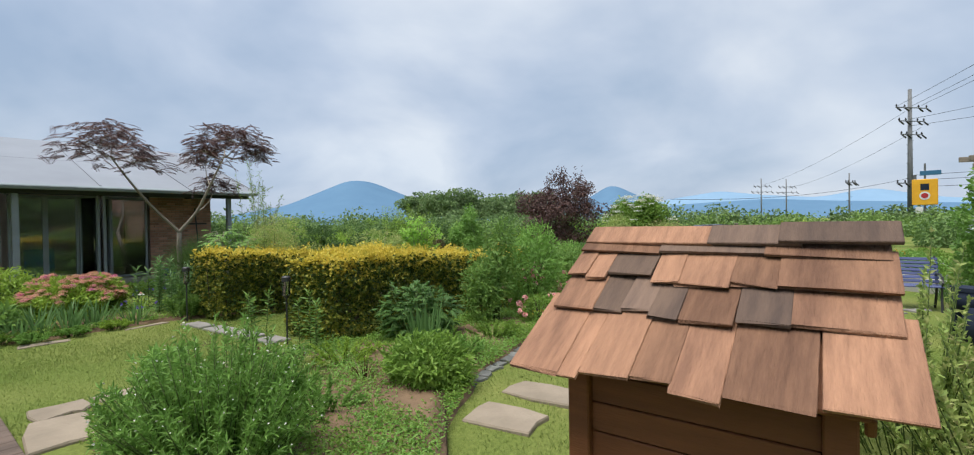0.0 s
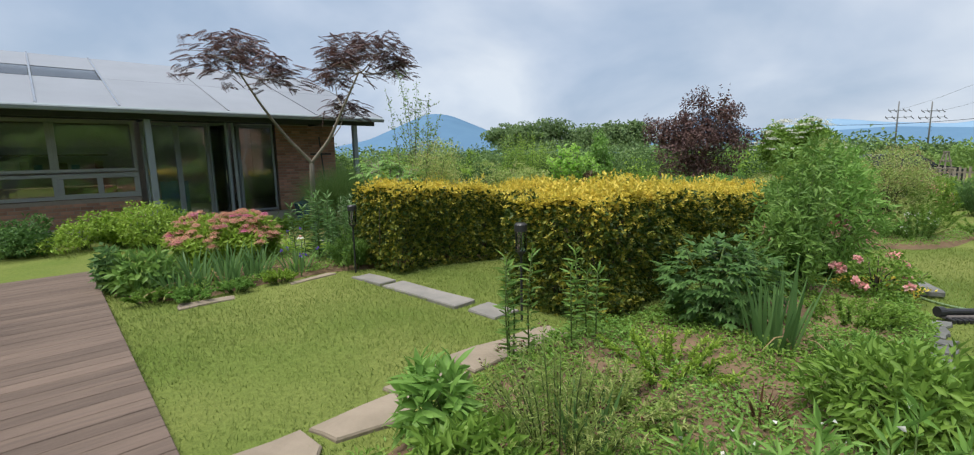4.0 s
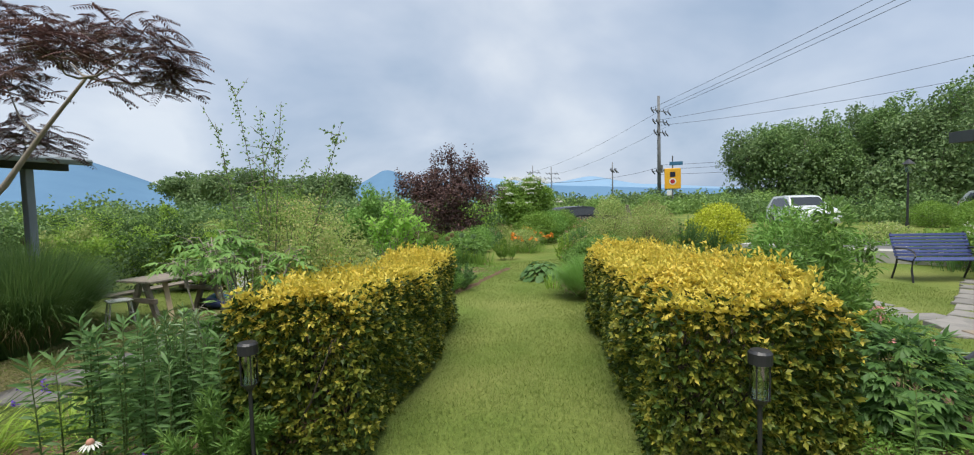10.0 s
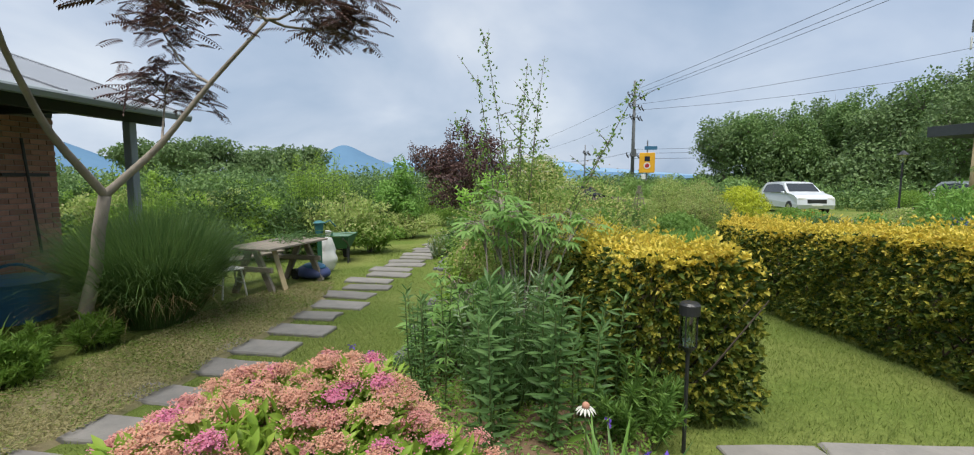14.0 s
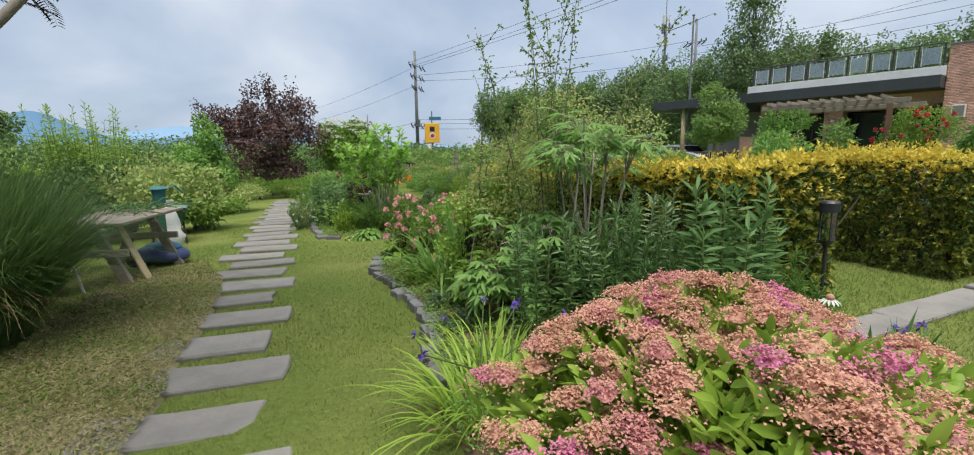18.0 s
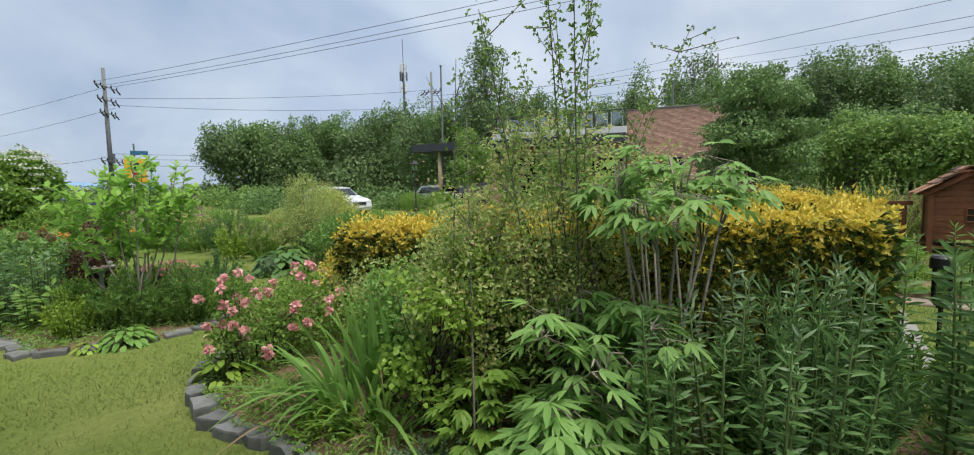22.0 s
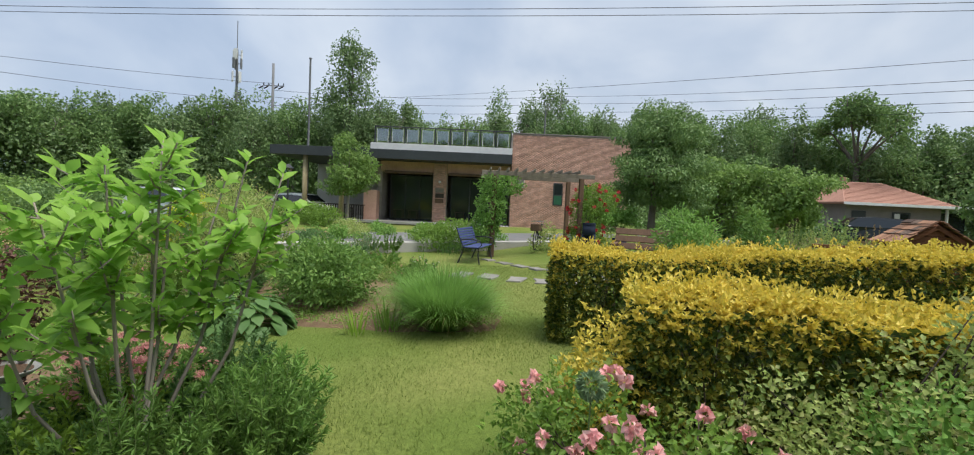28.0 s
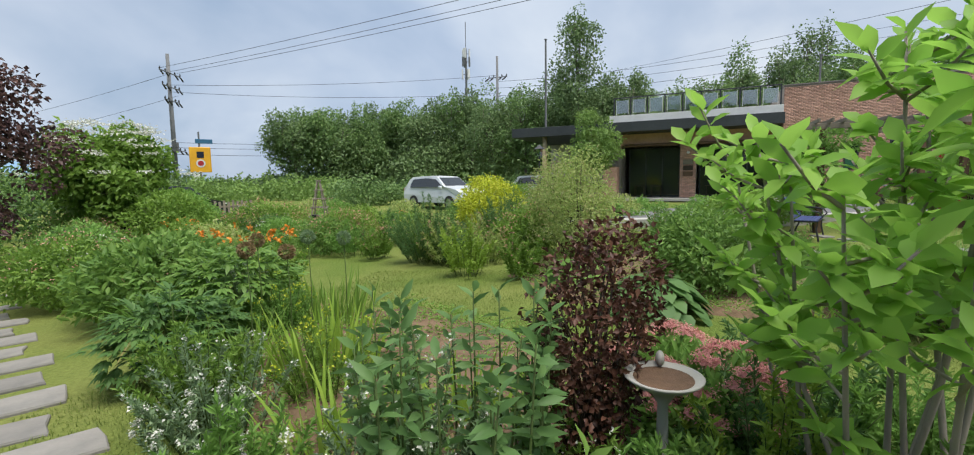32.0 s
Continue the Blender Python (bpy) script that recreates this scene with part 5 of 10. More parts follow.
def cafe():
    e = thing("brick_building", "brick building with a roof terrace, glass rail and shaded front", "house")
    e.matrix_world = Matrix.Translation((27.0, 3.73, -0.05)) @ Matrix.Rotation(math.atan2(-0.978, -0.208), 4, "Z")
    w = boxpart("brick_block", (0, 7.6, 0, 7.0, -0.1, 6.05), MORTAR, e, bevel=0)
    joined_bricks("brick_mass", 0, 7.6, 0.0, 6.03, 0.0, w)
    boxpart("coping", (-0.05, 7.65, -0.05, 7.05, 6.055, 6.12), GREYWALL, e)
    for x in (2.75, 4.6):
        win = boxpart("window", (x, x + 0.62, -0.05, -0.02, 1.55, 3.0), DARKFRAME, e, bevel=0.004)
        boxpart("pane", (x + 0.07, x + 0.55, -0.06, -0.052, 2.25, 2.93), CARGLASS, win, bevel=0)
        boxpart("pane", (x + 0.07, x + 0.55, -0.06, -0.052, 1.62, 2.18), GREENPLASTIC, win, bevel=0, label="green lower panel")
    wb = boxpart("meter_box", (0.35, 0.85, -0.2, -0.03, 2.6, 3.2), WHITE, e, bevel=0.015, label="white box on the brick wall")
    boxpart("meter_box_door", (0.39, 0.81, -0.212, -0.203, 2.65, 3.15), GREYWALL, wb, bevel=0.003)
    boxpart("floor_slab", (-15.4, -0.02, -0.8, 7.0, -0.1, 0.06), CONCRETE, e)
    boxpart("roof_slab", (-9.2, -0.02, -0.25, 7.0, 4.62, 5.08), WHITE, e, bevel=0.01, label="pale terrace slab edge")
    boxpart("fascia", (-15.4, -0.02, -1.0, 7.0, 4.02, 4.6), DARKFRAME, e, bevel=0.01, label="dark grey canopy edge")
    boxpart("back_wall", (-15.2, -0.02, 6.6, 6.9, 0.06, 4.0), INSIDE, e, bevel=0)
    boxpart("side_wall", (-9.0, -8.7, 1.2, 6.6, 0.06, 4.0), MORTAR, e, bevel=0)
    p = boxpart("pier", (-5.15, -4.25, 0.6, 1.3, 0.06, 4.0), MORTAR, e, bevel=0, label="brick pier with a lamp and small boards")
    joined_bricks("brick_mass", -5.15, -4.25, 0.08, 4.0, 0.6, p)
    for i, z in enumerate((1.35, 1.7, 2.05)):
        boxpart("notice", (-4.98, -4.42, 0.54, 0.575, z, z + 0.28), (OLDWOOD, DARKBARK, GREYWOOD)[i], p)
    bm = bmesh.new(); bmesh.ops.create_uvsphere(bm, u_segments=10, v_segments=8, radius=0.09, matrix=Matrix.Translation((-4.7, 0.5, 2.75)))
    part("wall_lamp", bm, WHITE, p, flat=False)
    boxpart("lintel", (-8.7, -0.02, 0.7, 1.3, 3.35, 4.0), BRICKJ, e, bevel=0)
    for x0, x1 in ((-8.4, -5.25), (-4.15, -0.15)):
        boxpart("awning_roll", (x0, x1, 0.45, 0.68, 3.2, 3.36), OLDWOOD, e, bevel=0.03)
        glazed(e, "shopfront", x0, x1, 0.1, 3.2, 2.4, 0.08, DARKFRAME, 3, CARGLASS)
    boxpart("left_wall_pier", (-9.6, -8.75, 0.0, 0.8, 0.06, 2.0), BRICKJ, e, bevel=0)
    for x in (-13.3, -10.9):
        bm = bmesh.new(); rod(bm, (x, -0.5, -0.05), (x, -0.5, 4.02), 0.17, 10, 0.15)
        part("log_post", bm, PALEWOOD, e, "thick peeled log post", flat=False)
    for i in range(24):
        x = -13.0 + i * 0.15
        boxpart("fence_slat", (x, x + 0.07, -0.35, -0.32, 0.06, 1.0), DARKBARK, e, bevel=0)
    boxpart("fence_rail", (-13.0, -9.4, -0.318, -0.28, 0.95, 1.02), DARKBARK, e)
    # terrace rail
    n = 9
    for i in range(n + 1):
        x = -8.95 + 8.8 * i / n
        boxpart("rail_post", (x - 0.04, x + 0.04, -0.12, -0.04, 5.08, 6.12), DARKFRAME, e)
    for i in range(n):
        x = -8.95 + 8.8 * i / n
        g_ = boxpart("rail_pane", (x + 0.16, x + 8.8 / n - 0.16, -0.085, -0.075, 5.22, 6.0), RAILGLASS, e, bevel=0)
        for q in (0.12, 8.8 / n - 0.15):
            boxpart("pane_clamp", (x + q, x + q + 0.03, -0.09, -0.07, 5.16, 6.04), WHITE, e, bevel=0)
    boxpart("top_rail", (-9.0, -0.1, -0.13, -0.03, 6.12, 6.18), DARKFRAME, e)
    # tables and chairs in the shade
    for x in (-12.2, -11.2, -7.6, -6.6, -3.4, -1.8):
        t = boxpart("terrace_table", (x - 0.35, x + 0.35, 1.4, 2.1, 0.74, 0.78), DARKBARK, e)
        for q in (-0.3, 0.26):
            boxpart("table_leg", (x + q, x + q + 0.04, 1.45, 1.49, 0.06, 0.74), DARKBARK, t)
            boxpart("table_leg", (x + q, x + q + 0.04, 2.0, 2.04, 0.06, 0.74), DARKBARK, t)
    # outside stair at the far end
    for i in range(6):
        boxpart("stair_step", (6.75, 7.4, -0.9 + i * 0.15, -0.72 + i * 0.15, 0.2 * i, 0.2 * i + 0.18), GREYWALL, e)
    return e


cafe()


def cottage():
    e = thing("cottage", "grey rendered cottage with a faded red hipped roof", "house")
    e.matrix_world = Matrix.Translation((22.3, -20.6, 0)) @ Matrix.Rotation(math.atan2(-0.982, -0.188), 4, "Z")
    boxpart("wall", (-3.0, 3.2, 0, 5.5, -0.1, 2.55), GREYWALL, e, bevel=0)
    V = [(-3.6, -0.6, 2.5), (3.8, -0.6, 2.5), (3.8, 6.1, 2.5), (-3.6, 6.1, 2.5), (-1.4, 2.7, 4.15), (1.4, 2.7, 4.15), (-3.6, -0.6, 2.62), (3.8, -0.6, 2.62), (3.8, 6.1, 2.62), (-3.6, 6.1, 2.62)]
    roof = fill("roof", V, [(6, 7, 5, 4), (7, 8, 5), (8, 9, 4, 5), (9, 6, 4), (3, 2, 1, 0), (0, 1, 7, 6), (1, 2, 8, 7), (2, 3, 9, 8), (3, 0, 6, 9)], TILE, e)
    for i in range(16):
        t = i / 16
        boxpart("tile_course", (-3.5 + 2.1 * t, 3.7 - 2.3 * t, -0.58 + 3.2 * t, -0.5 + 3.2 * t, 2.63 + 1.5 * t, 2.66 + 1.5 * t), TILE, roof)
    boxpart("chimney", (-1.5, -1.2, 2.55, 2.85, 4.1, 4.45), TILE, e)
    boxpart("eave_board", (-3.6, 3.8, -0.63, -0.605, 2.45, 2.62), WHITE, e)
    w = boxpart("window", (0.0, 1.2, -0.05, -0.01, 1.25, 2.1), DARKFRAME, e)
    boxpart("pane", (0.15, 0.5, -0.06, -0.052, 1.32, 2.0), WHITE, w, bevel=0)
    boxpart("pane", (0.56, 1.05, -0.06, -0.052, 1.32, 2.0), CARGLASS, w, bevel=0)
    boxpart("door", (-2.6, -1.7, -0.05, -0.01, 0.1, 2.1), DARKFRAME, e)
    boxpart("porch_roof", (3.2, 6.2, -0.4, 3.0, 2.5, 2.6), WHITE, e)
    boxpart("porch_post", (3.3, 3.42, -0.3, -0.18, 0, 2.5), WHITE, e)
    boxpart("porch_window", (3.9, 5.6, 0.8, 0.85, 0.9, 2.2), CARGLASS, e)
    boxpart("terrace", (-2.0, 3.6, -1.6, -0.1, -0.05, 0.35), OLDWOOD, e)
    return e


cottage()


def rack(x, y, w, h, label):
    e = thing("wooden_rack", label, "rack", (x, y, 0.35), 100)
    for q in (-w / 2, 0, w / 2 - 0.05):
        boxpart("upright", (q, q + 0.05, -0.02, 0.02, 0, h), WHITE, e)
    for z in (0.05, h * 0.5, h - 0.08):
        boxpart("crossbar", (-w / 2, w / 2, -0.03, -0.021, z, z + 0.05), WHITE, e)


rack(20.9, -20.8, 1.0, 1.3, "white wooden rack leaning by the cottage")
rack(21.2, -19.6, 0.9, 0.9, "low white wooden rack by the cottage")


# ---- vehicles ----
def car(label, x, y, turn, paint, z=0.0):
    e = thing("car", label, "car", (x, y, z), turn)
    # side outline, front at +x
    prof = [(-2.3, 0.32), (-2.34, 0.75), (-2.28, 1.02), (-1.95, 1.48), (-1.7, 1.63), (-0.4, 1.68), (0.35, 1.62), (1.05, 1.12), (1.95, 0.98), (2.28, 0.82), (2.34, 0.5), (2.25, 0.3)]
    bm = bmesh.new()
    rings = []
    for yy, k, lift in ((-0.9, 0.97, 0.0), (-0.78, 1.0, 0.0), (0.0, 1.015, 0.01), (0.78, 1.0, 0.0), (0.9, 0.97, 0.0)):
        ring = []
        for px, pz in prof:
            inn = 1.0
            if pz > 1.05:
                inn = 1 - 0.22 * (pz - 1.05) / 0.6
            ring.append(bm.verts.new((px * k, yy * inn, pz + lift)))
        rings.append(ring)
    for a, b in zip(rings, rings[1:]):
        for i in range(len(prof)):
            bm.faces.new((a[i], a[(i + 1) % len(prof)], b[(i + 1) % len(prof)], b[i]))
    bm.faces.new(rings[0][::-1]); bm.faces.new(rings[-1])
    part("body", bm, paint, e, flat=True)
    for s in (-1, 1):
        V = [(-1.75, s * 0.875, 1.08), (-1.55, s * 0.765, 1.5), (-0.5, s * 0.755, 1.56), (0.3, s * 0.765, 1.5), (0.92, s * 0.875, 1.1)]
        V2 = [(a, b + s * 0.02, c) for a, b, c in V]
        fill("side_window", V + V2, [(0, 1, 2, 3, 4), (9, 8, 7, 6, 5)] + [(i, (i + 1) % 5, (i + 1) % 5 + 5, i + 5) for i in range(5)], CARGLASS, e)
        boxpart("mirror", (0.75, 0.95, min(s * 0.92, s * 1.05), max(s * 0.92, s * 1.05), 1.02, 1.16), paint, e, bevel=0.03)
        boxpart("headlight", (2.05, 2.3, min(s * 0.5, s * 0.85), max(s * 0.5, s * 0.85), 0.74, 0.88), WHITE, e, bevel=0.03, label="clear headlight")
        boxpart("tail_light", (-2.33, -2.2, min(s * 0.6, s * 0.87), max(s * 0.6, s * 0.87), 0.85, 1.05), LEAF_REDROSE, e, bevel=0.02, label="red tail light")
    for front, xs in ((1, (0.42, 1.0)), (-1, (-1.98, -1.78))):
        z0, z1 = (1.55, 1.15) if front > 0 else (1.2, 1.55)
        V = [(xs[0], -0.66, z0), (xs[0], 0.66, z0), (xs[1], 0.74, z1), (xs[1], -0.74, z1)]
        V = V + [(a + 0.03 * front, b, c + 0.035) for a, b, c in V]
        fill("windscreen", V, [(0, 1, 2, 3), (7, 6, 5, 4), (0, 4, 5, 1), (1, 5, 6, 2), (2, 6, 7, 3), (3, 7, 4, 0)], CARGLASS, e)
    boxpart("grille", (2.28, 2.36, -0.45, 0.45, 0.58, 0.78), BLACK, e, bevel=0.01)
    boxpart("number_plate", (2.335, 2.375, -0.26, 0.26, 0.44, 0.55), WHITE, e, bevel=0.004)
    for wx in (-1.4, 1.42):
        for s in (-1, 1):
            bm = bmesh.new(); rod(bm, (wx, s * 0.72, 0.33), (wx, s * 0.93, 0.33), 0.34, 20)
            wh = part("wheel", bm, RUBBER, e)
            bm = bmesh.new(); rod(bm, (wx, s * 0.9, 0.33), (wx, s * 0.94, 0.33), 0.2, 14)
            part("rim", bm, CHROME, wh)
    return e


car("white sport utility car parked by the lane", 21.8, 21.3, -120, WHITECAR, -0.2)
car("white estate car parked beside the other one", 30.5, 17.0, -120, WHITE, -0.15)
car("dark grey sport utility car parked beyond the lawn", 14.0, 30.6, 5, DARKCAR, float(lie(14.0, 30.6)))
car("black car parked beside the cottage", 20.0, -15.6, 60, DARKCAR, 0.0)


# ---- poles and wires ----
def utility_pole(label, x, y, h, turn, arms, r=0.19, transformer=False, extra=None):
    e = thing("utility_pole", label, "utility pole", (x, y, -0.3), turn, group="utility poles")
    bm = bmesh.new(); rod(bm, (0, 0, 0), (0, 0, h + 0.3), r, 10, r * 0.62)
    part("pole", bm, GREYPOLE, e, flat=False)
    for z, w in arms:
        a = boxpart("crossarm", (-w, w, -0.24, -0.14, z, z + 0.11), GREYPOLE, e)
        for q in (-w + 0.1, -w * 0.45, w * 0.45, w - 0.1):
            bm = bmesh.new()
            rod(bm, (q, -0.19, z + 0.11), (q, -0.19, z + 0.42), 0.06, 8)
            rod(bm, (q, -0.19, z + 0.2), (q, -0.19, z + 0.27), 0.11, 8)
            part("insulator", bm, DARKIRON, a)
            bm = bmesh.new()
            rod(bm, (q + 0.1, -0.2, z - 0.02), (q + 0.65, -0.2, z - 0.35), 0.09, 7)
            part("strain_insulator", bm, DARKIRON, a)
    for i, z in enumerate(np.arange(h * 0.45, h * 0.72, 0.55)):
        boxpart("step_iron", (-0.5 if i % 2 else 0.15, -0.15 if i % 2 else 0.5, -0.03, 0.03, z, z + 0.05), DARKIRON, e, bevel=0)
    if transformer:
        bm = bmesh.new(); rod(bm, (0.45, 0, h * 0.33), (0.45, 0, h * 0.4), 0.3, 12)
        part("meter_box", bm, GREYPOLE, e)
    return e


utility_pole("tall concrete utility pole with crossarms and many wires", 45.1, 63.1, 16.6, 20, ((14.6, 2.3), (13.0, 1.9), (11.4, 1.6), (5.6, 2.2)), 0.3, True)
utility_pole("concrete utility pole behind the trees", 64.6, 27.6, 18.5, 80, ((15.9, 1.4),), 0.24)
utility_pole("slim utility pole behind the brick building", 63.2, -11.8, 18.2, 100, ((17.0, 1.3), (15.2, 1.3)), 0.17)
utility_pole("utility pole at the bend of the lane", 4.8, -27.9, 8.8, 60, ((8.2, 1.0),), 0.14)
utility_pole("distant utility pole with a crossarm", 61.7, 150, 13.0, 10, ((11, 2.4), (9.3, 3.0)), 0.22)
utility_pole("distant utility pole with a crossarm", 68.5, 150, 12.6, 10, ((10.6, 2.4), (9.0, 3.0)), 0.22)
utility_pole("slim utility pole beyond the lane", 46.5, 78, 8.0, 20, ((6.8, 0.9),), 0.14)


def mast():
    e = thing("antenna_mast", "steel telecom mast with clustered panel antennas", "antenna", (67.7, 33.0, -0.3))
    bm = bmesh.new(); rod(bm, (0, 0, 0), (0, 0, 21.0), 0.24, 10, 0.14); rod(bm, (0, 0, 21), (0, 0, 24.8), 0.05, 6)
    part("pole", bm, GREYPOLE, e)
    for k in range(3):
        for j, z in enumerate((16.6, 18.4, 19.6)):
            w = 2.09 * k + j * 0.5
            boxpart("panel_antenna", (0.45, 0.62, -0.2, 0.2, z, z + 1.4), (WHITE, GREYPOLE)[j % 2], e, Matrix.Rotation(w, 4, "Z"), 0.02)
            bm = bmesh.new(); rod(bm, (0, 0, z + 0.7), (0.5 * math.cos(w), 0.5 * math.sin(w), z + 0.7), 0.05, 6)
            part("bracket", bm, GREYPOLE, e)
    boxpart("equipment_box", (0.2, 0.55, -0.3, 0.3, 14.6, 15.4), GREYPOLE, e)


mast()
for x, y, h, label in ((30.4, 16.9, 10.6, "thin grey pole beside the terrace"), (33.0, -0.2, 9.0, "thin grey pole behind the brick wall")):
    e = thing("flag_pole", label, "pole", (x, y, -0.2))
    bm = bmesh.new(); rod(bm, (0, 0, 0), (0, 0, h), 0.085, 8, 0.06)
    part("shaft", bm, GREYPOLE, e)
    bm = bmesh.new(); rod(bm, (0, 0, h), (0, 0, h + 0.06), 0.1, 8)
    part("cap", bm, GREYPOLE, e)


def wire(a, b, sag, r=0.022):
    a, b = np.array(a, float), np.array(b, float)
    s = np.linspace(0, 1, 25)
    P = a + (b - a) * s[:, None]
    P[:, 2] -= sag * 4 * s * (1 - s)
    ob = tris("overhead_wire", *tube(P, [r] * 25, 4), WIRE)
    return tagged(ob, "black overhead power line sagging between poles", "cable", group="overhead wires")


for q, (dx, dz) in enumerate(((-1.3, 14.7), (0.2, 14.6), (1.2, 14.6))):
    wire((45.1 + dx, 63.1, dz), (20.5 + dx * 0.8, -32, 16.6 - 0.25 * q), 0.7)
wire((45, 63, 13.0), (64.6, 27.6, 15.9), 0.5)
wire((45, 63, 12.2), (64.6, 27.6, 13.4), 0.6)
for (x, z), (p, q) in (((62.6, 17.25), (4.4, 8.3)), ((63.2, 16.35), (4.8, 7.9)), ((63.8, 15.3), (5.2, 7.4)), ((63.2, 14.0), (4.8, 7.0))):
    wire((x, -11.8, z), (p, -27.9, q), 0.5, 0.017)
    wire((64.6, 27.6, z - 2.2), (x, -11.8, z), 0.7)
wire((72.2, 12.2, 17.0), (6.0, -38.0, 11.2), 0.4, 0.018)
for z in (5.7, 6.3, 4.9):
    wire((45, 63, z), (60, 30, z + 0.6), 0.5)
wire((45.1, 63.1, 6.0), (14, 46, 3.4), 0.8, 0.02)
wire((45.1, 63.1, 14.3), (61.7, 150, 11.0), 1.2)
wire((46.3, 63.1, 12.0), (68.5, 150, 10.0), 1.2)


def road_sign():
    e = thing("shop_sign", "yellow shop sign on a pole by the road", "sign", (42.6, 57.0, -0.3), -38)
    bm = bmesh.new(); rod(bm, (0, 0.15, 0), (0, 0.15, 7.4), 0.09, 8)
    part("pole", bm, GREYPOLE, e)
    b = boxpart("sign_box", (-1.05, 1.05, -0.14, 0.06, 2.9, 5.7), YELLOW, e, bevel=0.05)
    bm = bmesh.new(); rod(bm, (0, -0.15, 3.9), (0, -0.17, 3.9), 0.45, 20)
    part("sign_disc", bm, WHITE, b)
    bm = bmesh.new(); rod(bm, (0, -0.172, 3.9), (0, -0.18, 3.9), 0.3, 20)
    part("sign_ring", bm, LEAF_REDROSE, b)
    boxpart("sign_figure", (-0.35, 0.35, -0.16, -0.145, 4.5, 5.2), DENIM, b, bevel=0.005)
    boxpart("small_sign", (-0.4, 1.3, -0.05, 0.05, 6.1, 6.6), BLUEPLASTIC, e, bevel=0.02)
    boxpart("meter_case", (-0.75, -0.15, -0.1, 0.2, 2.0, 2.7), WHITE, e, bevel=0.03)


road_sign()


# ---- deck furniture ----
DZ = 0.057


def bent(bm, pts, r, sides=8):
    """A bent tube along pts."""
    V, T = tube(pts, [r] * len(pts), sides)
    vs = [bm.verts.new(v) for v in V]
    for t in T:
        try:
            bm.faces.new([vs[i] for i in t])
        except ValueError:
            pass


def arc(p0, p1, p2, n=8):
    p0, p1, p2 = (np.array(p, float) for p in (p0, p1, p2))
    s = np.linspace(0, 1, n)[:, None]
    return list((1 - s) ** 2 * p0 + 2 * s * (1 - s) * p1 + s ** 2 * p2)


def patio_table(x, y, r, label):
    e = thing("patio_table", label, "table", (x, y, DZ))
    bm = bmesh.new()
    rod(bm, (0, 0, 0.725), (0, 0, 0.735), r, 48); rod(bm, (0, 0, 0.7), (0, 0, 0.7245), r + 0.012, 48)
    part("tabletop", bm, BLACK, e, "black mesh metal top")
    bm = bmesh.new(); rod(bm, (0, 0, 0.736), (0, 0, 0.75), 0.045, 16)
    part("umbrella_collar", bm, CHROME, e)
    for k in range(4):
        w = math.pi / 2 * k + 0.5
        c, s = math.cos(w), math.sin(w)
        bm = bmesh.new()
        bent(bm, arc((c * r * 0.7, s * r * 0.7, 0.7), (c * 0.08, s * 0.08, 0.62), (c * 0.06, s * 0.06, 0.36)) + arc((c * 0.06, s * 0.06, 0.34), (c * 0.1, s * 0.1, 0.16), (c * r * 0.78, s * r * 0.78, 0.015)), 0.016)
        leg = part("leg", bm, BLACK, e)
        bm = bmesh.new(); rod(bm, (c * r * 0.78, s * r * 0.78, 0.0), (c * r * 0.78, s * r * 0.78, 0.03), 0.025, 10)
        part("foot", bm, RUBBER, leg)
    bm = bmesh.new()
    bent(bm, [(0.1 * math.cos(a), 0.1 * math.sin(a), 0.37) for a in np.linspace(0, 6.283, 20)], 0.012)
    part("centre_ring", bm, BLACK, e)
    return e


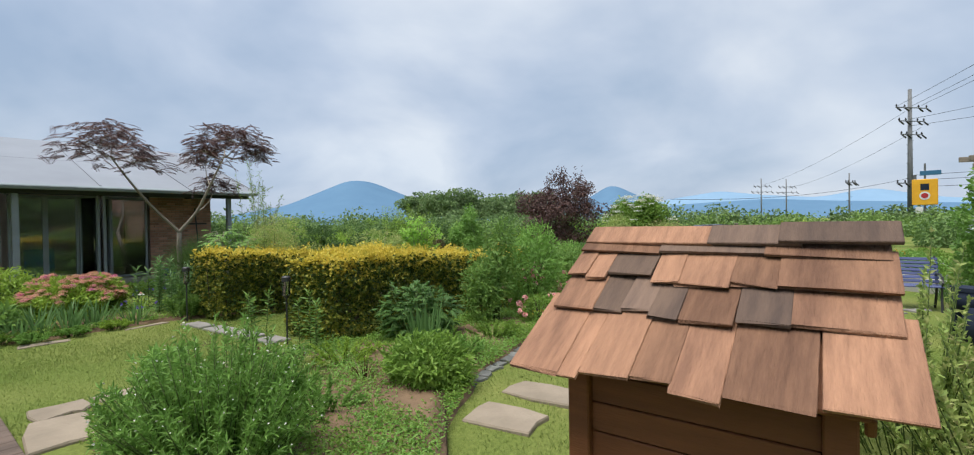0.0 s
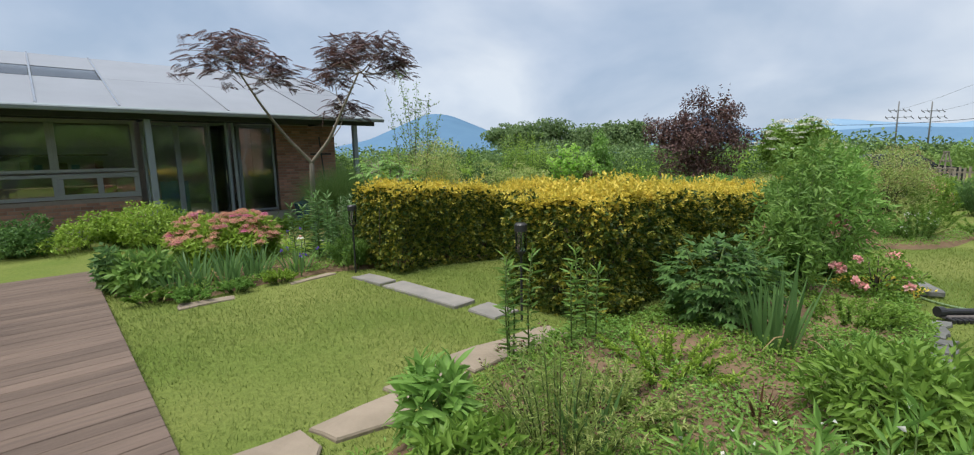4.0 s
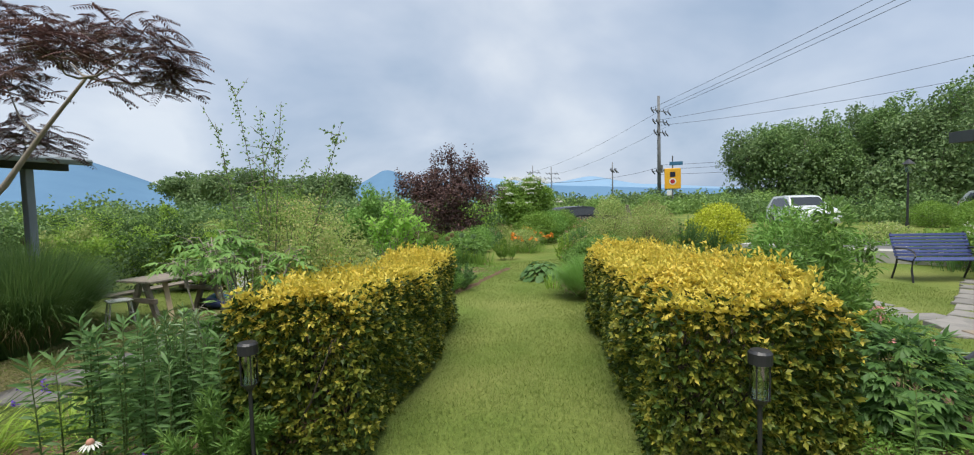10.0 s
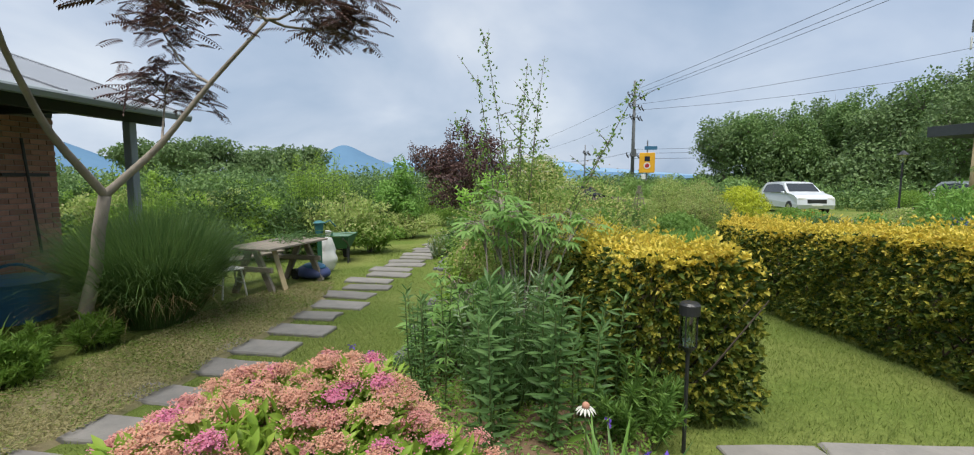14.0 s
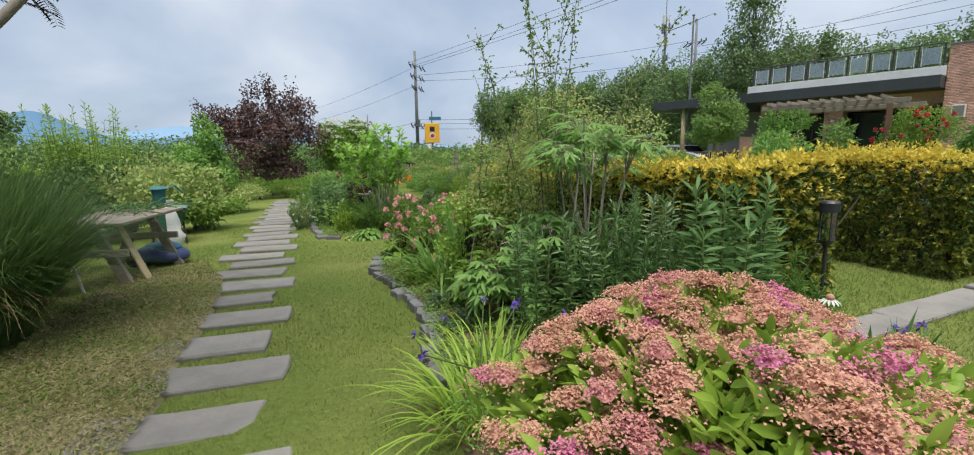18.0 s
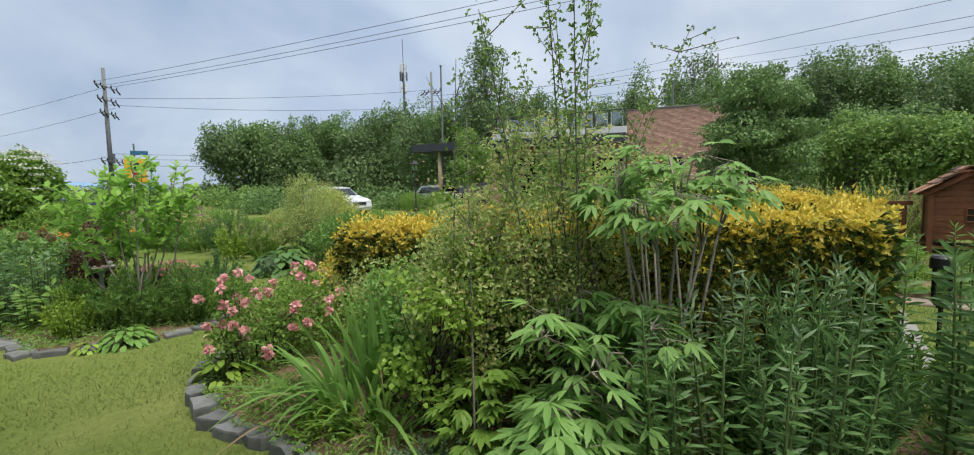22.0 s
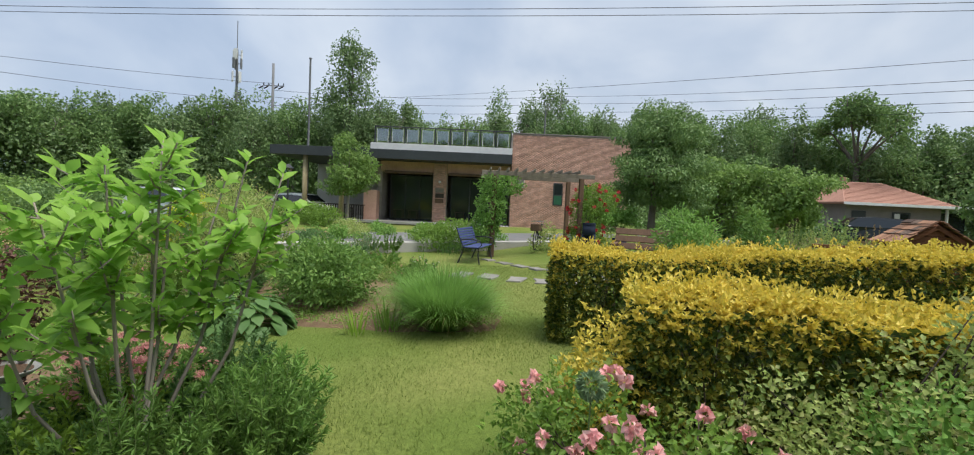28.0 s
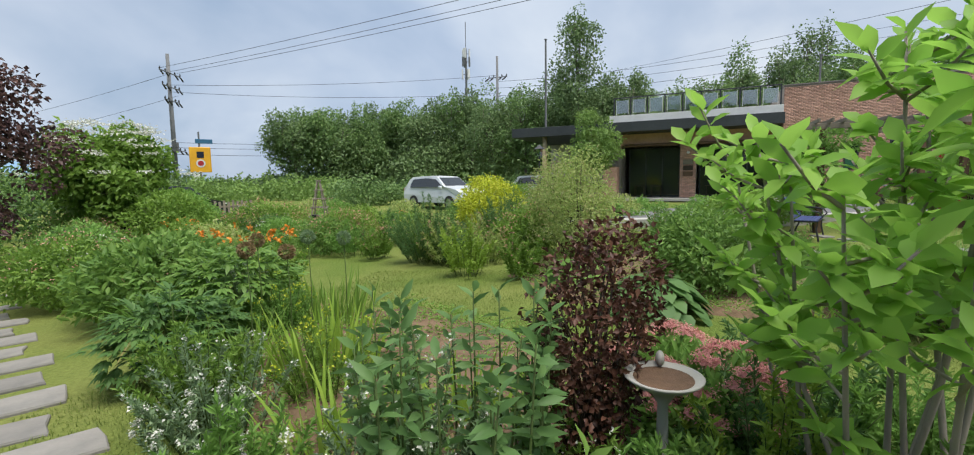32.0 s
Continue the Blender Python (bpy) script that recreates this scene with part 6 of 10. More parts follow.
def closed_umbrella(x, y, label, cloth, z0, z1, wide, turn, top_only=False):
    e = thing("patio_umbrella", label, "umbrella", (x, y, DZ), turn)
    bm = bmesh.new(); rod(bm, (0, 0, 0.02), (0, 0, z1), 0.019, 12)
    part("pole", bm, DARKIRON, e, flat=False)
    bm = bmesh.new(); rod(bm, (0, 0, 0.0), (0, 0, 0.045), 0.26, 28, 0.24); rod(bm, (0, 0, 0.045), (0, 0, 0.32), 0.03, 12)
    part("base", bm, BLACK, e, "round black umbrella base")
    bm = bmesh.new(); rod(bm, (0, 0, z0 - 0.24), (0, 0, z0 - 0.06), 0.034, 12); rod(bm, (0.03, 0, z0 - 0.16), (0.09, 0, z0 - 0.16), 0.012, 8)
    part("crank_hub", bm, DARKIRON, e)

    def drape(za, zb, ra, rb, flare, lift):
        """Cloth hanging in deep folds between two heights."""
        nz, na = 16, 96
        V, T = [], []
        for i in range(nz + 1):
            t = i / nz
            rr = rb + (ra - rb) * (1 - t) ** 1.15 + flare * max(0, 0.25 - t) * 2
            for k in range(na):
                w = 2 * math.pi * k / na
                fold = 0.26 * (1 - 0.55 * t) * math.sin(8 * w + 1.3 * math.sin(2 * w) + 0.5 * t) + 0.08 * math.sin(19 * w + 3 * t)
                q = rr * (1 + fold)
                hem = lift * (0.5 + 0.5 * math.cos(8 * w + 0.6)) * (1 - t) ** 3
                V.append((q * math.cos(w), q * math.sin(w), za + (zb - za) * t + hem))
        for i in range(nz):
            for k in range(na):
                a, b = i * na + k, i * na + (k + 1) % na
                T += [(a, b, b + na), (a, b + na, a + na)]
        return np.array(V), np.array(T)

    cut = z0 + (z1 - z0) * 0.78
    ob = tris("canopy", *drape(z0, cut, wide, wide * 0.36, wide * 0.25, 0.09), cloth, e)
    cap = tris("canopy_vent", *drape(cut - 0.1, z1 - 0.03, wide * 0.5, 0.02, 0.06, 0.03), cloth, e)
    for o in (ob, cap):
        for p in o.data.polygons:
            p.use_smooth = True
    bm = bmesh.new(); bmesh.ops.create_uvsphere(bm, u_segments=14, v_segments=10, radius=0.05, matrix=Matrix.Translation((0, 0, z1 + 0.03)))
    part("finial", bm, DARKIRON, e, flat=False)
    for k in range(8):
        w = 2 * math.pi * k / 8 + 0.2
        bm = bmesh.new(); rod(bm, (0.03 * math.cos(w), 0.03 * math.sin(w), z1 - 0.1), (wide * 0.66 * math.cos(w), wide * 0.66 * math.sin(w), z0 + 0.02), 0.006, 5)
        part("rib", bm, DARKIRON, e)
    return e


def patio_chair():
    e = thing("patio_chair", "black metal mesh armchair on the deck", "chair", (0, 0, DZ), group="patio chairs")
    # front at +x, seat 0.44 high
    V, T = [], []
    n = 9
    for i in range(n + 1):
        for j in range(n + 1):
            a, b = i / n, j / n
            V.append((-0.22 + 0.46 * a, (b - 0.5) * (0.42 + 0.06 * a), 0.43 - 0.025 * math.sin(math.pi * b) - 0.02 * math.sin(math.pi * a) + 0.015 * a))
    for i in range(n):
        for j in range(n):
            p = i * (n + 1) + j
            T += [(p, p + 1, p + n + 2), (p, p + n + 2, p + n + 1)]
    seat = tris("seat", V, T, MESH, e, "black woven mesh seat")
    V = []
    for i in range(n + 1):
        for j in range(n + 1):
            a, b = i / n, j / n
            w = 0.42 + 0.02 * math.sin(math.pi * a) - 0.12 * max(0, a - 0.75)
            V.append((-0.225 - 0.16 * a - 0.05 * math.sin(math.pi * b), (b - 0.5) * w, 0.44 + 0.45 * a))
    tris("backrest", V, T, MESH, e, "black woven mesh back")
    bm = bmesh.new()
    bent(bm, [(-0.22, -0.21, 0.43), (-0.3, -0.215, 0.65), (-0.38, -0.2, 0.83)] + arc((-0.385, -0.19, 0.86), (-0.44, 0, 0.95), (-0.385, 0.19, 0.86), 9) + [(-0.38, 0.2, 0.83), (-0.3, 0.215, 0.65), (-0.22, 0.21, 0.43)], 0.011)
    part("back_frame", bm, BLACK, e)
    bm = bmesh.new()
    bent(bm, [(-0.22, -0.21, 0.43), (0.22, -0.25, 0.445), (0.25, -0.2, 0.45), (0.255, 0.2, 0.45), (0.22, 0.25, 0.445), (-0.22, 0.21, 0.43)], 0.011)
    part("seat_frame", bm, BLACK, e)
    for s in (-1, 1):
        bm = bmesh.new()
        bent(bm, arc((-0.33, s * 0.215, 0.68), (0.3, s * 0.32, 0.75), (0.26, s * 0.27, 0.42), 9) + [(0.29, s * 0.28, 0.2), (0.31, s * 0.285, 0.01)], 0.011)
        leg = part("front_leg", bm, BLACK, e)
        bm = bmesh.new(); rod(bm, (0.31, s * 0.285, 0), (0.31, s * 0.285, 0.035), 0.016, 8)
        part("rubber_foot", bm, RUBBER, leg)
        bm = bmesh.new()
        bent(bm, [(-0.22, s * 0.2, 0.43), (-0.3, s * 0.23, 0.2), (-0.36, s * 0.25, 0.01)], 0.011)
        leg = part("rear_leg", bm, BLACK, e)
        bm = bmesh.new(); rod(bm, (-0.36, s * 0.25, 0), (-0.36, s * 0.25, 0.035), 0.016, 8)
        part("rubber_foot", bm, RUBBER, leg)
    return e


def mesh_cloth():
    m, nd, ln = nodes_of("black_wire_mesh")
    out = nd.new("ShaderNodeOutputMaterial")
    b = nd.new("ShaderNodeBsdfPrincipled"); b.inputs["Base Color"].default_value = (0.02, 0.021, 0.023, 1); b.inputs["Roughness"].default_value = 0.45
    tp = nd.new("ShaderNodeBsdfTransparent")
    co = nd.new("ShaderNodeTexCoord")
    w1 = nd.new("ShaderNodeTexWave"); w1.inputs["Scale"].default_value = 34; w1.bands_direction = "Y"
    w2 = nd.new("ShaderNodeTexWave"); w2.inputs["Scale"].default_value = 34; w2.bands_direction = "DIAGONAL"
    for w in (w1, w2):
        ln.new(co.outputs["Object"], w.inputs["Vector"])
    mn = nd.new("ShaderNodeMath"); mn.operation = "MINIMUM"
    ln.new(w1.outputs["Fac"], mn.inputs[0]); ln.new(w2.outputs["Fac"], mn.inputs[1])
    gt = nd.new("ShaderNodeMath"); gt.operation = "GREATER_THAN"; gt.inputs[1].default_value = 0.5
    ln.new(mn.outputs[0], gt.inputs[0])
    ms = nd.new("ShaderNodeMixShader")
    ln.new(gt.outputs[0], ms.inputs[0]); ln.new(b.outputs[0], ms.inputs[1]); ln.new(tp.outputs[0], ms.inputs[2]); ln.new(ms.outputs[0], out.inputs[0])
    return m


MESH = mesh_cloth()
patio_table(-2.08, 0.02, 0.72, "round black metal patio table with an umbrella")
patio_table(-4.95, 1.42, 0.68, "round black metal patio table farther along the deck")
closed_umbrella(-2.08, 0.02, "closed tan canvas umbrella standing through the table", CANVAS, 1.42, 3.62, 0.42, 10)
closed_umbrella(-4.95, 1.42, "closed yellowed canvas umbrella with a round finial", CANVAS2, 1.4, 3.42, 0.28, 35)
ch = patio_chair()
ch.matrix_world = pose(-1.22, 0.5, DZ, 0, 0, 208)
for x, y, a in ((-1.4, -0.75, 130), (-2.55, -0.85, 60), (-2.75, 0.55, -40), (-4.12, 2.0, 215), (-5.75, 1.75, -20), (-5.15, 0.55, 80), (-4.4, 0.75, 130)):
    copy_thing(ch, pose(x, y, DZ, 0, 0, a))


def planter(x, y):
    e = thing("planter", "white cylindrical planter with a driftwood stump", "planter", (x, y, DZ))
    bm = bmesh.new(); rod(bm, (0, 0, 0), (0, 0, 0.42), 0.26, 24, 0.3); rod(bm, (0, 0, 0.42), (0, 0, 0.45), 0.31, 24)
    part("pot", bm, WHITE, e, flat=False)
    P = tube([(0, 0, 0.4), (0.03, 0.02, 0.62), (-0.1, 0.0, 0.78), (-0.3, 0.02, 0.86)], [0.14, 0.12, 0.1, 0.05], 8)
    Q = tube([(0, 0, 0.6), (0.12, 0.02, 0.78), (0.2, 0.0, 0.92)], [0.1, 0.07, 0.03], 7)
    tris("driftwood", *join([P, Q]), PALEWOOD, e)
    C = cluster(np.array([(0, 0, 0.5)] * 60), 3, 0.13)
    tagged(tris("dry_plants", *leaves(C, rng.normal(size=C.shape) + [0, 0, 0.6], 0.12, 0.02), LEAF_TAN, e), kind="stuff")


planter(-6.6, 0.25)


def deck_rail():
    e = thing("deck_rail", "weathered timber rail at the back of the deck", "railing")
    e.matrix_world = DK
    for i in range(4):
        boxpart("post", (-1.55, -1.46, -7.0 + i * 1.15, -6.91 + i * 1.15, 0.0, 0.85), GREYWOOD, e)
    for z in (0.35, 0.78):
        boxpart("rail", (-1.6, -1.555, -7.1, -3.4, z, z + 0.09), GREYWOOD, e)


deck_rail()


# ---- benches ----
def slat_bench():
    e = thing("garden_bench", "navy slatted bench with black iron arms", "bench", (9.95, 8.68, float(lie(9.95, 8.68)) - 0.01), 245)
    # sits along y, front at +x
    for i in range(7):
        boxpart("seat_slat", (-0.2 + i * 0.065, -0.145 + i * 0.065, -0.72, 0.72, 0.43, 0.452), NAVY, e)
    for i in range(7):
        t = i / 6
        m = Matrix.Translation((-0.23 - 0.16 * t, 0, 0.5 + 0.4 * t)) @ Matrix.Rotation(radians(-20), 4, "Y")
        boxpart("back_slat", (-0.011, 0.011, -0.72, 0.72, -0.028, 0.028), NAVY, e, m)
    for s in (-0.68, 0.68):
        bm = bmesh.new()
        bent(bm, [(0.25, s, 0), (0.2, s, 0.25), (0.22, s, 0.42), (-0.2, s, 0.42), (-0.33, s, 0.7), (-0.42, s, 0.95)], 0.02)
        bent(bm, [(-0.35, s, 0), (-0.25, s, 0.25), (-0.2, s, 0.42)], 0.02)
        part("iron_leg", bm, BLACK, e)
        bm = bmesh.new()
        bent(bm, [(-0.3, s, 0.64), (0.05, s, 0.66), (0.24, s, 0.62), (0.3, s, 0.53), (0.22, s, 0.44)], 0.018)
        part("armrest", bm, BLACK, e)
    return e


slat_bench()


def log_bench():
    e = thing("wooden_bench", "heavy brown plank bench with a high back", "bench", (6.95, 5.35, 0), 148)
    for i in range(4):
        boxpart("seat_plank", (-0.26 + i * 0.15, -0.125 + i * 0.15, -0.65, 0.65, 0.4, 0.435), OLDWOOD, e)
    for i in range(3):
        m = Matrix.Translation((-0.3 - 0.07 * i, 0, 0.56 + 0.17 * i)) @ Matrix.Rotation(radians(-22), 4, "Y")
        boxpart("back_plank", (-0.018, 0.018, -0.65, 0.65, -0.075, 0.075), OLDWOOD, e, m)
    for s in (-0.62, 0.62):
        boxpart("armrest", (-0.34, 0.42, s - 0.06, s + 0.06, 0.6, 0.64), OLDWOOD, e)
        boxpart("leg", (0.28, 0.38, s - 0.04, s + 0.04, -0.02, 0.6), OLDWOOD, e, Matrix.Rotation(radians(5), 4, "Y"))
        boxpart("leg", (-0.34, -0.24, s - 0.04, s + 0.04, -0.02, 0.6), OLDWOOD, e)
        boxpart("stretcher", (-0.24, 0.28, s - 0.03, s + 0.03, 0.2, 0.29), OLDWOOD, e)
        boxpart("back_post", (-0.06, 0.02, s - 0.035, s + 0.035, 0.38, 1.02), OLDWOOD, e, Matrix.Translation((-0.3, 0, 0)) @ Matrix.Rotation(radians(-18), 4, "Y"))
    return e


log_bench()


# ---- pergola ----
def pergola():
    e = thing("pergola", "weathered timber pergola with climbing roses", "pergola")
    L, R = np.array([11.1, 8.05]), np.array([10.69, 5.42])
    back = np.array([2.1, -0.35])
    for p in (L, R, L + back, R + back):
        boxpart("post", (p[0] - 0.065, p[0] + 0.065, p[1] - 0.065, p[1] + 0.065, -0.25, 2.3), OLDWOOD, e)
    for a, b in ((L, R), (L + back, R + back)):
        d = b - a
        m = Matrix.Translation((*a, 2.3)) @ Matrix.Rotation(math.atan2(d[1], d[0]), 4, "Z")
        boxpart("beam", (-0.4, np.linalg.norm(d) + 0.4, -0.03, 0.03, 0, 0.13), GREYWOOD, e, m)
    for i in range(11):
        a = L + (R - L) * (i - 0.5) / 10
        m = Matrix.Translation((*a, 2.432)) @ Matrix.Rotation(math.atan2(back[1], back[0]), 4, "Z")
        boxpart("cross_slat", (-0.35, 2.5, -0.022, 0.022, 0, 0.09), GREYWOOD, e, m)
    for i in range(7):
        for s in (-1, 1):
            c = L + back * 0.5
            m = Matrix.Translation((c[0], c[1] + 0.01 * s, 1.0)) @ Matrix.Rotation(math.atan2(back[1], back[0]), 4, "Z") @ Matrix.Translation((-0.7 + i * 0.23, 0, 0)) @ Matrix.Rotation(s * radians(40), 4, "Y")
            boxpart("lattice_strip", (-0.012, 0.012, -0.006, 0.006, -0.8, 0.8), OLDWOOD, e, m, 0)


pergola()


def denim_stand(x, y, turn, label, h):
    """A pair of jeans stood up stiffly as a plant holder."""
    e = thing("denim_planter", label, "planter", (x, y, float(lie(x, y))), turn)
    for s in (-1, 1):
        bm = bmesh.new(); rod(bm, (s * 0.13, 0, 0.0), (s * 0.1, 0, h * 0.66), 0.075, 12, 0.105)
        part("trouser_leg", bm, DENIM, e, flat=False)
    bm = bmesh.new(); rod(bm, (0, 0, h * 0.6), (0, 0, h * 0.93), 0.2, 14, 0.19)
    for v in bm.verts:
        v.co.y *= 0.7
    part("seat", bm, DENIM, e, flat=False)
    bm = bmesh.new(); rod(bm, (0, 0, h * 0.93), (0, 0, h), 0.2, 14)
    for v in bm.verts:
        v.co.y *= 0.72
    part("waistband", bm, DENIM, e)
    boxpart("back_patch", (-0.06, 0.06, -0.17, -0.15, h * 0.66, h * 0.86), WHITE, e)


denim_stand(10.2, 5.3, 60, "stiff blue jeans stood by the pergola post", 0.98)
denim_stand(8.6, 5.1, 80, "blue jeans folded over a low stand beside the bench", 0.66)


def bicycle(x, y, turn):
    e = thing("bicycle", "old dark bicycle leaning by the pergola", "bicycle", (x, y, 0.0), turn)
    for wx in (-0.52, 0.52):
        bm = bmesh.new()
        bent(bm, [(wx + 0.31 * math.cos(a), 0, 0.33 + 0.31 * math.sin(a)) for a in np.linspace(0, 6.283, 25)], 0.017, 6)
        w = part("wheel", bm, RUBBER, e)
        bm = bmesh.new()
        for a in np.linspace(0, math.pi, 7)[:-1]:
            rod(bm, (wx - 0.3 * math.cos(a), 0, 0.33 - 0.3 * math.sin(a)), (wx + 0.3 * math.cos(a), 0, 0.33 + 0.3 * math.sin(a)), 0.003, 4)
        part("spokes", bm, CHROME, w)
    bm = bmesh.new()
    for a, b in (((-0.52, 0, 0.33), (-0.12, 0, 0.3)), ((-0.12, 0, 0.3), (-0.2, 0, 0.78)), ((-0.2, 0, 0.72), (0.36, 0, 0.74)), ((-0.12, 0, 0.3), (0.38, 0, 0.68)), ((0.52, 0, 0.33), (0.36, 0, 0.85)), ((-0.52, 0, 0.33), (-0.2, 0, 0.7))):
        rod(bm, a, b, 0.016)
    part("frame", bm, DARKIRON, e)
    boxpart("saddle", (-0.32, -0.1, -0.06, 0.06, 0.78, 0.83), BLACK, e, bevel=0.02)
    bm = bmesh.new(); bent(bm, [(0.25, -0.25, 0.9), (0.36, -0.1, 0.92), (0.36, 0.1, 0.92), (0.25, 0.25, 0.9)], 0.012)
    part("handlebar", bm, CHROME, e)
    boxpart("basket", (0.42, 0.68, -0.15, 0.15, 0.62, 0.85), OLDWOOD, e, bevel=0.02)


bicycle(11.9, 6.3, 150)


# ---- work corner by the stepping stones ----
def picnic_table():
    z = float(lie(-4.3, 12.0))
    e = thing("picnic_table", "grey weathered picnic table heaped with garden netting", "table", (-4.3, 12.0, z), 52)
    for i in range(6):
        boxpart("top_plank", (-0.75, 0.75, -0.42 + i * 0.14, -0.29 + i * 0.14, 0.7, 0.735), GREYWOOD, e)
    for s in (-0.6, 0.6):
        for t in (-1, 1):
            boxpart("leg", (-0.03, 0.03, -0.05, 0.05, -0.02, 0.76), GREYWOOD, e, Matrix.Translation((s, t * 0.36, 0)) @ Matrix.Rotation(t * radians(24), 4, "X"))
        boxpart("cross_tie", (s - 0.08, s - 0.035, -0.4, 0.7, 0.36, 0.44), GREYWOOD, e)
    for k in range(2):
        y = 0.53 + k * 0.14
        boxpart("seat_plank", (-0.8, 0.8, y, y + 0.13, 0.443, 0.475), GREYWOOD, e)
    n = thing("garden_netting", "crumpled green plastic netting on the table", "netting", (-4.15, 12.25, z + 0.74), 52)
    st = []
    for i in range(60):
        a = np.append(rng.normal(size=2) * [0.3, 0.16], rng.uniform(0.0, 0.05))
        b = a + np.append(rng.normal(size=2) * 0.25, rng.normal() * 0.03)
        b[2] = abs(b[2])
        st.append(tube([a, (a + b) / 2 + [0, 0, 0.05], b], [0.006] * 3, 4))
    tris("net_mass", *join(st), LEAF_BLUE, n)


picnic_table()


def mower():
    e = thing("robot_mower", "rounded dark blue robot mower with a light cover", "mower", (-3.76, 12.55, float(lie(-3.76, 12.55))), -55)
    bm = bmesh.new()
    bmesh.ops.create_uvsphere(bm, u_segments=24, v_segments=12, radius=1)
    for v in bm.verts:
        v.co = Vector((v.co.x * 0.36, v.co.y * 0.26, 0.1 + max(-0.06, v.co.z * 0.16)))
    part("body", bm, NAVY, e, flat=False)
    bm = bmesh.new()
    bmesh.ops.create_uvsphere(bm, u_segments=24, v_segments=10, radius=1)
    for v in bm.verts:
        v.co = Vector((0.03 + v.co.x * 0.25, v.co.y * 0.18, 0.2 + max(0, v.co.z * 0.09)))
    part("cover", bm, BLUEPLASTIC, e, "pale blue top cover", flat=False)
    for s in (-1, 1):
        bm = bmesh.new(); rod(bm, (-0.2, s * 0.2, 0.09), (-0.2, s * 0.26, 0.09), 0.1, 16)
        part("wheel", bm, RUBBER, e)


mower()


def wheelbarrow():
    e = thing("wheelbarrow", "green wheelbarrow standing on the grass", "wheelbarrow", (-3.1, 14.5, float(lie(-3.1, 14.5))), 70)
    V = [(-0.42, -0.3, 0.62), (0.45, -0.3, 0.62), (0.45, 0.3, 0.62), (-0.42, 0.3, 0.62), (-0.25, -0.2, 0.33), (0.22, -0.2, 0.33), (0.22, 0.2, 0.33), (-0.25, 0.2, 0.33)]
    W = [(a * 0.95, b * 0.93, c + (0.02 if c < 0.5 else 0)) for a, b, c in V]
    fill("tray", V + W, [(0, 1, 5, 4), (1, 2, 6, 5), (2, 3, 7, 6), (3, 0, 4, 7), (4, 5, 6, 7), (8, 12, 13, 9), (9, 13, 14, 10), (10, 14, 15, 11), (11, 15, 12, 8), (12, 15, 14, 13), (0, 8, 9, 1), (1, 9, 10, 2), (2, 10, 11, 3), (3, 11, 8, 0)], GREENPLASTIC, e)
    for s in (-1, 1):
        bm = bmesh.new(); bent(bm, [(0.55, s * 0.06, 0.18), (0.0, s * 0.2, 0.31), (-0.45, s * 0.26, 0.5), (-0.85, s * 0.28, 0.62)], 0.016)
        part("handle", bm, BLACK, e)
        bm = bmesh.new(); bent(bm, [(-0.2, s * 0.22, 0.36), (-0.3, s * 0.24, 0.0), (-0.12, s * 0.24, 0.0), (-0.05, s * 0.2, 0.32)], 0.014)
        part("leg", bm, BLACK, e)
    bm = bmesh.new(); rod(bm, (0.55, -0.04, 0.19), (0.55, 0.04, 0.19), 0.19, 20)
    part("wheel", bm, RUBBER, e)


wheelbarrow()


def sack(x, y, z, h, w, label, material):
    e = thing("sack", label, "sack", (x, y, z))
    bm = bmesh.new()
    bmesh.ops.create_uvsphere(bm, u_segments=18, v_segments=14, radius=1)
    for v in bm.verts:
        k = (1 + 0.16 * math.sin(v.co.x * 7 + v.co.z * 5) * math.cos(v.co.y * 6 + v.co.z * 3) + rng.normal() * 0.06) * (0.75 + 0.3 * (v.co.z < 0))
        v.co = Vector((v.co.x * w * k, v.co.y * w * 0.7 * k, h * 0.5 + v.co.z * h * 0.5 - 0.02))
        v.co.z = max(0.0, v.co.z)
    part("bag", bm, material, e, flat=False)
    bm = bmesh.new(); rod(bm, (0, 0, h * 0.93), (0.02, 0, h * 1.08), 0.03, 8, 0.07)
    part("tied_neck", bm, material, e)


sack(-3.45, 13.2, float(lie(-3.45, 13.2)), 0.74, 0.17, "white plastic sack leaning by the picnic table", WHITE)


def tarp():
    e = thing("blue_tub", "blue plastic tub with a slack cover by the wall", "tub", (-7.3, 11.1, float(lie(-7.3, 11.1))))
    bm = bmesh.new(); rod(bm, (0, 0, 0), (0, 0, 0.5), 0.36, 20, 0.42); rod(bm, (0, 0, 0.5), (0, 0, 0.56), 0.44, 20, 0.2)
    part("tub", bm, BLUEPLASTIC, e)
    bm = bmesh.new(); bent(bm, arc((-0.3, 0, 0.55), (0, 0, 0.85), (0.3, 0, 0.55)), 0.02)
    part("handle", bm, BLUEPLASTIC, e)


tarp()
e = thing("leaning_pole", "pale bare trunk leaning behind the studio corner", "pole", (-12.6, 5.05, float(lie(-12.6, 5.05))))
tris("trunk", *tube([(0.05, 0.1, -0.1), (0.03, 0.05, 0.9), (0, 0, 1.7), (-0.04, -0.08, 2.35)], [0.06, 0.055, 0.05, 0.042], 8), PALEBARK, e)


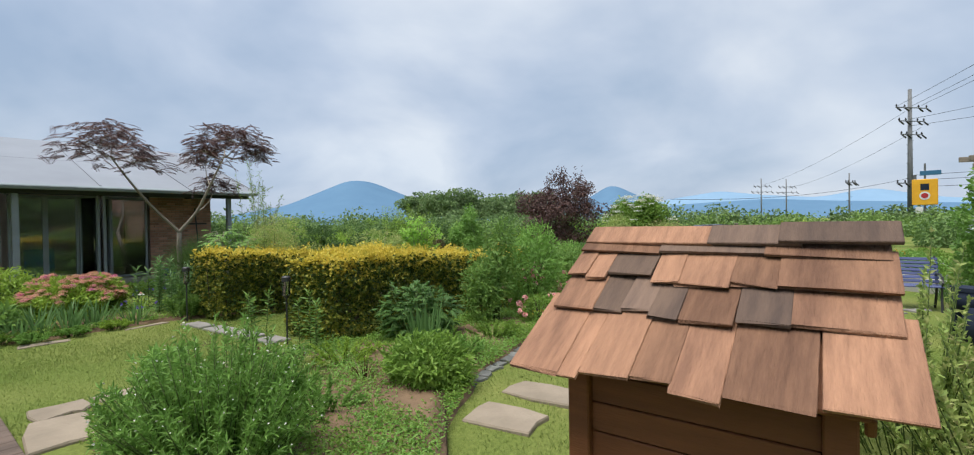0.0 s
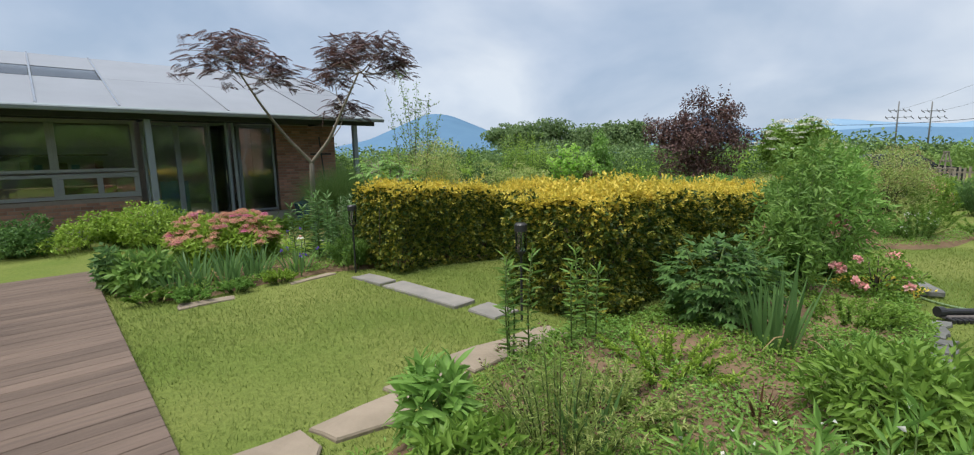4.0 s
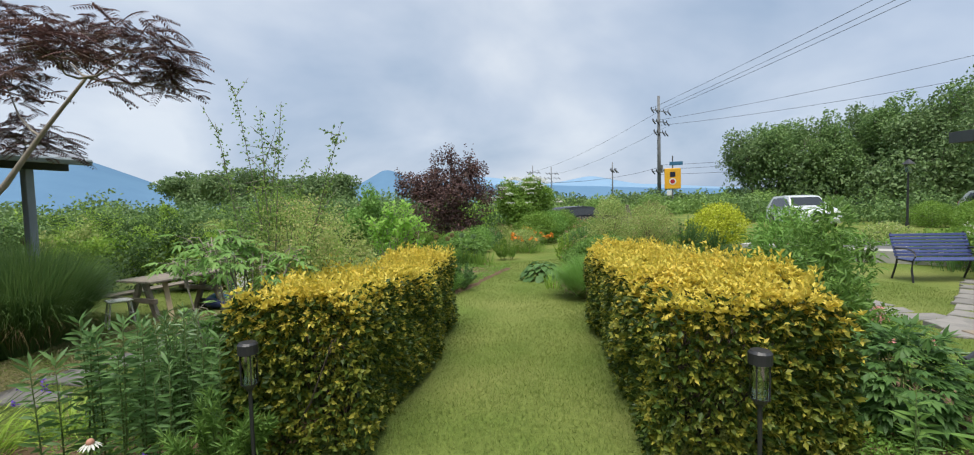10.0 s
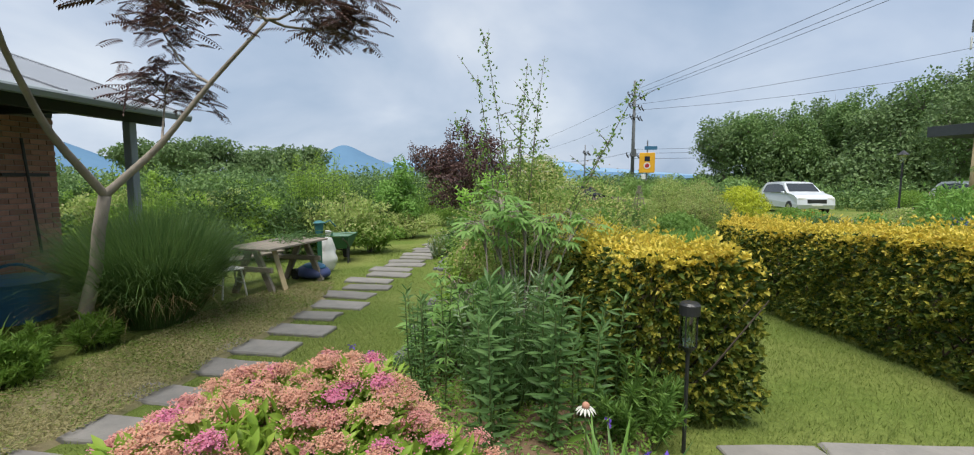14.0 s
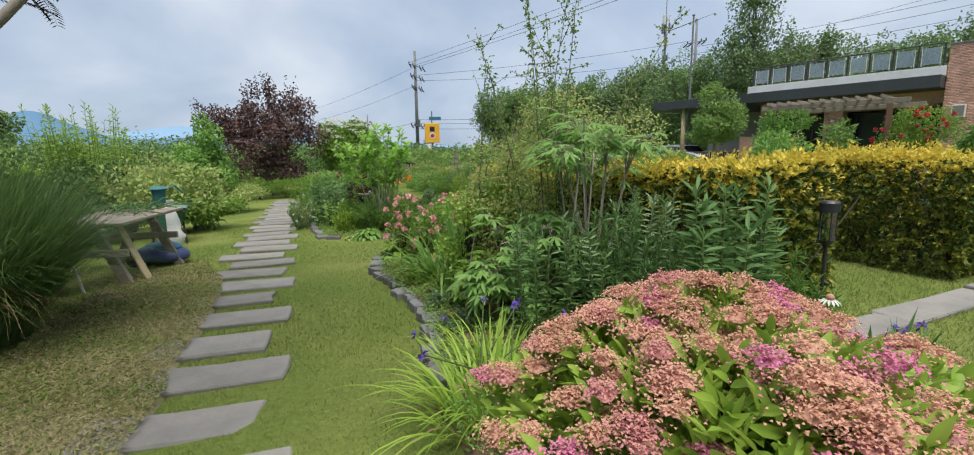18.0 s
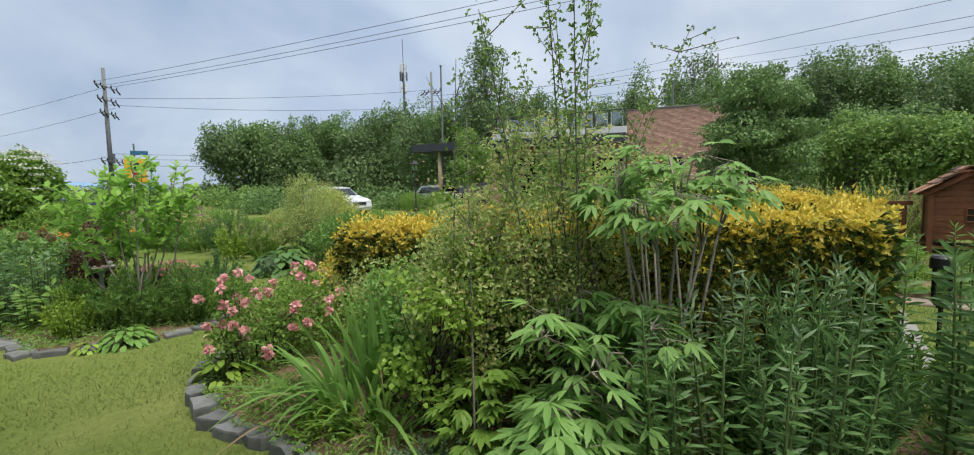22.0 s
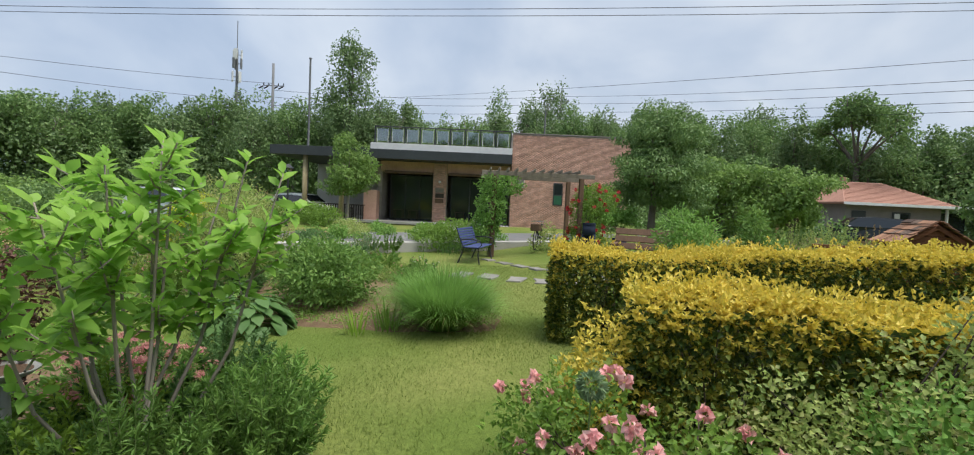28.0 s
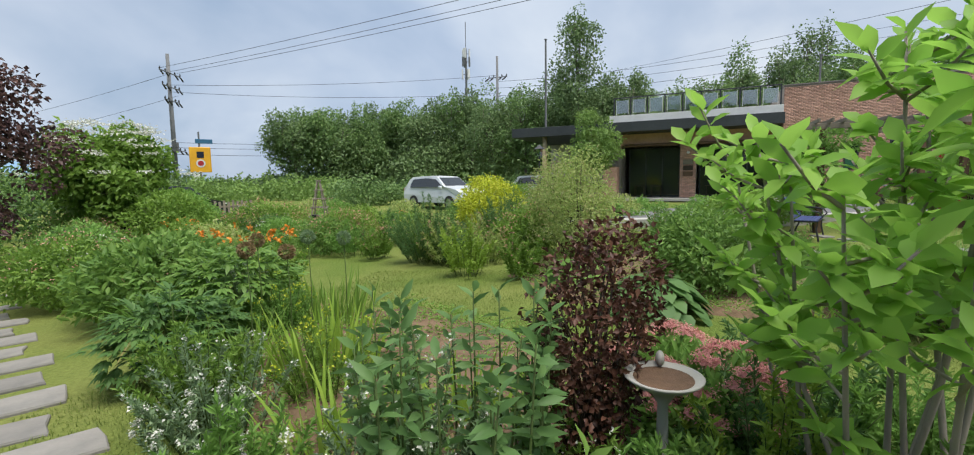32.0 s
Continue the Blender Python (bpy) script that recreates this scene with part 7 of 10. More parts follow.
def garden_pump():
    z = float(lie(-3.62, 12.9))
    e = thing("garden_pump", "teal hand pump on a post behind the picnic table", "pump", (-3.62, 12.9, z))
    boxpart("post", (-0.04, 0.04, -0.04, 0.04, -0.03, 0.78), GREENPLASTIC, e)
    bm = bmesh.new(); rod(bm, (0, 0, 0.781), (0, 0, 0.98), 0.07, 14, 0.085); rod(bm, (0, 0, 0.98), (0, 0, 1.02), 0.12, 14, 0.05)
    part("head", bm, TEAL, e)
    bm = bmesh.new(); bent(bm, [(0.05, 0, 0.95), (0.2, 0, 1.02), (0.3, 0, 0.9)], 0.014)
    part("lever", bm, TEAL, e)


def white_stool():
    e = thing("plastic_stool", "white plastic stool half hidden in the grass", "stool", (-5.0, 11.5, float(lie(-5.0, 11.5))), 30)
    boxpart("seat", (-0.17, 0.17, -0.15, 0.15, 0.4, 0.43), WHITE, e, bevel=0.012)
    for sx in (-1, 1):
        for sy in (-1, 1):
            bm = bmesh.new(); rod(bm, (sx * 0.13, sy * 0.11, 0.4), (sx * 0.18, sy * 0.16, -0.01), 0.014)
            part("leg", bm, WHITE, e)
        boxpart("stretcher", (sx * 0.15 - 0.01, sx * 0.15 + 0.01, -0.13, 0.13, 0.18, 0.205), WHITE, e)


garden_pump()
white_stool()
e = thing("plank", "loose pale plank leaning at the picnic table", "plank", (-4.2, 11.3, float(lie(-4.2, 11.3))), 30)
boxpart("board", (-0.04, 0.04, -0.012, 0.012, 0, 0.75), PALEWOOD, e, Matrix.Rotation(radians(-28), 4, "X"))


# ---- small garden things ----
def obelisk(x, y):
    e = thing("obelisk_trellis", "grey wooden pyramid plant support", "trellis", (x, y, float(lie(x, y))), 20)
    H, w = 1.75, 0.34
    for sx in (-1, 1):
        for sy in (-1, 1):
            bm = bmesh.new(); rod(bm, (sx * w, sy * w, -0.1), (sx * 0.035, sy * 0.035, H), 0.024, 5)
            part("leg", bm, GREYWOOD, e)
    for i in range(5):
        z = 0.3 + i * 0.28
        k = w * (1 - z / H) + 0.03
        for s in (-1, 1):
            boxpart("rung", (-k - 0.05, k + 0.05, s * k - 0.012, s * k + 0.012, z, z + 0.035), GREYWOOD, e)
            boxpart("rung", (s * k - 0.012, s * k + 0.012, -k - 0.05, k + 0.05, z + 0.037, z + 0.07), GREYWOOD, e)
    boxpart("cap", (-0.07, 0.07, -0.07, 0.07, H, H + 0.05), GREYWOOD, e)


obelisk(11.8, 22.2)


def bird_bath(x, y):
    e = thing("bird_bath", "pale stone bird bath dish on a slim stem", "bird bath", (x, y, float(lie(x, y))))
    prof = [(0.0, 0.0), (0.09, 0.0), (0.1, 0.03), (0.03, 0.07), (0.02, 0.55), (0.05, 0.6), (0.11, 0.63), (0.145, 0.655), (0.148, 0.663), (0.136, 0.663), (0.09, 0.64), (0.0, 0.63)]
    n = 28
    V = [(r * math.cos(6.2832 * k / n), r * math.sin(6.2832 * k / n), z) for r, z in prof for k in range(n)]
    F = [(i * n + k, i * n + (k + 1) % n, (i + 1) * n + (k + 1) % n, (i + 1) * n + k) for i in range(len(prof) - 1) for k in range(n)]
    fill("bowl", V, F, CONCRETE, e, flat=False)
    bm = bmesh.new()
    bmesh.ops.create_uvsphere(bm, u_segments=12, v_segments=8, radius=1)
    for v in bm.verts:
        v.co = Vector((0.12 + v.co.x * 0.035, v.co.y * 0.018, 0.685 + v.co.z * 0.03))
    part("bird_figure", bm, CONCRETE, e, flat=False)
    bm = bmesh.new(); rod(bm, (0, 0, 0.63), (0, 0, 0.652), 0.105, 24, 0.112)
    part("water", bm, OLDWOOD, e, "brown water with fallen petals")


bird_bath(-0.2, 12.95)


def hose():
    e = thing("garden_hose", "pale garden hose trailing over the lawn", "hose", (0, 0, 0))
    pts = []
    for s in np.linspace(0, 1, 40):
        pts.append((3.7 + 1.1 * s + 0.25 * math.sin(s * 9), 7.1 - 2.2 * s + 0.3 * math.sin(s * 6 + 1), float(lie(4, 7.1 - 2.2 * s)) + 0.012))
    tris("hose_line", *tube(pts, [0.012] * 40, 6), LEAF_SILVER, e)
    r = thing("lawn_sprinkler", "black oscillating sprinkler bar lying on the lawn", "sprinkler", (4.0, 5.2, 0.0), 15)
    bm = bmesh.new(); rod(bm, (-0.22, 0, 0.07), (0.2, 0, 0.07), 0.028, 12)
    part("spray_bar", bm, BLACK, r)
    bm = bmesh.new(); rod(bm, (-0.25, 0, 0.07), (-0.2, 0, 0.07), 0.045, 14)
    part("end_cap", bm, BLACK, r)
    for k in range(9):
        boxpart("foot_tooth", (-0.2 + k * 0.045, -0.17 + k * 0.045, -0.1, -0.02, 0.0, 0.03), BLACK, r, bevel=0.003)
    boxpart("base_rail", (-0.22, 0.22, -0.03, 0.03, 0.015, 0.045), GREYWALL, r)


hose()


def lawn_lamp(x, y):
    e = thing("lamp_post", "black cast-iron lantern post in the planting", "lamp", (x, y, -0.15))
    bm = bmesh.new(); rod(bm, (0, 0, 0), (0, 0, 2.5), 0.05, 10, 0.035); rod(bm, (0, 0, 0), (0, 0, 0.4), 0.09, 10, 0.06)
    part("post", bm, BLACK, e)
    bm = bmesh.new(); rod(bm, (0, 0, 2.5), (0, 0, 2.85), 0.11, 6, 0.17)
    part("lantern", bm, RAILGLASS, e)
    bm = bmesh.new(); rod(bm, (0, 0, 2.85), (0, 0, 3.05), 0.27, 6, 0.03)
    part("hood", bm, BLACK, e)


lawn_lamp(21.5, 16.2)


def picket_fence(x, y, turn, n):
    e = thing("picket_fence", "low weathered picket fence among the shrubs", "fence", (x, y, float(lie(x, y))), turn)
    for i in range(n):
        boxpart("picket", (i * 0.17, i * 0.17 + 0.09, 0, 0.02, 0, 1.0 + 0.05 * (i % 2)), GREYWOOD, e, bevel=0.004)
    for z in (0.25, 0.75):
        boxpart("rail", (-0.05, n * 0.17, 0.021, 0.05, z, z + 0.08), GREYWOOD, e)


picket_fence(12.5, 30.0, -35, 22)
for i, (x, y, h) in enumerate(((9.7, 21.0, 0.75), (7.2, 24.5, 0.7))):
    e = thing("bollard", "short black bollard light at the lawn edge", "lamp", (x, y, float(lie(x, y))))
    bm = bmesh.new(); rod(bm, (0, 0, 0), (0, 0, h), 0.06, 12)
    part("column", bm, BLACK, e)
    bm = bmesh.new(); rod(bm, (0, 0, h), (0, 0, h + 0.05), 0.08, 12)
    part("cap", bm, BLACK, e)
e = thing("stone_step", "flat grey stones with a small block beside the bench", "stone", (3.95, 6.1, 0))
bm = bmesh.new(); box(bm, -0.25, 0.25, -0.18, 0.18, -0.02, 0.06, bevel=0.02)
part("flat_stone", bm, EDGE, e)


# ---- plants ----
def palmate(P, D, size, lobes=5, width=0.3, spread=1.9, flatness=0.85):
    """Hand-shaped leaves: lobes fanned from each stalk end."""
    n = len(P)
    D = unit(np.asarray(D, float))
    side = unit(np.cross(D, [0, 0, 1.0]) + 1e-6)
    Q, E, L = [], [], []
    for k in range(lobes):
        a = (k / (lobes - 1) - 0.5) * spread
        Q.append(P)
        E.append(D * math.cos(a) + side * math.sin(a) + [0, 0, 0.05])
        L.append(size * (1 - 0.35 * abs(k / (lobes - 1) - 0.5) * 2) * rng.uniform(0.85, 1.1, n))
    Q, E, L = np.concatenate(Q), np.concatenate(E), np.concatenate(L)
    return leaves(Q, E, L, L * width, fold=0.12, curl=0.22, fine=True, flatness=flatness)


def hand_plant(name, label, x, y, blobs, material, n, size, category="plant", bark=STEM, stems=14, lobes=5, width=0.3, z=None, heads=None):
    e = thing(name, label, category, (x, y, float(lie(x, y)) if z is None else z))
    P, U = in_blobs(n, blobs, 0.55)
    P[:, 2] = np.maximum(P[:, 2], 0.04)
    tris("stem_mass", *stems_to((0, 0, 0), P[rng.choice(n, stems, replace=False)], 0.011, 0.004, 0.12), bark, e)
    D = U * [1, 1, 0.3] + rng.normal(size=U.shape) * 0.3 - [0, 0, 0.15]
    tris("foliage", *palmate(P, D, size, lobes, width), material, e)
    if heads:
        C = cluster(P[rng.choice(n, heads[1])] + [0, 0, 0.06], 6, 0.02)
        tris(heads[0], *leaves(C, rng.normal(size=C.shape), heads[3], heads[3] * 0.7), heads[2], e)
    return e


def feathery(name, label, x, y, r, h, material, n, leaf=(0.07, 0.008), category="plant", flowers=None, group=""):
    """A billow of upright stems with thread-fine leaves."""
    e = thing(name, label, category, (x, y, float(lie(x, y))), group=group)
    m = max(20, n // 90)
    a, rr = rng.uniform(0, 6.28, m), np.sqrt(rng.random(m))
    B = np.stack([np.cos(a) * rr * r * 0.45, np.sin(a) * rr * r * 0.45, np.zeros(m)], 1)
    T = np.stack([np.cos(a) * rr * r, np.sin(a) * rr * r, h * (1 - 0.45 * rr ** 2) * rng.uniform(0.58, 1.14, m)], 1)
    tris("stem_mass", *join([tube([b, b * 0.4 + t * 0.6 + [0, 0, 0.05], t], [0.005, 0.004, 0.002], 3) for b, t in zip(B, T)]), STEM, e)
    k = rng.integers(0, m, n)
    s = rng.uniform(0.12, 1.0, n)[:, None]
    P = B[k] * (1 - s) ** 1.2 + T[k] * s + [0, 0, 0.04]
    D = unit(T[k] - B[k]) * 0.8 + rng.normal(size=(n, 3)) * 0.6
    tris("foliage", *leaves(P, D, leaf[0] * rng.uniform(0.6, 1.2, n), leaf[1], curl=0.1), material, e)
    for fname, fmat, per, size in flowers or ():
        C = cluster(T + [0, 0, 0.04], per, size * 0.7)
        tris(fname, *leaves(C, rng.normal(size=C.shape) * [1, 1, 0.6], size, size * 0.75, flatness=0.4), fmat, e)
    return e


def big_grass(name, label, x, y, r, h, material, n, droop=0.55, width=0.011, lean=0.62):
    e = thing(name, label, "ornamental grass", (x, y, float(lie(x, y))))
    a, rr = rng.uniform(0, 6.28, n), np.sqrt(rng.random(n))
    P = np.stack([np.cos(a) * rr * r * 0.5, np.sin(a) * rr * r * 0.5, np.zeros(n)], 1)
    D = np.stack([np.cos(a) * rr * lean, np.sin(a) * rr * lean, np.ones(n)], 1) + rng.normal(size=(n, 3)) * 0.09
    tris("blade_mass", *blades(P, D, h * 1.08 * rng.uniform(0.5, 1.05, n), width, droop * rng.uniform(0.4, 1.5, n) * (0.4 + rr), 6), material, e)
    m = n // 40
    k = rng.integers(0, n, m)
    tris("dry_blade_mass", *blades(P[k], D[k] * [1.3, 1.3, 1], h * rng.uniform(0.5, 0.85, m), width * 0.9, 0.9, 6), LEAF_TAN, e)
    return e


def spirea(name, label, x, y, r, h, heads, mats, leafmat=LEAF_LIME, n=9000):
    """A low mound of bright leaves capped with flat flower heads."""
    e = thing(name, label, "flowering shrub", (x, y, float(lie(x, y))))
    blobs = [(0, 0, h * 0.45, r, r, h * 0.5), (r * 0.35, r * 0.25, h * 0.5, r * 0.6, r * 0.6, h * 0.48), (-r * 0.35, -r * 0.2, h * 0.5, r * 0.6, r * 0.6, h * 0.46)]
    P, U = in_blobs(n, blobs, 0.6)
    P[:, 2] = np.maximum(P[:, 2], 0.03)
    tris("stem_mass", *stems_to((0, 0, 0), P[rng.choice(n, 60, replace=False)], 0.006, 0.002), DARKBARK, e)
    tris("foliage", *leaves(P, U * 0.7 + rng.normal(size=P.shape) * 0.5 + [0, 0, 0.4], 0.078 * rng.uniform(0.6, 1.25, n), 0.03, fine=True, face=U * 0.4 + [0, 0, 0.7]), leafmat, e)
    F, FU = in_blobs(heads * 3, blobs, 0.985)
    ok = (FU[:, 2] > 0.22 + 0.22 * np.sin(F[:, 0] * 9) * np.sin(F[:, 1] * 8))
    F, FU = F[ok][:heads], FU[ok][:heads]
    F = F + FU * 0.03 + [0, 0, 0.03]
    per = 240
    for i, (nm, mt, share) in enumerate(mats):
        sel = [k for k in range(len(F)) if (k * 7919 % 100) / 100 < sum(s for _, _, s in mats[:i + 1]) and (k * 7919 % 100) / 100 >= sum(s for _, _, s in mats[:i])]
        C = np.repeat(F[sel], per, axis=0)
        q = rng.normal(size=(len(C), 3)) * [0.03, 0.03, 0.007]
        rim = []
        for c in F[sel]:
            rad = rng.uniform(0.022, 0.042)
            ring = [c + [rad * math.cos(w) * rng.uniform(0.8, 1.15), rad * math.sin(w) * rng.uniform(0.8, 1.15), -0.012 + rng.normal() * 0.004] for w in np.linspace(0, 6.283, 11)[:-1]]
            rim.append((np.array([c + [0, 0, 0.008]] + ring), np.array([(0, k + 1, (k + 1) % 10 + 1) for k in range(10)])))
        C = C + q + [0, 0, 0.012] - np.stack([0 * q[:, 0], 0 * q[:, 0], 6 * (q[:, 0] ** 2 + q[:, 1] ** 2)], 1)
        tris(nm, *join([leaves(C, rng.normal(size=C.shape) * [1, 1, 0.5], 0.009 * rng.uniform(0.7, 1.4, len(C)), 0.0085, flatness=0.75)] + rim), mt, e)
    return e


def hosta(x, y, r, h, material, n, label, size=0.2, width=0.55):
    e = thing("hosta", label, "plant", (x, y, float(lie(x, y))), group="hostas")
    a, rr = rng.uniform(0, 6.28, n), np.sqrt(rng.uniform(0.05, 1, n))
    P = np.stack([np.cos(a) * rr * r * 0.75, np.sin(a) * rr * r * 0.75, h * (1 - 0.75 * rr ** 2) * rng.uniform(0.8, 1.1, n)], 1)
    D = np.stack([np.cos(a), np.sin(a), 0.25 - 0.6 * rr], 1)
    tris("stalk_mass", *join([tube([(0, 0, 0), (p[0] * 0.4, p[1] * 0.4, p[2] * 0.8), p], [0.006, 0.005, 0.004], 3) for p in P]), STEM, e)
    tris("foliage", *leaves(P, D, size * rng.uniform(0.7, 1.15, n), size * width, fold=0.1, curl=0.3, fine=True, flatness=0.85), material, e)
    return e


def roses(name, label, x, y, blobs, n, blooms, petal=LEAF_ROSE, leafmat=LEAF_MID, size=0.035, leaf=(0.045, 0.028)):
    e = shrub(name, label, x, y, blobs, leafmat, n, leaf, stems=24, category="rose bush", bark=DARKBARK)
    F, FU = in_blobs(blooms * 2, blobs, 1.0)
    ok = FU[:, 2] > -0.2
    F = (F + FU * 0.04)[ok][:blooms]
    C = np.repeat(F, 22, axis=0)
    U = unit(rng.normal(size=C.shape))
    tris("flower_mass", *leaves(C + U * size * 0.35, U + rng.normal(size=U.shape) * 0.5, size * rng.uniform(0.8, 1.3, len(C)), size * 1.1, fold=0.2), petal, e)
    return e


def fronds(P, D, length, pairs=9, leaflet=(0.075, 0.017), droop=0.25):
    """Feather-shaped leaves: narrow leaflets in pairs along each midrib."""
    n = len(P)
    D = unit(np.asarray(D, float))
    side = unit(np.cross(D, [0, 0, 1.0]) + 1e-6)
    Q, E, L = [], [], []
    for i in range(pairs):
        s = (i + 0.7) / pairs
        c = P + D * length * s - np.array([0, 0, 1.0]) * length * droop * s ** 2
        for k in (-1, 1):
            Q.append(c)
            E.append(side * k + D * 0.45 - [0, 0, 0.25])
            L.append(np.full(n, leaflet[0] * (0.6 + 0.6 * math.sin(math.pi * (0.15 + 0.8 * s)))))
    Q, E, L = np.concatenate(Q), np.concatenate(E), np.concatenate(L)
    down = np.array([0, 0, 1.0])
    ribs = []
    for s0, s1 in ((0.0, 0.4), (0.4, 0.75), (0.75, 1.0)):
        a = P + D * length * s0 - down * length * droop * s0 ** 2
        b = P + D * length * s1 - down * length * droop * s1 ** 2
        w = side * 0.0022 * (1.2 - s0)
        k = np.arange(n)[:, None] * 4
        ribs.append((np.stack([a - w, a + w, b + w, b - w], 1).reshape(-1, 3), np.concatenate([k + [0, 1, 2], k + [0, 2, 3]])))
    return join([leaves(Q, E, L, leaflet[1], fold=0.05, curl=0.15, flatness=0.8)] + ribs)


# -- first bed, by the hut
feathery("gaura", "billowing bright green gaura with small white flowers", 1.85, 1.18, 0.62, 0.86, LEAF_FRESH, 22000, (0.058, 0.011), flowers=(("white_flower_mass", LEAF_WHITE, 1, 0.016),))
shrub("low_mound", "rounded mound of mid-green leaves", 2.62, 2.95, [(0, 0, 0.2, 0.4, 0.4, 0.26), (0.15, -0.12, 0.16, 0.26, 0.26, 0.2)], LEAF_MID, 3600, (0.08, 0.026), category="plant")
straps("iris", "upright grey-green iris leaves", 2.28, 3.95, 46, 0.78, 0.034, LEAF_BLUE, 0.16, 0.22, 0.12)
hand_plant("peony", "dark green peony with deeply cut leaves", 1.95, 4.5, [(0, 0, 0.38, 0.4, 0.38, 0.34), (0.25, 0.2, 0.34, 0.32, 0.32, 0.3)], DEEP, 620, 0.11)
straps("cordyline", "spiky reddish-brown strap plant", 2.0, 2.93, 34, 0.34, 0.016, LEAF_RED, 0.05, 0.9, 0.25)
straps("dry_grass", "low tuft of pale straw grass", 2.1, 2.7, 120, 0.32, 0.006, LEAF_TAN, 0.12, 1.2, 0.6)
spires("lily", "tall lily stems ringed with dark narrow leaves", 0.62, 3.4, 4, 0.86, 0.12, (0.1, 0.018), LEAF_DARK, 0.04, 60)
spires("lily", "lily stems ringed with dark narrow leaves", 1.0, 3.75, 4, 0.7, 0.14, (0.1, 0.018), LEAF_DARK, 0.04, 52)
shrub("tall_bush", "tall leafy bush with long narrow leaves", 2.85, 5.72, clumps([(0, 0, 0.8, 0.36, 0.36, 0.6), (0.1, 0.1, 1.15, 0.3, 0.3, 0.4), (-0.1, -0.1, 0.5, 0.38, 0.38, 0.42)], 8, 61, 0.42), LEAF_DARK, 3600, (0.092, 0.022), stems=40, fine=True)
shrub("tall_bush", "leafy bush of arching green shoots by the hedge", 3.35, 6.5, [(0, 0, 0.75, 0.5, 0.5, 0.65), (0.1, 0.2, 1.15, 0.35, 0.35, 0.4)], LEAF_FRESH, 3600, (0.09, 0.024), stems=24, fine=True)
shrub("euphorbia", "fresh green leafy sprout at the lawn edge", 0.42, 2.35, [(0, 0, 0.2, 0.16, 0.16, 0.2)], LEAF_FRESH, 420, (0.13, 0.035), category="plant", fine=True)
shrub("low_leaves", "low green leafy clump on the bed edge", 0.75, 2.0, [(0, 0, 0.14, 0.28, 0.24, 0.16)], LEAF_MID, 900, (0.09, 0.03), category="plant")
for x, y, r, lb, mt in ((1.25, 2.75, 0.45, "low yellow-green weeds with seed heads", LEAF_OLIVE), (1.55, 3.4, 0.5, "low yellow-green ground cover", LEAF_LIME), (2.0, 2.1, 0.35, "low green ground cover on bare earth", LEAF_FRESH), (1.5, 2.1, 0.32, "sprawling green ground cover", LEAF_MID), (2.75, 3.7, 0.35, "low leafy ground cover near the stone edge", LEAF_FRESH), (3.0, 4.7, 0.4, "low mixed ground cover on the earth", LEAF_MID)):
    feathery("ground_cover", lb, x, y, r, 0.26, mt, 2600, (0.04, 0.012))
feathery("seed_head_stems", "thin stems with dark brown seed heads", 1.05, 2.35, 0.42, 0.56, LEAF_OLIVE, 3600, (0.05, 0.006), flowers=(("seed_mass", LEAF_RED, 7, 0.016),))
straps("iris", "grey-green iris fan in the bed", 1.15, 2.35, 20, 0.5, 0.03, LEAF_BLUE, 0.08, 0.25, 0.1)
roses("rose_bush", "low rose bush with pale pink and cream blooms", 3.35, 6.9, [(0, 0, 0.4, 0.5, 0.45, 0.42), (0.2, 0.4, 0.45, 0.45, 0.45, 0.42)], 3400, 34)
roses("rose_bush", "small rose bush beside the stone edge", 3.55, 5.65, [(0, 0, 0.22, 0.3, 0.3, 0.22)], 1100, 14)
shrub("golden_creeper", "low golden-yellow creeping plant", 3.62, 5.95, [(0, 0, 0.06, 0.4, 0.28, 0.09)], HEDGE_GOLD, 1400, (0.045, 0.02), category="plant")
feathery("barberry", "twiggy brown-green bush behind the hut", 6.0, 1.0, 0.75, 1.3, LEAF_OLIVE, 6000, (0.045, 0.02))
feathery("barberry", "twiggy russet bush behind the hut", 5.9, 0.0, 0.6, 1.2, LEAF_TAN, 4000, (0.045, 0.02))

# -- iris bed by the deck end
for x, y, n, s in ((-3.42, 4.02, 22, 0.5), (-3.3, 4.2, 26, 0.56), (-3.15, 4.45, 26, 0.55), (-3.05, 4.72, 22, 0.48), (-3.6, 4.35, 30, 0.6), (-3.4, 4.65, 30, 0.6), (-3.75, 4.05, 24, 0.5), (-2.75, 5.1, 20, 0.45), (-3.2, 4.95, 26, 0.55)):
    straps("iris", "clump of grey-green iris leaves", x, y, n, s, 0.034, LEAF_BLUE, 0.11, 0.4, 0.28)
shrub("broad_leaf_plant", "dark broad-leaved clump at the deck corner", -3.95, 4.05, [(0, 0, 0.2, 0.35, 0.3, 0.22)], LEAF_DARK, 700, (0.14, 0.045), category="plant", fine=True)
shrub("blue_broccoli_plant", "grey-blue leafy stalk at the deck end", -4.35, 3.95, [(0, 0, 0.25, 0.14, 0.14, 0.26)], LEAF_BLUE, 420, (0.08, 0.05), category="plant")
PINKS = (("pink_flower_mass", LEAF_PINK, 0.2), ("russet_flower_mass", LEAF_SALMON, 0.7), ("magenta_flower_mass", LEAF_MAGENTA, 0.1))
spirea("spirea", "mounded spirea with lime leaves and flat pink flower heads", -4.2, 5.4, 0.66, 0.69, 250, PINKS, n=15000)
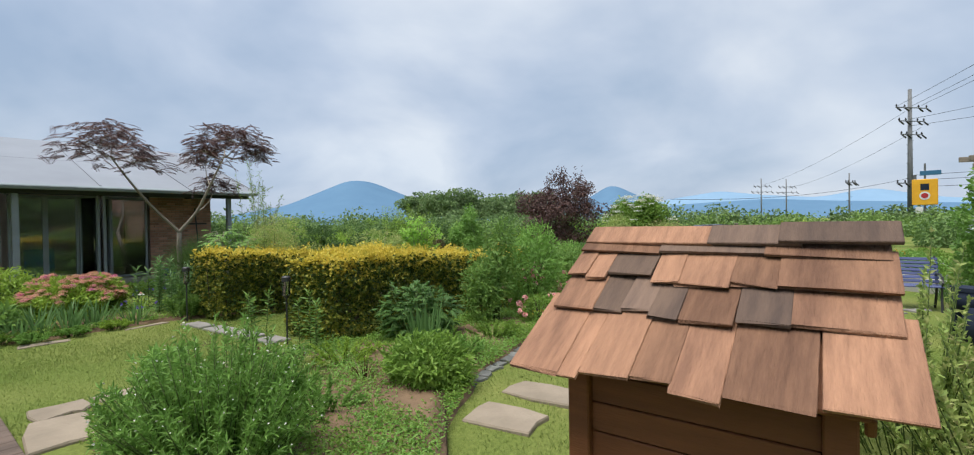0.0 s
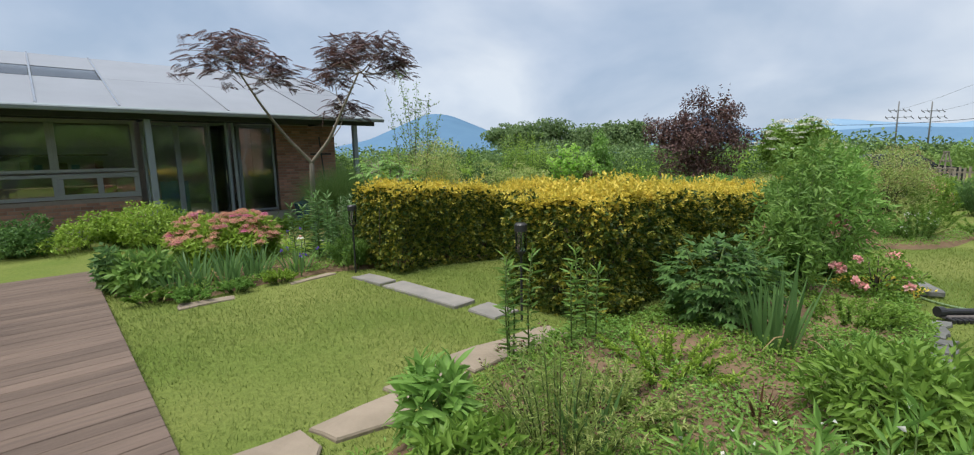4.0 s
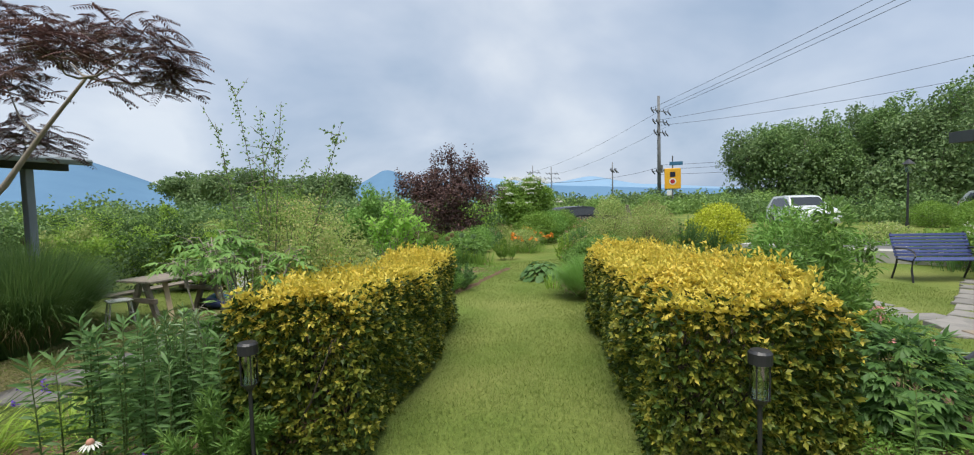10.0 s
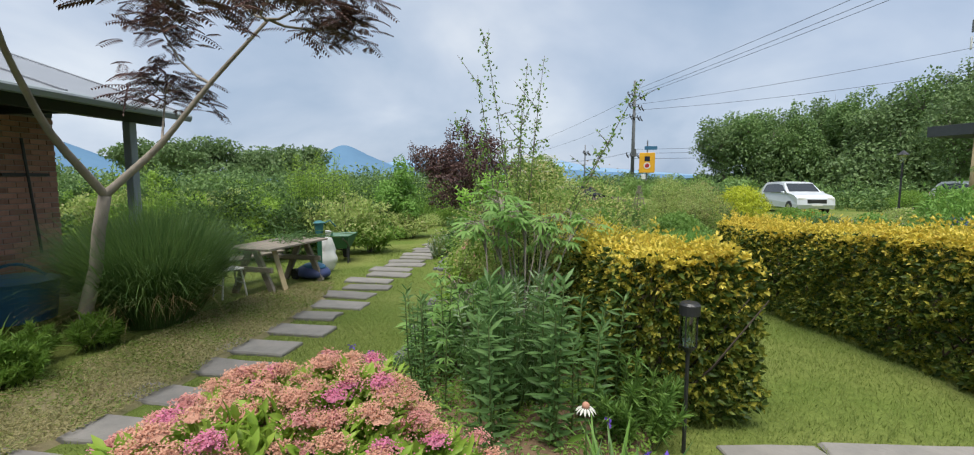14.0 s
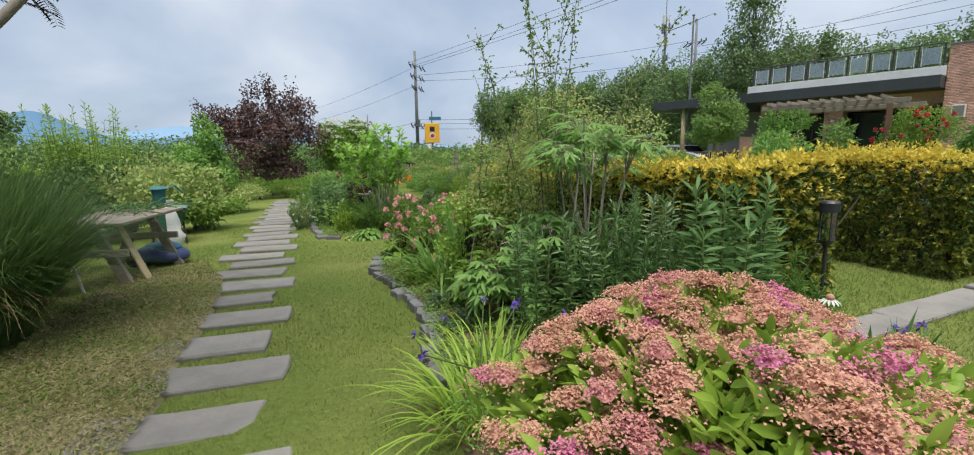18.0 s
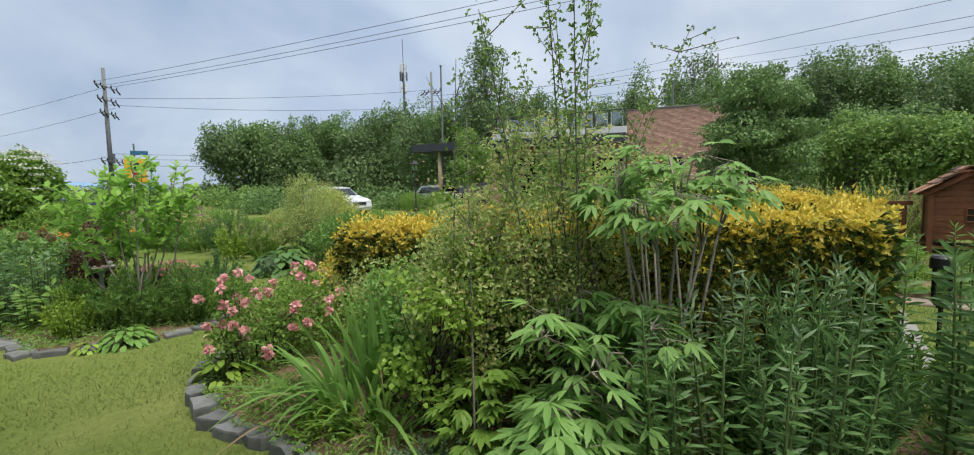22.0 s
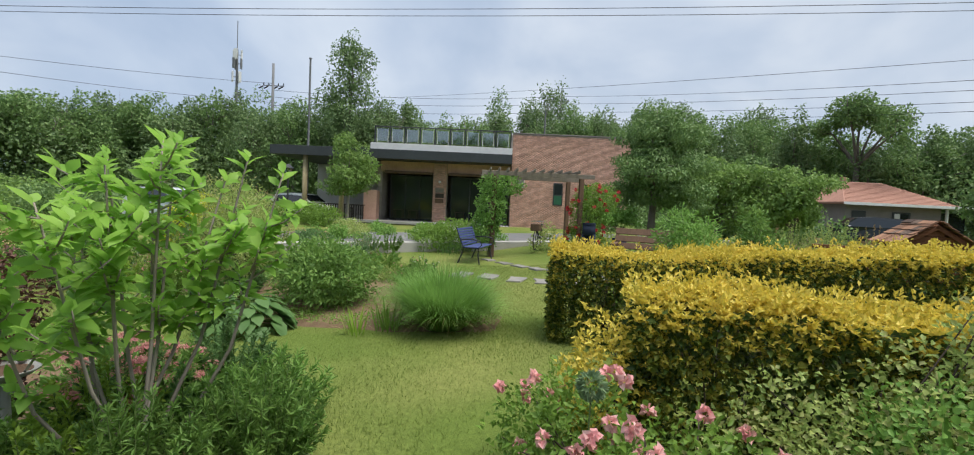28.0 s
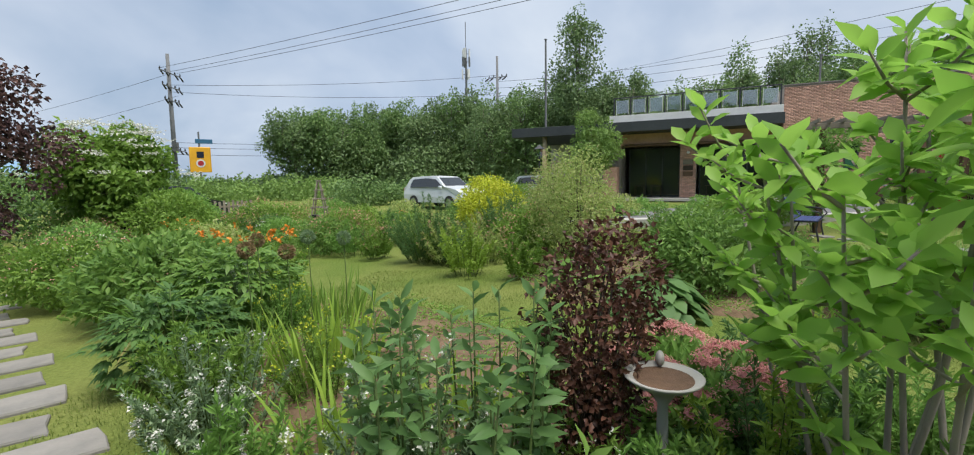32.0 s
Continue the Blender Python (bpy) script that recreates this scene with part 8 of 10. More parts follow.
spires("lily", "tall lilies ringed with narrow blue-green leaves", -3.0, 5.78, 9, 1.02, 0.26, (0.112, 0.022), LEAF_BLUE, 0.06, 80)
spires("lily", "lilies ringed with narrow leaves beside the lantern", -2.5, 5.85, 7, 0.85, 0.22, (0.105, 0.02), LEAF_BLUE, 0.06, 66)
feathery("cosmos", "feathery green cosmos foliage in the bed", -2.75, 6.35, 0.42, 0.85, LEAF_BLUE, 5200, (0.08, 0.011))
feathery("cosmos", "feathery foliage behind the lantern", -2.3, 5.6, 0.3, 0.5, LEAF_DARK, 2600, (0.08, 0.012))


def coneflower(x, y, h):
    e = thing("coneflower", "white coneflower with an orange-brown centre", "flower", (x, y, float(lie(x, y))))
    tris("stem", *tube([(0, 0, 0), (0.01, 0, h * 0.5), (0, 0.01, h)], [0.004] * 3, 5), STEM, e)
    a = np.linspace(0, 6.28, 15)[:-1]
    P = np.stack([np.cos(a) * 0.015, np.sin(a) * 0.015, np.full(14, h)], 1)
    tris("petal_ring", *leaves(P, np.stack([np.cos(a), np.sin(a), np.full(14, -0.45)], 1), 0.045, 0.014, fine=True, flatness=0.9), LEAF_WHITE, e)
    bm = bmesh.new(); bmesh.ops.create_uvsphere(bm, u_segments=12, v_segments=8, radius=0.019, matrix=Matrix.Translation((0, 0, h + 0.008)))
    part("cone", bm, LEAF_SALMON, e, flat=False)
    k = 8
    P = np.stack([np.zeros(k), np.zeros(k), np.linspace(0.05, h * 0.7, k)], 1)
    tris("foliage", *leaves(P, rng.normal(size=(k, 3)) * [1, 1, 0.3], 0.11, 0.03, fine=True), LEAF_MID, e)


coneflower(-2.84, 5.32, 0.45)
straps("iris", "green sword leaves with violet blooms below the lantern", -2.75, 5.2, 26, 0.5, 0.02, LEAF_FRESH, 0.14, 0.5, 0.4, flowers=(("violet_flower_mass", LEAF_VIOLET, 5, 0.36, 0.03),))

# -- long bed beside the stepping stones
def hibiscus(label, x, y, tops, per, size, seed):
    """Bare pale stems that fork near the top, each fork carrying a tuft of hand-shaped leaves."""
    e = thing("hibiscus", label, "shrub", (x, y, float(lie(x, y))))
    r = np.random.default_rng(seed)
    st, P, D = [], [], []
    for tx, ty, tz in tops:
        b = np.append(r.normal(size=2) * 0.09, 0)
        q = np.array([tx, ty, tz])
        m = b * 0.55 + q * 0.45 + np.append(r.normal(size=2) * 0.04, 0.06)
        st.append(tube([b, b * 0.5 + m * 0.5, m, q], [0.011, 0.01, 0.008, 0.005], 5))
        for k in range(3):
            w = r.uniform(0, 6.283)
            f = q + np.array([math.cos(w) * 0.13, math.sin(w) * 0.13, r.uniform(-0.02, 0.1)])
            st.append(tube([m * 0.3 + q * 0.7, (q + f) / 2 + [0, 0, 0.02], f], [0.006, 0.005, 0.003], 4))
            for j in range(per):
                v = r.uniform(0, 6.283)
                d = np.array([math.cos(v), math.sin(v), r.uniform(-0.35, 0.45)])
                g = f + d * r.uniform(0.03, 0.12) - [0, 0, r.uniform(0, 0.1)]
                st.append(tube([f - [0, 0, 0.02], g], [0.0025, 0.0018], 3))
                P.append(g); D.append(d - [0, 0, 0.35])
    tris("stem_mass", *join(st), PALEBARK, e)
    tris("foliage", *palmate(np.array(P), np.array(D), size, 5, 0.24, 2.3, 0.7), HAND, e)
    return e


def ring(n, r0, r1, z0, z1, seed):
    q = np.random.default_rng(seed)
    return [(math.cos(6.283 * i * 0.618) * q.uniform(r0, r1), math.sin(6.283 * i * 0.618) * q.uniform(r0, r1), q.uniform(z0, z1)) for i in range(n)]


hibiscus("tall shrub with hand-shaped pale green leaves on bare stems", -2.42, 6.9, ring(11, 0.08, 0.5, 1.12, 1.5, 1), 7, 0.125, 1)
hibiscus("lower shrub with drooping hand-shaped leaves on bare stems", -2.62, 7.2, ring(9, 0.1, 0.45, 0.5, 0.85, 2), 6, 0.145, 2)
hibiscus("low shrub of broad hand-shaped leaves near the stone edge", -2.85, 7.3, ring(8, 0.05, 0.34, 0.26, 0.5, 3), 6, 0.15, 3)
hand_plant("peony", "dark leafy clump near the stone edge", -2.62, 7.8, [(0, 0, 0.28, 0.26, 0.26, 0.26)], LEAF_MID, 150, 0.115)
spires("lily", "blue-green leafy spires standing before the hibiscus", -3.1, 6.72, 16, 0.88, 0.36, (0.075, 0.014), LEAF_BLUE, 0.16, 70)
spires("lily", "pale feathery spires between lilies and hibiscus", -2.75, 6.5, 14, 0.98, 0.32, (0.072, 0.014), LEAF_SILVER, 0.18, 66)
shrub("shade_bush", "dark twiggy foliage inside the bed", -2.3, 6.9, clumps([(0, 0, 0.35, 0.5, 0.5, 0.36), (0.4, 0.8, 0.4, 0.5, 0.6, 0.4)], 7, 21), LEAF_DARK, 3000, (0.075, 0.03), bark=DARKBARK, stems=30)
shrub("smoke_bush", "airy olive-green bush with pinkish-tan haze", -1.95, 7.45, [(0, 0, 1.15, 0.5, 0.55, 0.7), (0.3, -0.5, 1.25, 0.42, 0.42, 0.5), (-0.25, 0.3, 1.0, 0.5, 0.5, 0.55), (0.1, 0.1, 1.6, 0.4, 0.4, 0.35), (-0.1, -0.2, 0.5, 0.45, 0.5, 0.35)], LEAF_SMOKE, 13000, (0.03, 0.02), stems=50, bark=STEM, flowers=(("haze_mass", LEAF_TAN, 70, 7, 0.02, 0.05),))
shrub("smoke_bush", "yellow-green thicket tinged pink at its tips", -2.2, 8.02, clumps([(0, 0, 0.42, 0.4, 0.34, 0.34), (0.12, -0.1, 0.85, 0.42, 0.36, 0.4), (-0.1, 0.12, 0.72, 0.34, 0.34, 0.34), (0.25, -0.05, 1.2, 0.3, 0.26, 0.26)], 9, 31, 0.36), LEAF_SMOKE, 8500, (0.028, 0.02), stems=40, bark=DARKBARK, shell=0.3, fine=True)
shrub("bramble", "loose lime sprays of broad leaves hanging through the thicket", -2.4, 8.15, clumps([(0, 0, 0.4, 0.42, 0.36, 0.3), (0.05, -0.1, 0.85, 0.44, 0.4, 0.3)], 8, 41, 0.3), VINE, 1500, (0.042, 0.034), stems=40, bark=DARKBARK, shell=0.3, fine=True)
shrub("smoke_bush", "low yellow-green thicket by the strap leaves", -1.85, 8.4, [(0, 0, 0.45, 0.36, 0.34, 0.4), (0.25, 0.2, 0.6, 0.36, 0.36, 0.34)], LEAF_FRESH, 3600, (0.04, 0.026), stems=26, bark=STEM, fine=True)
shrub("bramble", "leafy green thicket with toothed leaves", -1.35, 8.7, clumps([(0, 0, 0.55, 0.42, 0.45, 0.5), (0.25, 0.45, 0.45, 0.34, 0.4, 0.42), (-0.1, -0.4, 0.75, 0.38, 0.42, 0.5)], 8, 51, 0.4), LEAF_OLIVE, 5200, (0.036, 0.024), stems=40, bark=DARKBARK)


def tall_shoots(x, y, tops, label, material=TREE_LIGHT, n=110, leaf=(0.036, 0.02)):
    e = thing("tall_shoots", label, "shrub", (x, y, float(lie(x, y))))
    st, P, D = [], [], []
    for tx, ty, tz in tops:
        q = np.array([tx, ty, tz])
        b = np.append(rng.normal(size=2) * 0.15, 0)
        m = b * 0.5 + q * 0.5 - np.append(q[:2] * 0.15, -0.12)
        s = np.linspace(0, 1, 12)[:, None]
        c = (1 - s) ** 2 * b + 2 * s * (1 - s) * m + s ** 2 * q
        st.append(tube(c, np.linspace(0.0075, 0.002, 12), 5))
        for i in range(6):
            k = rng.uniform(0.5, 0.97)
            o = (1 - k) ** 2 * b + 2 * k * (1 - k) * m + k ** 2 * q
            w = o + rng.normal(size=3) * [0.16, 0.16, 0.1] + [0, 0, 0.12]
            st.append(tube([o, (o + w) / 2, w], [0.004, 0.003, 0.0015], 3))
            u = rng.random((7, 1))
            P.append(o + (w - o) * u); D.append(rng.normal(size=(7, 3)))
        u = rng.uniform(0.4, 1, (n, 1))
        P.append((1 - u) ** 2 * b + 2 * u * (1 - u) * m + u ** 2 * q + rng.normal(size=(n, 3)) * 0.025)
        D.append(rng.normal(size=(n, 3)) - [0, 0, 0.3])
    tris("shoot_mass", *join(st), BARK, e)
    P, D = np.concatenate(P), np.concatenate(D)
    tris("foliage", *leaves(P, D, leaf[0] * rng.uniform(0.6, 1.2, len(P)), leaf[1]), material, e)


tall_shoots(-2.2, 7.4, [(-0.26, 0.12, 2.97), (-0.4, -0.05, 2.6), (0.0, -0.2, 2.7), (0.18, -0.17, 2.79), (0.1, 0.1, 2.5), (0.7, -0.84, 2.5), (0.62, -0.6, 2.1), (0.35, 0.3, 2.3), (-0.45, 0.4, 2.3)], "tall thin shoots with small yellowish leaves", n=170)
tall_shoots(-2.5, 7.9, [(0.2, 0.1, 2.2), (0.3, -0.3, 2.1), (0.45, 0.1, 1.9)], "tall arching dark shoots with small leaves", LEAF_MID)
straps("daylily", "arching bright green daylily leaves", -2.08, 8.82, 90, 0.86, 0.042, LEAF_FRESH, 0.24, 0.6, 0.8, seg=6)
straps("iris", "broad upright sword leaves", -1.82, 8.66, 64, 1.08, 0.046, LEAF_FRESH, 0.24, 0.28, 0.25)
straps("daylily", "dark arching strap leaves near the stones", -2.42, 8.45, 70, 0.5, 0.026, LEAF_MID, 0.14, 0.7, 0.85, seg=6)
straps("daylily", "low strap leaves near the stone edge", -2.15, 9.4, 50, 0.36, 0.018, LEAF_MID, 0.12, 0.7, 0.8)
feathery("ground_cover", "pale green creeping ground cover along the stones", -2.82, 8.05, 0.24, 0.16, LEAF_SILVER, 2600, (0.025, 0.013))
feathery("ground_cover", "lime creeping ground cover along the stones", -2.5, 8.8, 0.24, 0.15, LEAF_LIME, 2400, (0.025, 0.013))
feathery("ground_cover", "pale creeping ground cover by the stones", -3.12, 7.5, 0.24, 0.16, LEAF_SILVER, 2200, (0.025, 0.013))
straps("spiderwort", "lime grassy clump with violet flowers", -4.05, 6.5, 190, 0.58, 0.015, LEAF_LIME, 0.26, 0.8, 0.75, flowers=(("violet_flower_mass", LEAF_VIOLET, 9, 0.45, 0.028),), seg=6)
straps("spiderwort", "grassy green clump beside the stones", -3.62, 6.85, 110, 0.52, 0.012, LEAF_LIME, 0.18, 0.7, 0.6, seg=6)
roses("rose_bush", "rose bush with pink blooms at the bed corner", -1.5, 9.85, [(0, 0, 0.3, 0.4, 0.32, 0.3), (0.2, -0.25, 0.42, 0.34, 0.34, 0.3)], 1700, 22)
roses("rose_bush", "rose bush with scattered pink blooms", -0.85, 9.95, [(0, 0, 0.36, 0.45, 0.35, 0.36), (0.35, 0.1, 0.3, 0.3, 0.3, 0.3)], 2400, 18)
roses("rose_bush", "rose with blooms hanging over the lawn", -1.72, 9.98, [(0, 0, 0.3, 0.2, 0.18, 0.3), (0.1, 0.1, 0.62, 0.16, 0.16, 0.18)], 700, 14)
hosta(-1.85, 10.0, 0.22, 0.22, LEAF_LIME, 60, "small lime leafy clump at the bed corner", 0.1)
straps("iris", "sword leaves between the roses", -0.75, 9.55, 36, 0.62, 0.034, LEAF_FRESH, 0.16, 0.35, 0.25)
shrub("golden_privet", "loose end of the golden hedge", -0.42, 9.62, [(0, 0, 0.5, 0.34, 0.3, 0.46)], HEDGE_GOLD, 1900, (0.05, 0.025), stems=14, bark=DARKBARK)

# -- across the stepping stones
big_grass("silver_grass", "huge fountain of dark green silver grass", -5.7, 10.4, 0.9, 1.75, GRASSDARK, 11000, 0.42, 0.0085, 0.36)
big_grass("silver_grass", "second fountain of dark silver grass", -6.15, 11.9, 0.6, 1.5, GRASSDARK, 3600, 0.5, 0.009, 0.4)
for x, y, r in ((-6.75, 8.5, 0.4), (-7.1, 7.7, 0.5), (-7.3, 8.9, 0.5), (-7.6, 6.6, 0.6), (-6.45, 9.0, 0.34), (-6.3, 8.55, 0.26), (-6.75, 8.1, 0.36), (-6.02, 9.4, 0.22)):
    feathery("weeds", "low rough weeds beside the studio", x, y, r, 0.34, LEAF_MID, 2400, (0.09, 0.016))


def albizia():
    e = thing("silk_tree", "bronze-leaved silk tree with feathery layered crown", "tree", (-6.1, 9.7, -0.2))
    r = np.random.default_rng(4)
    hub = np.array([0.25, -0.25, 1.58])
    limbs = ([hub, (0.02, -0.75, 2.15), (0.0, -1.35, 2.75), (0.15, -2.0, 3.3)], [hub, (0.75, -0.2, 2.1), (1.25, -0.35, 2.75), (1.85, -0.6, 3.4)])
    pieces = [tube([(0, 0, -0.1), (-0.08, 0.05, 0.35), (0.06, -0.03, 0.8), (0.14, -0.14, 1.2), hub], [0.085, 0.07, 0.062, 0.058, 0.055], 10)]
    for limb in limbs:
        L = np.array([np.asarray(p, float) for p in limb])
        s = np.linspace(0, 3, 13)
        L = np.stack([np.interp(s, range(4), L[:, k]) for k in range(3)], 1)
        L[1:-1] = (L[:-2] + L[1:-1] * 2 + L[2:]) / 4
        pieces.append(tube(L, np.linspace(0.042, 0.016, 13), 8))
    cl = [((0.23, -2.35, 3.5), 0.95, 0.24), ((1.23, -2.25, 3.15), 0.55, 0.18), ((2.33, -0.65, 3.75), 0.8, 0.22), ((0.68, 0.55, 2.85), 0.6, 0.16), ((1.08, 0.2, 4.0), 0.72, 0.22), ((-0.22, -1.6, 3.85), 0.68, 0.2), ((1.88, -1.3, 3.45), 0.55, 0.18), ((2.6, -0.35, 3.5), 0.5, 0.16), ((0.75, 0.1, 3.45), 0.5, 0.16)]
    P, D = [], []
    for c, rad, th in cl:
        c = np.array(c)
        ends = [np.array(l[k], float) for l in limbs for k in (2, 3)] + [np.array(limbs[1][1], float)]
        b = min(ends, key=lambda q: np.linalg.norm(q - c) + 2.0 * max(0, q[2] - c[2]))
        mid = b * 0.5 + c * 0.5 + np.append(r.normal(size=2) * 0.06, -0.08)
        pieces.append(tube([b, b * 0.6 + mid * 0.4 - [0, 0, 0.03], mid, c - [0, 0, 0.06]], [0.017, 0.014, 0.011, 0.007], 6))
        for k in range(9):
            w = 6.283 * k / 9 + r.random()
            t = c + np.array([math.cos(w) * rad * 0.8, math.sin(w) * rad * 0.8, r.uniform(-0.6, 0.6) * th])
            pieces.append(tube([mid * 0.25 + c * 0.75, (c + t) / 2 + [0, 0, 0.06], t], [0.007, 0.005, 0.002], 4))
        m = int(175 * rad)
        a, q = r.uniform(0, 6.283, m), np.sqrt(r.random(m)) * rad
        lump = 0.75 + 0.25 * np.sin(a * 5 + c[0] * 9) + 0.12 * np.sin(a * 11)
        q = q * lump
        pp = c + np.stack([np.cos(a) * q, np.sin(a) * q, np.clip(r.normal(size=m), -1.4, 1.4) * th * 0.9 + th * (0.6 - 1.3 * (q / rad) ** 2)], 1)
        P.append(pp)
        D.append(np.stack([np.cos(a), np.sin(a), r.normal(size=m) * 0.15 - 0.05], 1) + r.normal(size=(m, 3)) * [0.95, 0.95, 0.22])
    tris("trunk", *join(pieces), PALEBARK, e)
    P, D = np.concatenate(P), np.concatenate(D)
    tris("crown", *fronds(P - unit(D) * 0.1, D, 0.27 * rng.uniform(0.7, 1.2, (len(P), 1)), 10, (0.07, 0.021), 0.28), LEAF_BRONZE, e)


albizia()

# -- island bed
def big_leaf_tree():
    e = thing("young_catalpa", "young many-stemmed shrub with large bright green leaves", "shrub", (-0.35, 12.27, float(lie(-0.35, 12.27))))
    r = np.random.default_rng(11)
    st, P, D, N = [], [], [], []
    for i in range(13):
        a = 6.283 * i * 0.618 + r.uniform(-0.3, 0.3)
        out = 0.12 + 0.6 * (i % 7) / 6
        hh = 1.84 - out * 0.35 - 0.6 * out * max(0.0, math.sin(a)) + 0.3 * out * max(0.0, -math.sin(a)) + r.uniform(-0.12, 0.12)
        q = np.array([math.cos(a) * out, math.sin(a) * out, hh])
        b = np.append(r.normal(size=2) * 0.07, 0)
        m = b * 0.5 + q * 0.5 + np.append(q[:2] * 0.1, -0.1)
        st.append(tube([b, b * 0.45 + m * 0.55, m, m * 0.4 + q * 0.6, q], [0.012, 0.0105, 0.009, 0.0065, 0.004], 6))
        tips = [(q, unit(q - m))]
        for k in range(9):
            u = r.uniform(0.5, 0.98)
            o = (1 - u) ** 2 * b + 2 * u * (1 - u) * m + u ** 2 * q
            w = a + r.normal() * 1.2
            dd = np.array([math.cos(w), math.sin(w), r.uniform(0.35, 1.0)])
            t = o + dd * r.uniform(0.08, 0.26)
            st.append(tube([o, (o + t) / 2 - [0, 0, 0.02], t], [0.006, 0.005, 0.003], 5))
            tips.append((t, unit(dd)))
            for v in (0.35, 0.65):
                for sgn in (-1, 1):
                    P.append(o + (t - o) * v)
                    D.append(np.array([-dd[1], dd[0], 0]) * sgn + dd * 0.4 + r.normal(size=3) * 0.25 - [0, 0, 0.35])
        for t, dd in tips:
            for k in range(8):
                w = 2.4 * k + r.random()
                P.append(t - dd * 0.024 * k)
                D.append(np.array([math.cos(w), math.sin(w), 1.5 - 0.26 * k]) + dd * 0.3)
    tris("stem_mass", *join(st), PALEBARK, e)
    P, D = np.array(P), np.array(D)
    n = len(P)
    tris("foliage", *leaves(P, D, 0.115 * r.uniform(0.45, 1.2, n), 0.055 * r.uniform(0.75, 1.15, n), fold=0.14, curl=0.3, fine=True, flatness=0.5), CATALPA, e)


big_leaf_tree()
feathery("bluebeard", "dense dark green mound of fine leaves", -0.6, 12.15, 0.4, 0.6, LEAF_DARK, 7500, (0.06, 0.012))
feathery("bluebeard", "dense green mound of fine upright leaves", -0.32, 11.65, 0.4, 0.62, LEAF_DARK, 7500, (0.065, 0.012))
feathery("bluebeard", "spreading fine-leaved green bush", 0.4, 11.75, 0.45, 0.5, LEAF_FRESH, 3600, (0.07, 0.012))
for x, y, h_ in ((-0.98, 12.42, 0.42), (-0.82, 12.72, 0.5), (-0.62, 12.5, 0.55)):
    feathery("mugwort", "light green ferny mugwort at the bed edge", x, y, 0.24, h_, LEAF_LIME, 1500, (0.05, 0.018))
feathery("mugwort", "soft fresh green mugwort round the bird bath", -0.5, 12.92, 0.26, 0.52, LEAF_FRESH, 2600, (0.05, 0.014))
feathery("mugwort", "bright green ferny mugwort under the catalpa", -0.12, 12.55, 0.34, 0.6, LEAF_LIME, 3000, (0.055, 0.016))
feathery("mugwort", "loose fresh green mugwort beside the catalpa", 0.3, 12.3, 0.36, 0.6, LEAF_FRESH, 3000, (0.055, 0.014))
hosta(-1.02, 11.75, 0.27, 0.17, LEAF_FRESH, 90, "low hosta clump with pale-edged leaves", 0.12, 0.5)
hosta(-1.25, 11.95, 0.12, 0.1, LEAF_LIME, 26, "small yellow-green hosta at the lawn edge", 0.09)
feathery("daisy_bush", "grey-green bush covered in tiny white flowers", -0.3, 13.95, 0.42, 0.72, LEAF_SILVER, 5200, (0.04, 0.012), flowers=(("tiny_flower_mass", LEAF_WHITE, 6, 0.016),))
feathery("daisy_bush", "loose stems with tiny lilac-white flowers", -0.95, 14.05, 0.28, 0.62, LEAF_OLIVE, 1800, (0.04, 0.01), flowers=(("tiny_flower_mass", LEAF_WHITE, 14, 0.014),))
spires("jerusalem_sage", "tall pale green sage with broad soft leaves", -0.45, 13.7, 34, 0.98, 0.4, (0.1, 0.034), LEAF_BLUE, 0.12, 34, droop=0.35)
spires("jerusalem_sage", "green sage with broad leaves", -0.75, 13.3, 10, 0.55, 0.25, (0.11, 0.04), LEAF_SAGE, 0.15, 24, droop=0.35)
shrub("ninebark", "dark red-brown bush with dry seed heads", -0.05, 13.22, [(0, 0, 0.78, 0.25, 0.27, 0.4), (0.08, -0.1, 1.0, 0.2, 0.22, 0.26), (-0.05, 0.05, 0.5, 0.22, 0.24, 0.34)], LEAF_RED, 3600, (0.035, 0.022), stems=40, bark=DARKBARK)
feathery("catmint", "soft green feathery stems round the bird bath", 0.05, 12.5, 0.4, 0.62, LEAF_BLUE, 4200, (0.05, 0.012))
feathery("catmint", "soft grey-green stems before the bird bath", -0.35, 12.95, 0.26, 0.42, LEAF_BLUE, 2200, (0.05, 0.012))
spirea("spirea", "spreading spirea with flat rose-pink heads", 0.5, 12.7, 0.5, 0.52, 90, (("pink_flower_mass", LEAF_PINK, 1.0),), LEAF_FRESH, 4200)
straps("gladiolus", "lime sword leaves of gladiolus in the bed", 0.05, 14.45, 60, 0.62, 0.03, LEAF_LIME, 0.3, 0.35, 0.25)
straps("gladiolus", "lime sword leaves beside the sage", 0.5, 14.0, 40, 0.6, 0.03, LEAF_LIME, 0.25, 0.35, 0.25)
feathery("yarrow", "fine stems with flat yellow flower heads", 0.7, 15.0, 0.4, 0.6, LEAF_MID, 2600, (0.05, 0.01), flowers=(("yellow_flower_mass", LEAF_YELLOW, 8, 0.022),))
feathery("meadow_flowers", "bright green leafy stems along the path edge", -0.6, 14.6, 0.35, 0.55, LEAF_FRESH, 3600, (0.06, 0.014))
feathery("meadow_flowers", "grey-green stems with pale flower clusters", 0.1, 15.3, 0.45, 0.6, LEAF_SILVER, 3000, (0.05, 0.012), flowers=(("pale_flower_mass", LEAF_WHITE, 7, 0.018),))
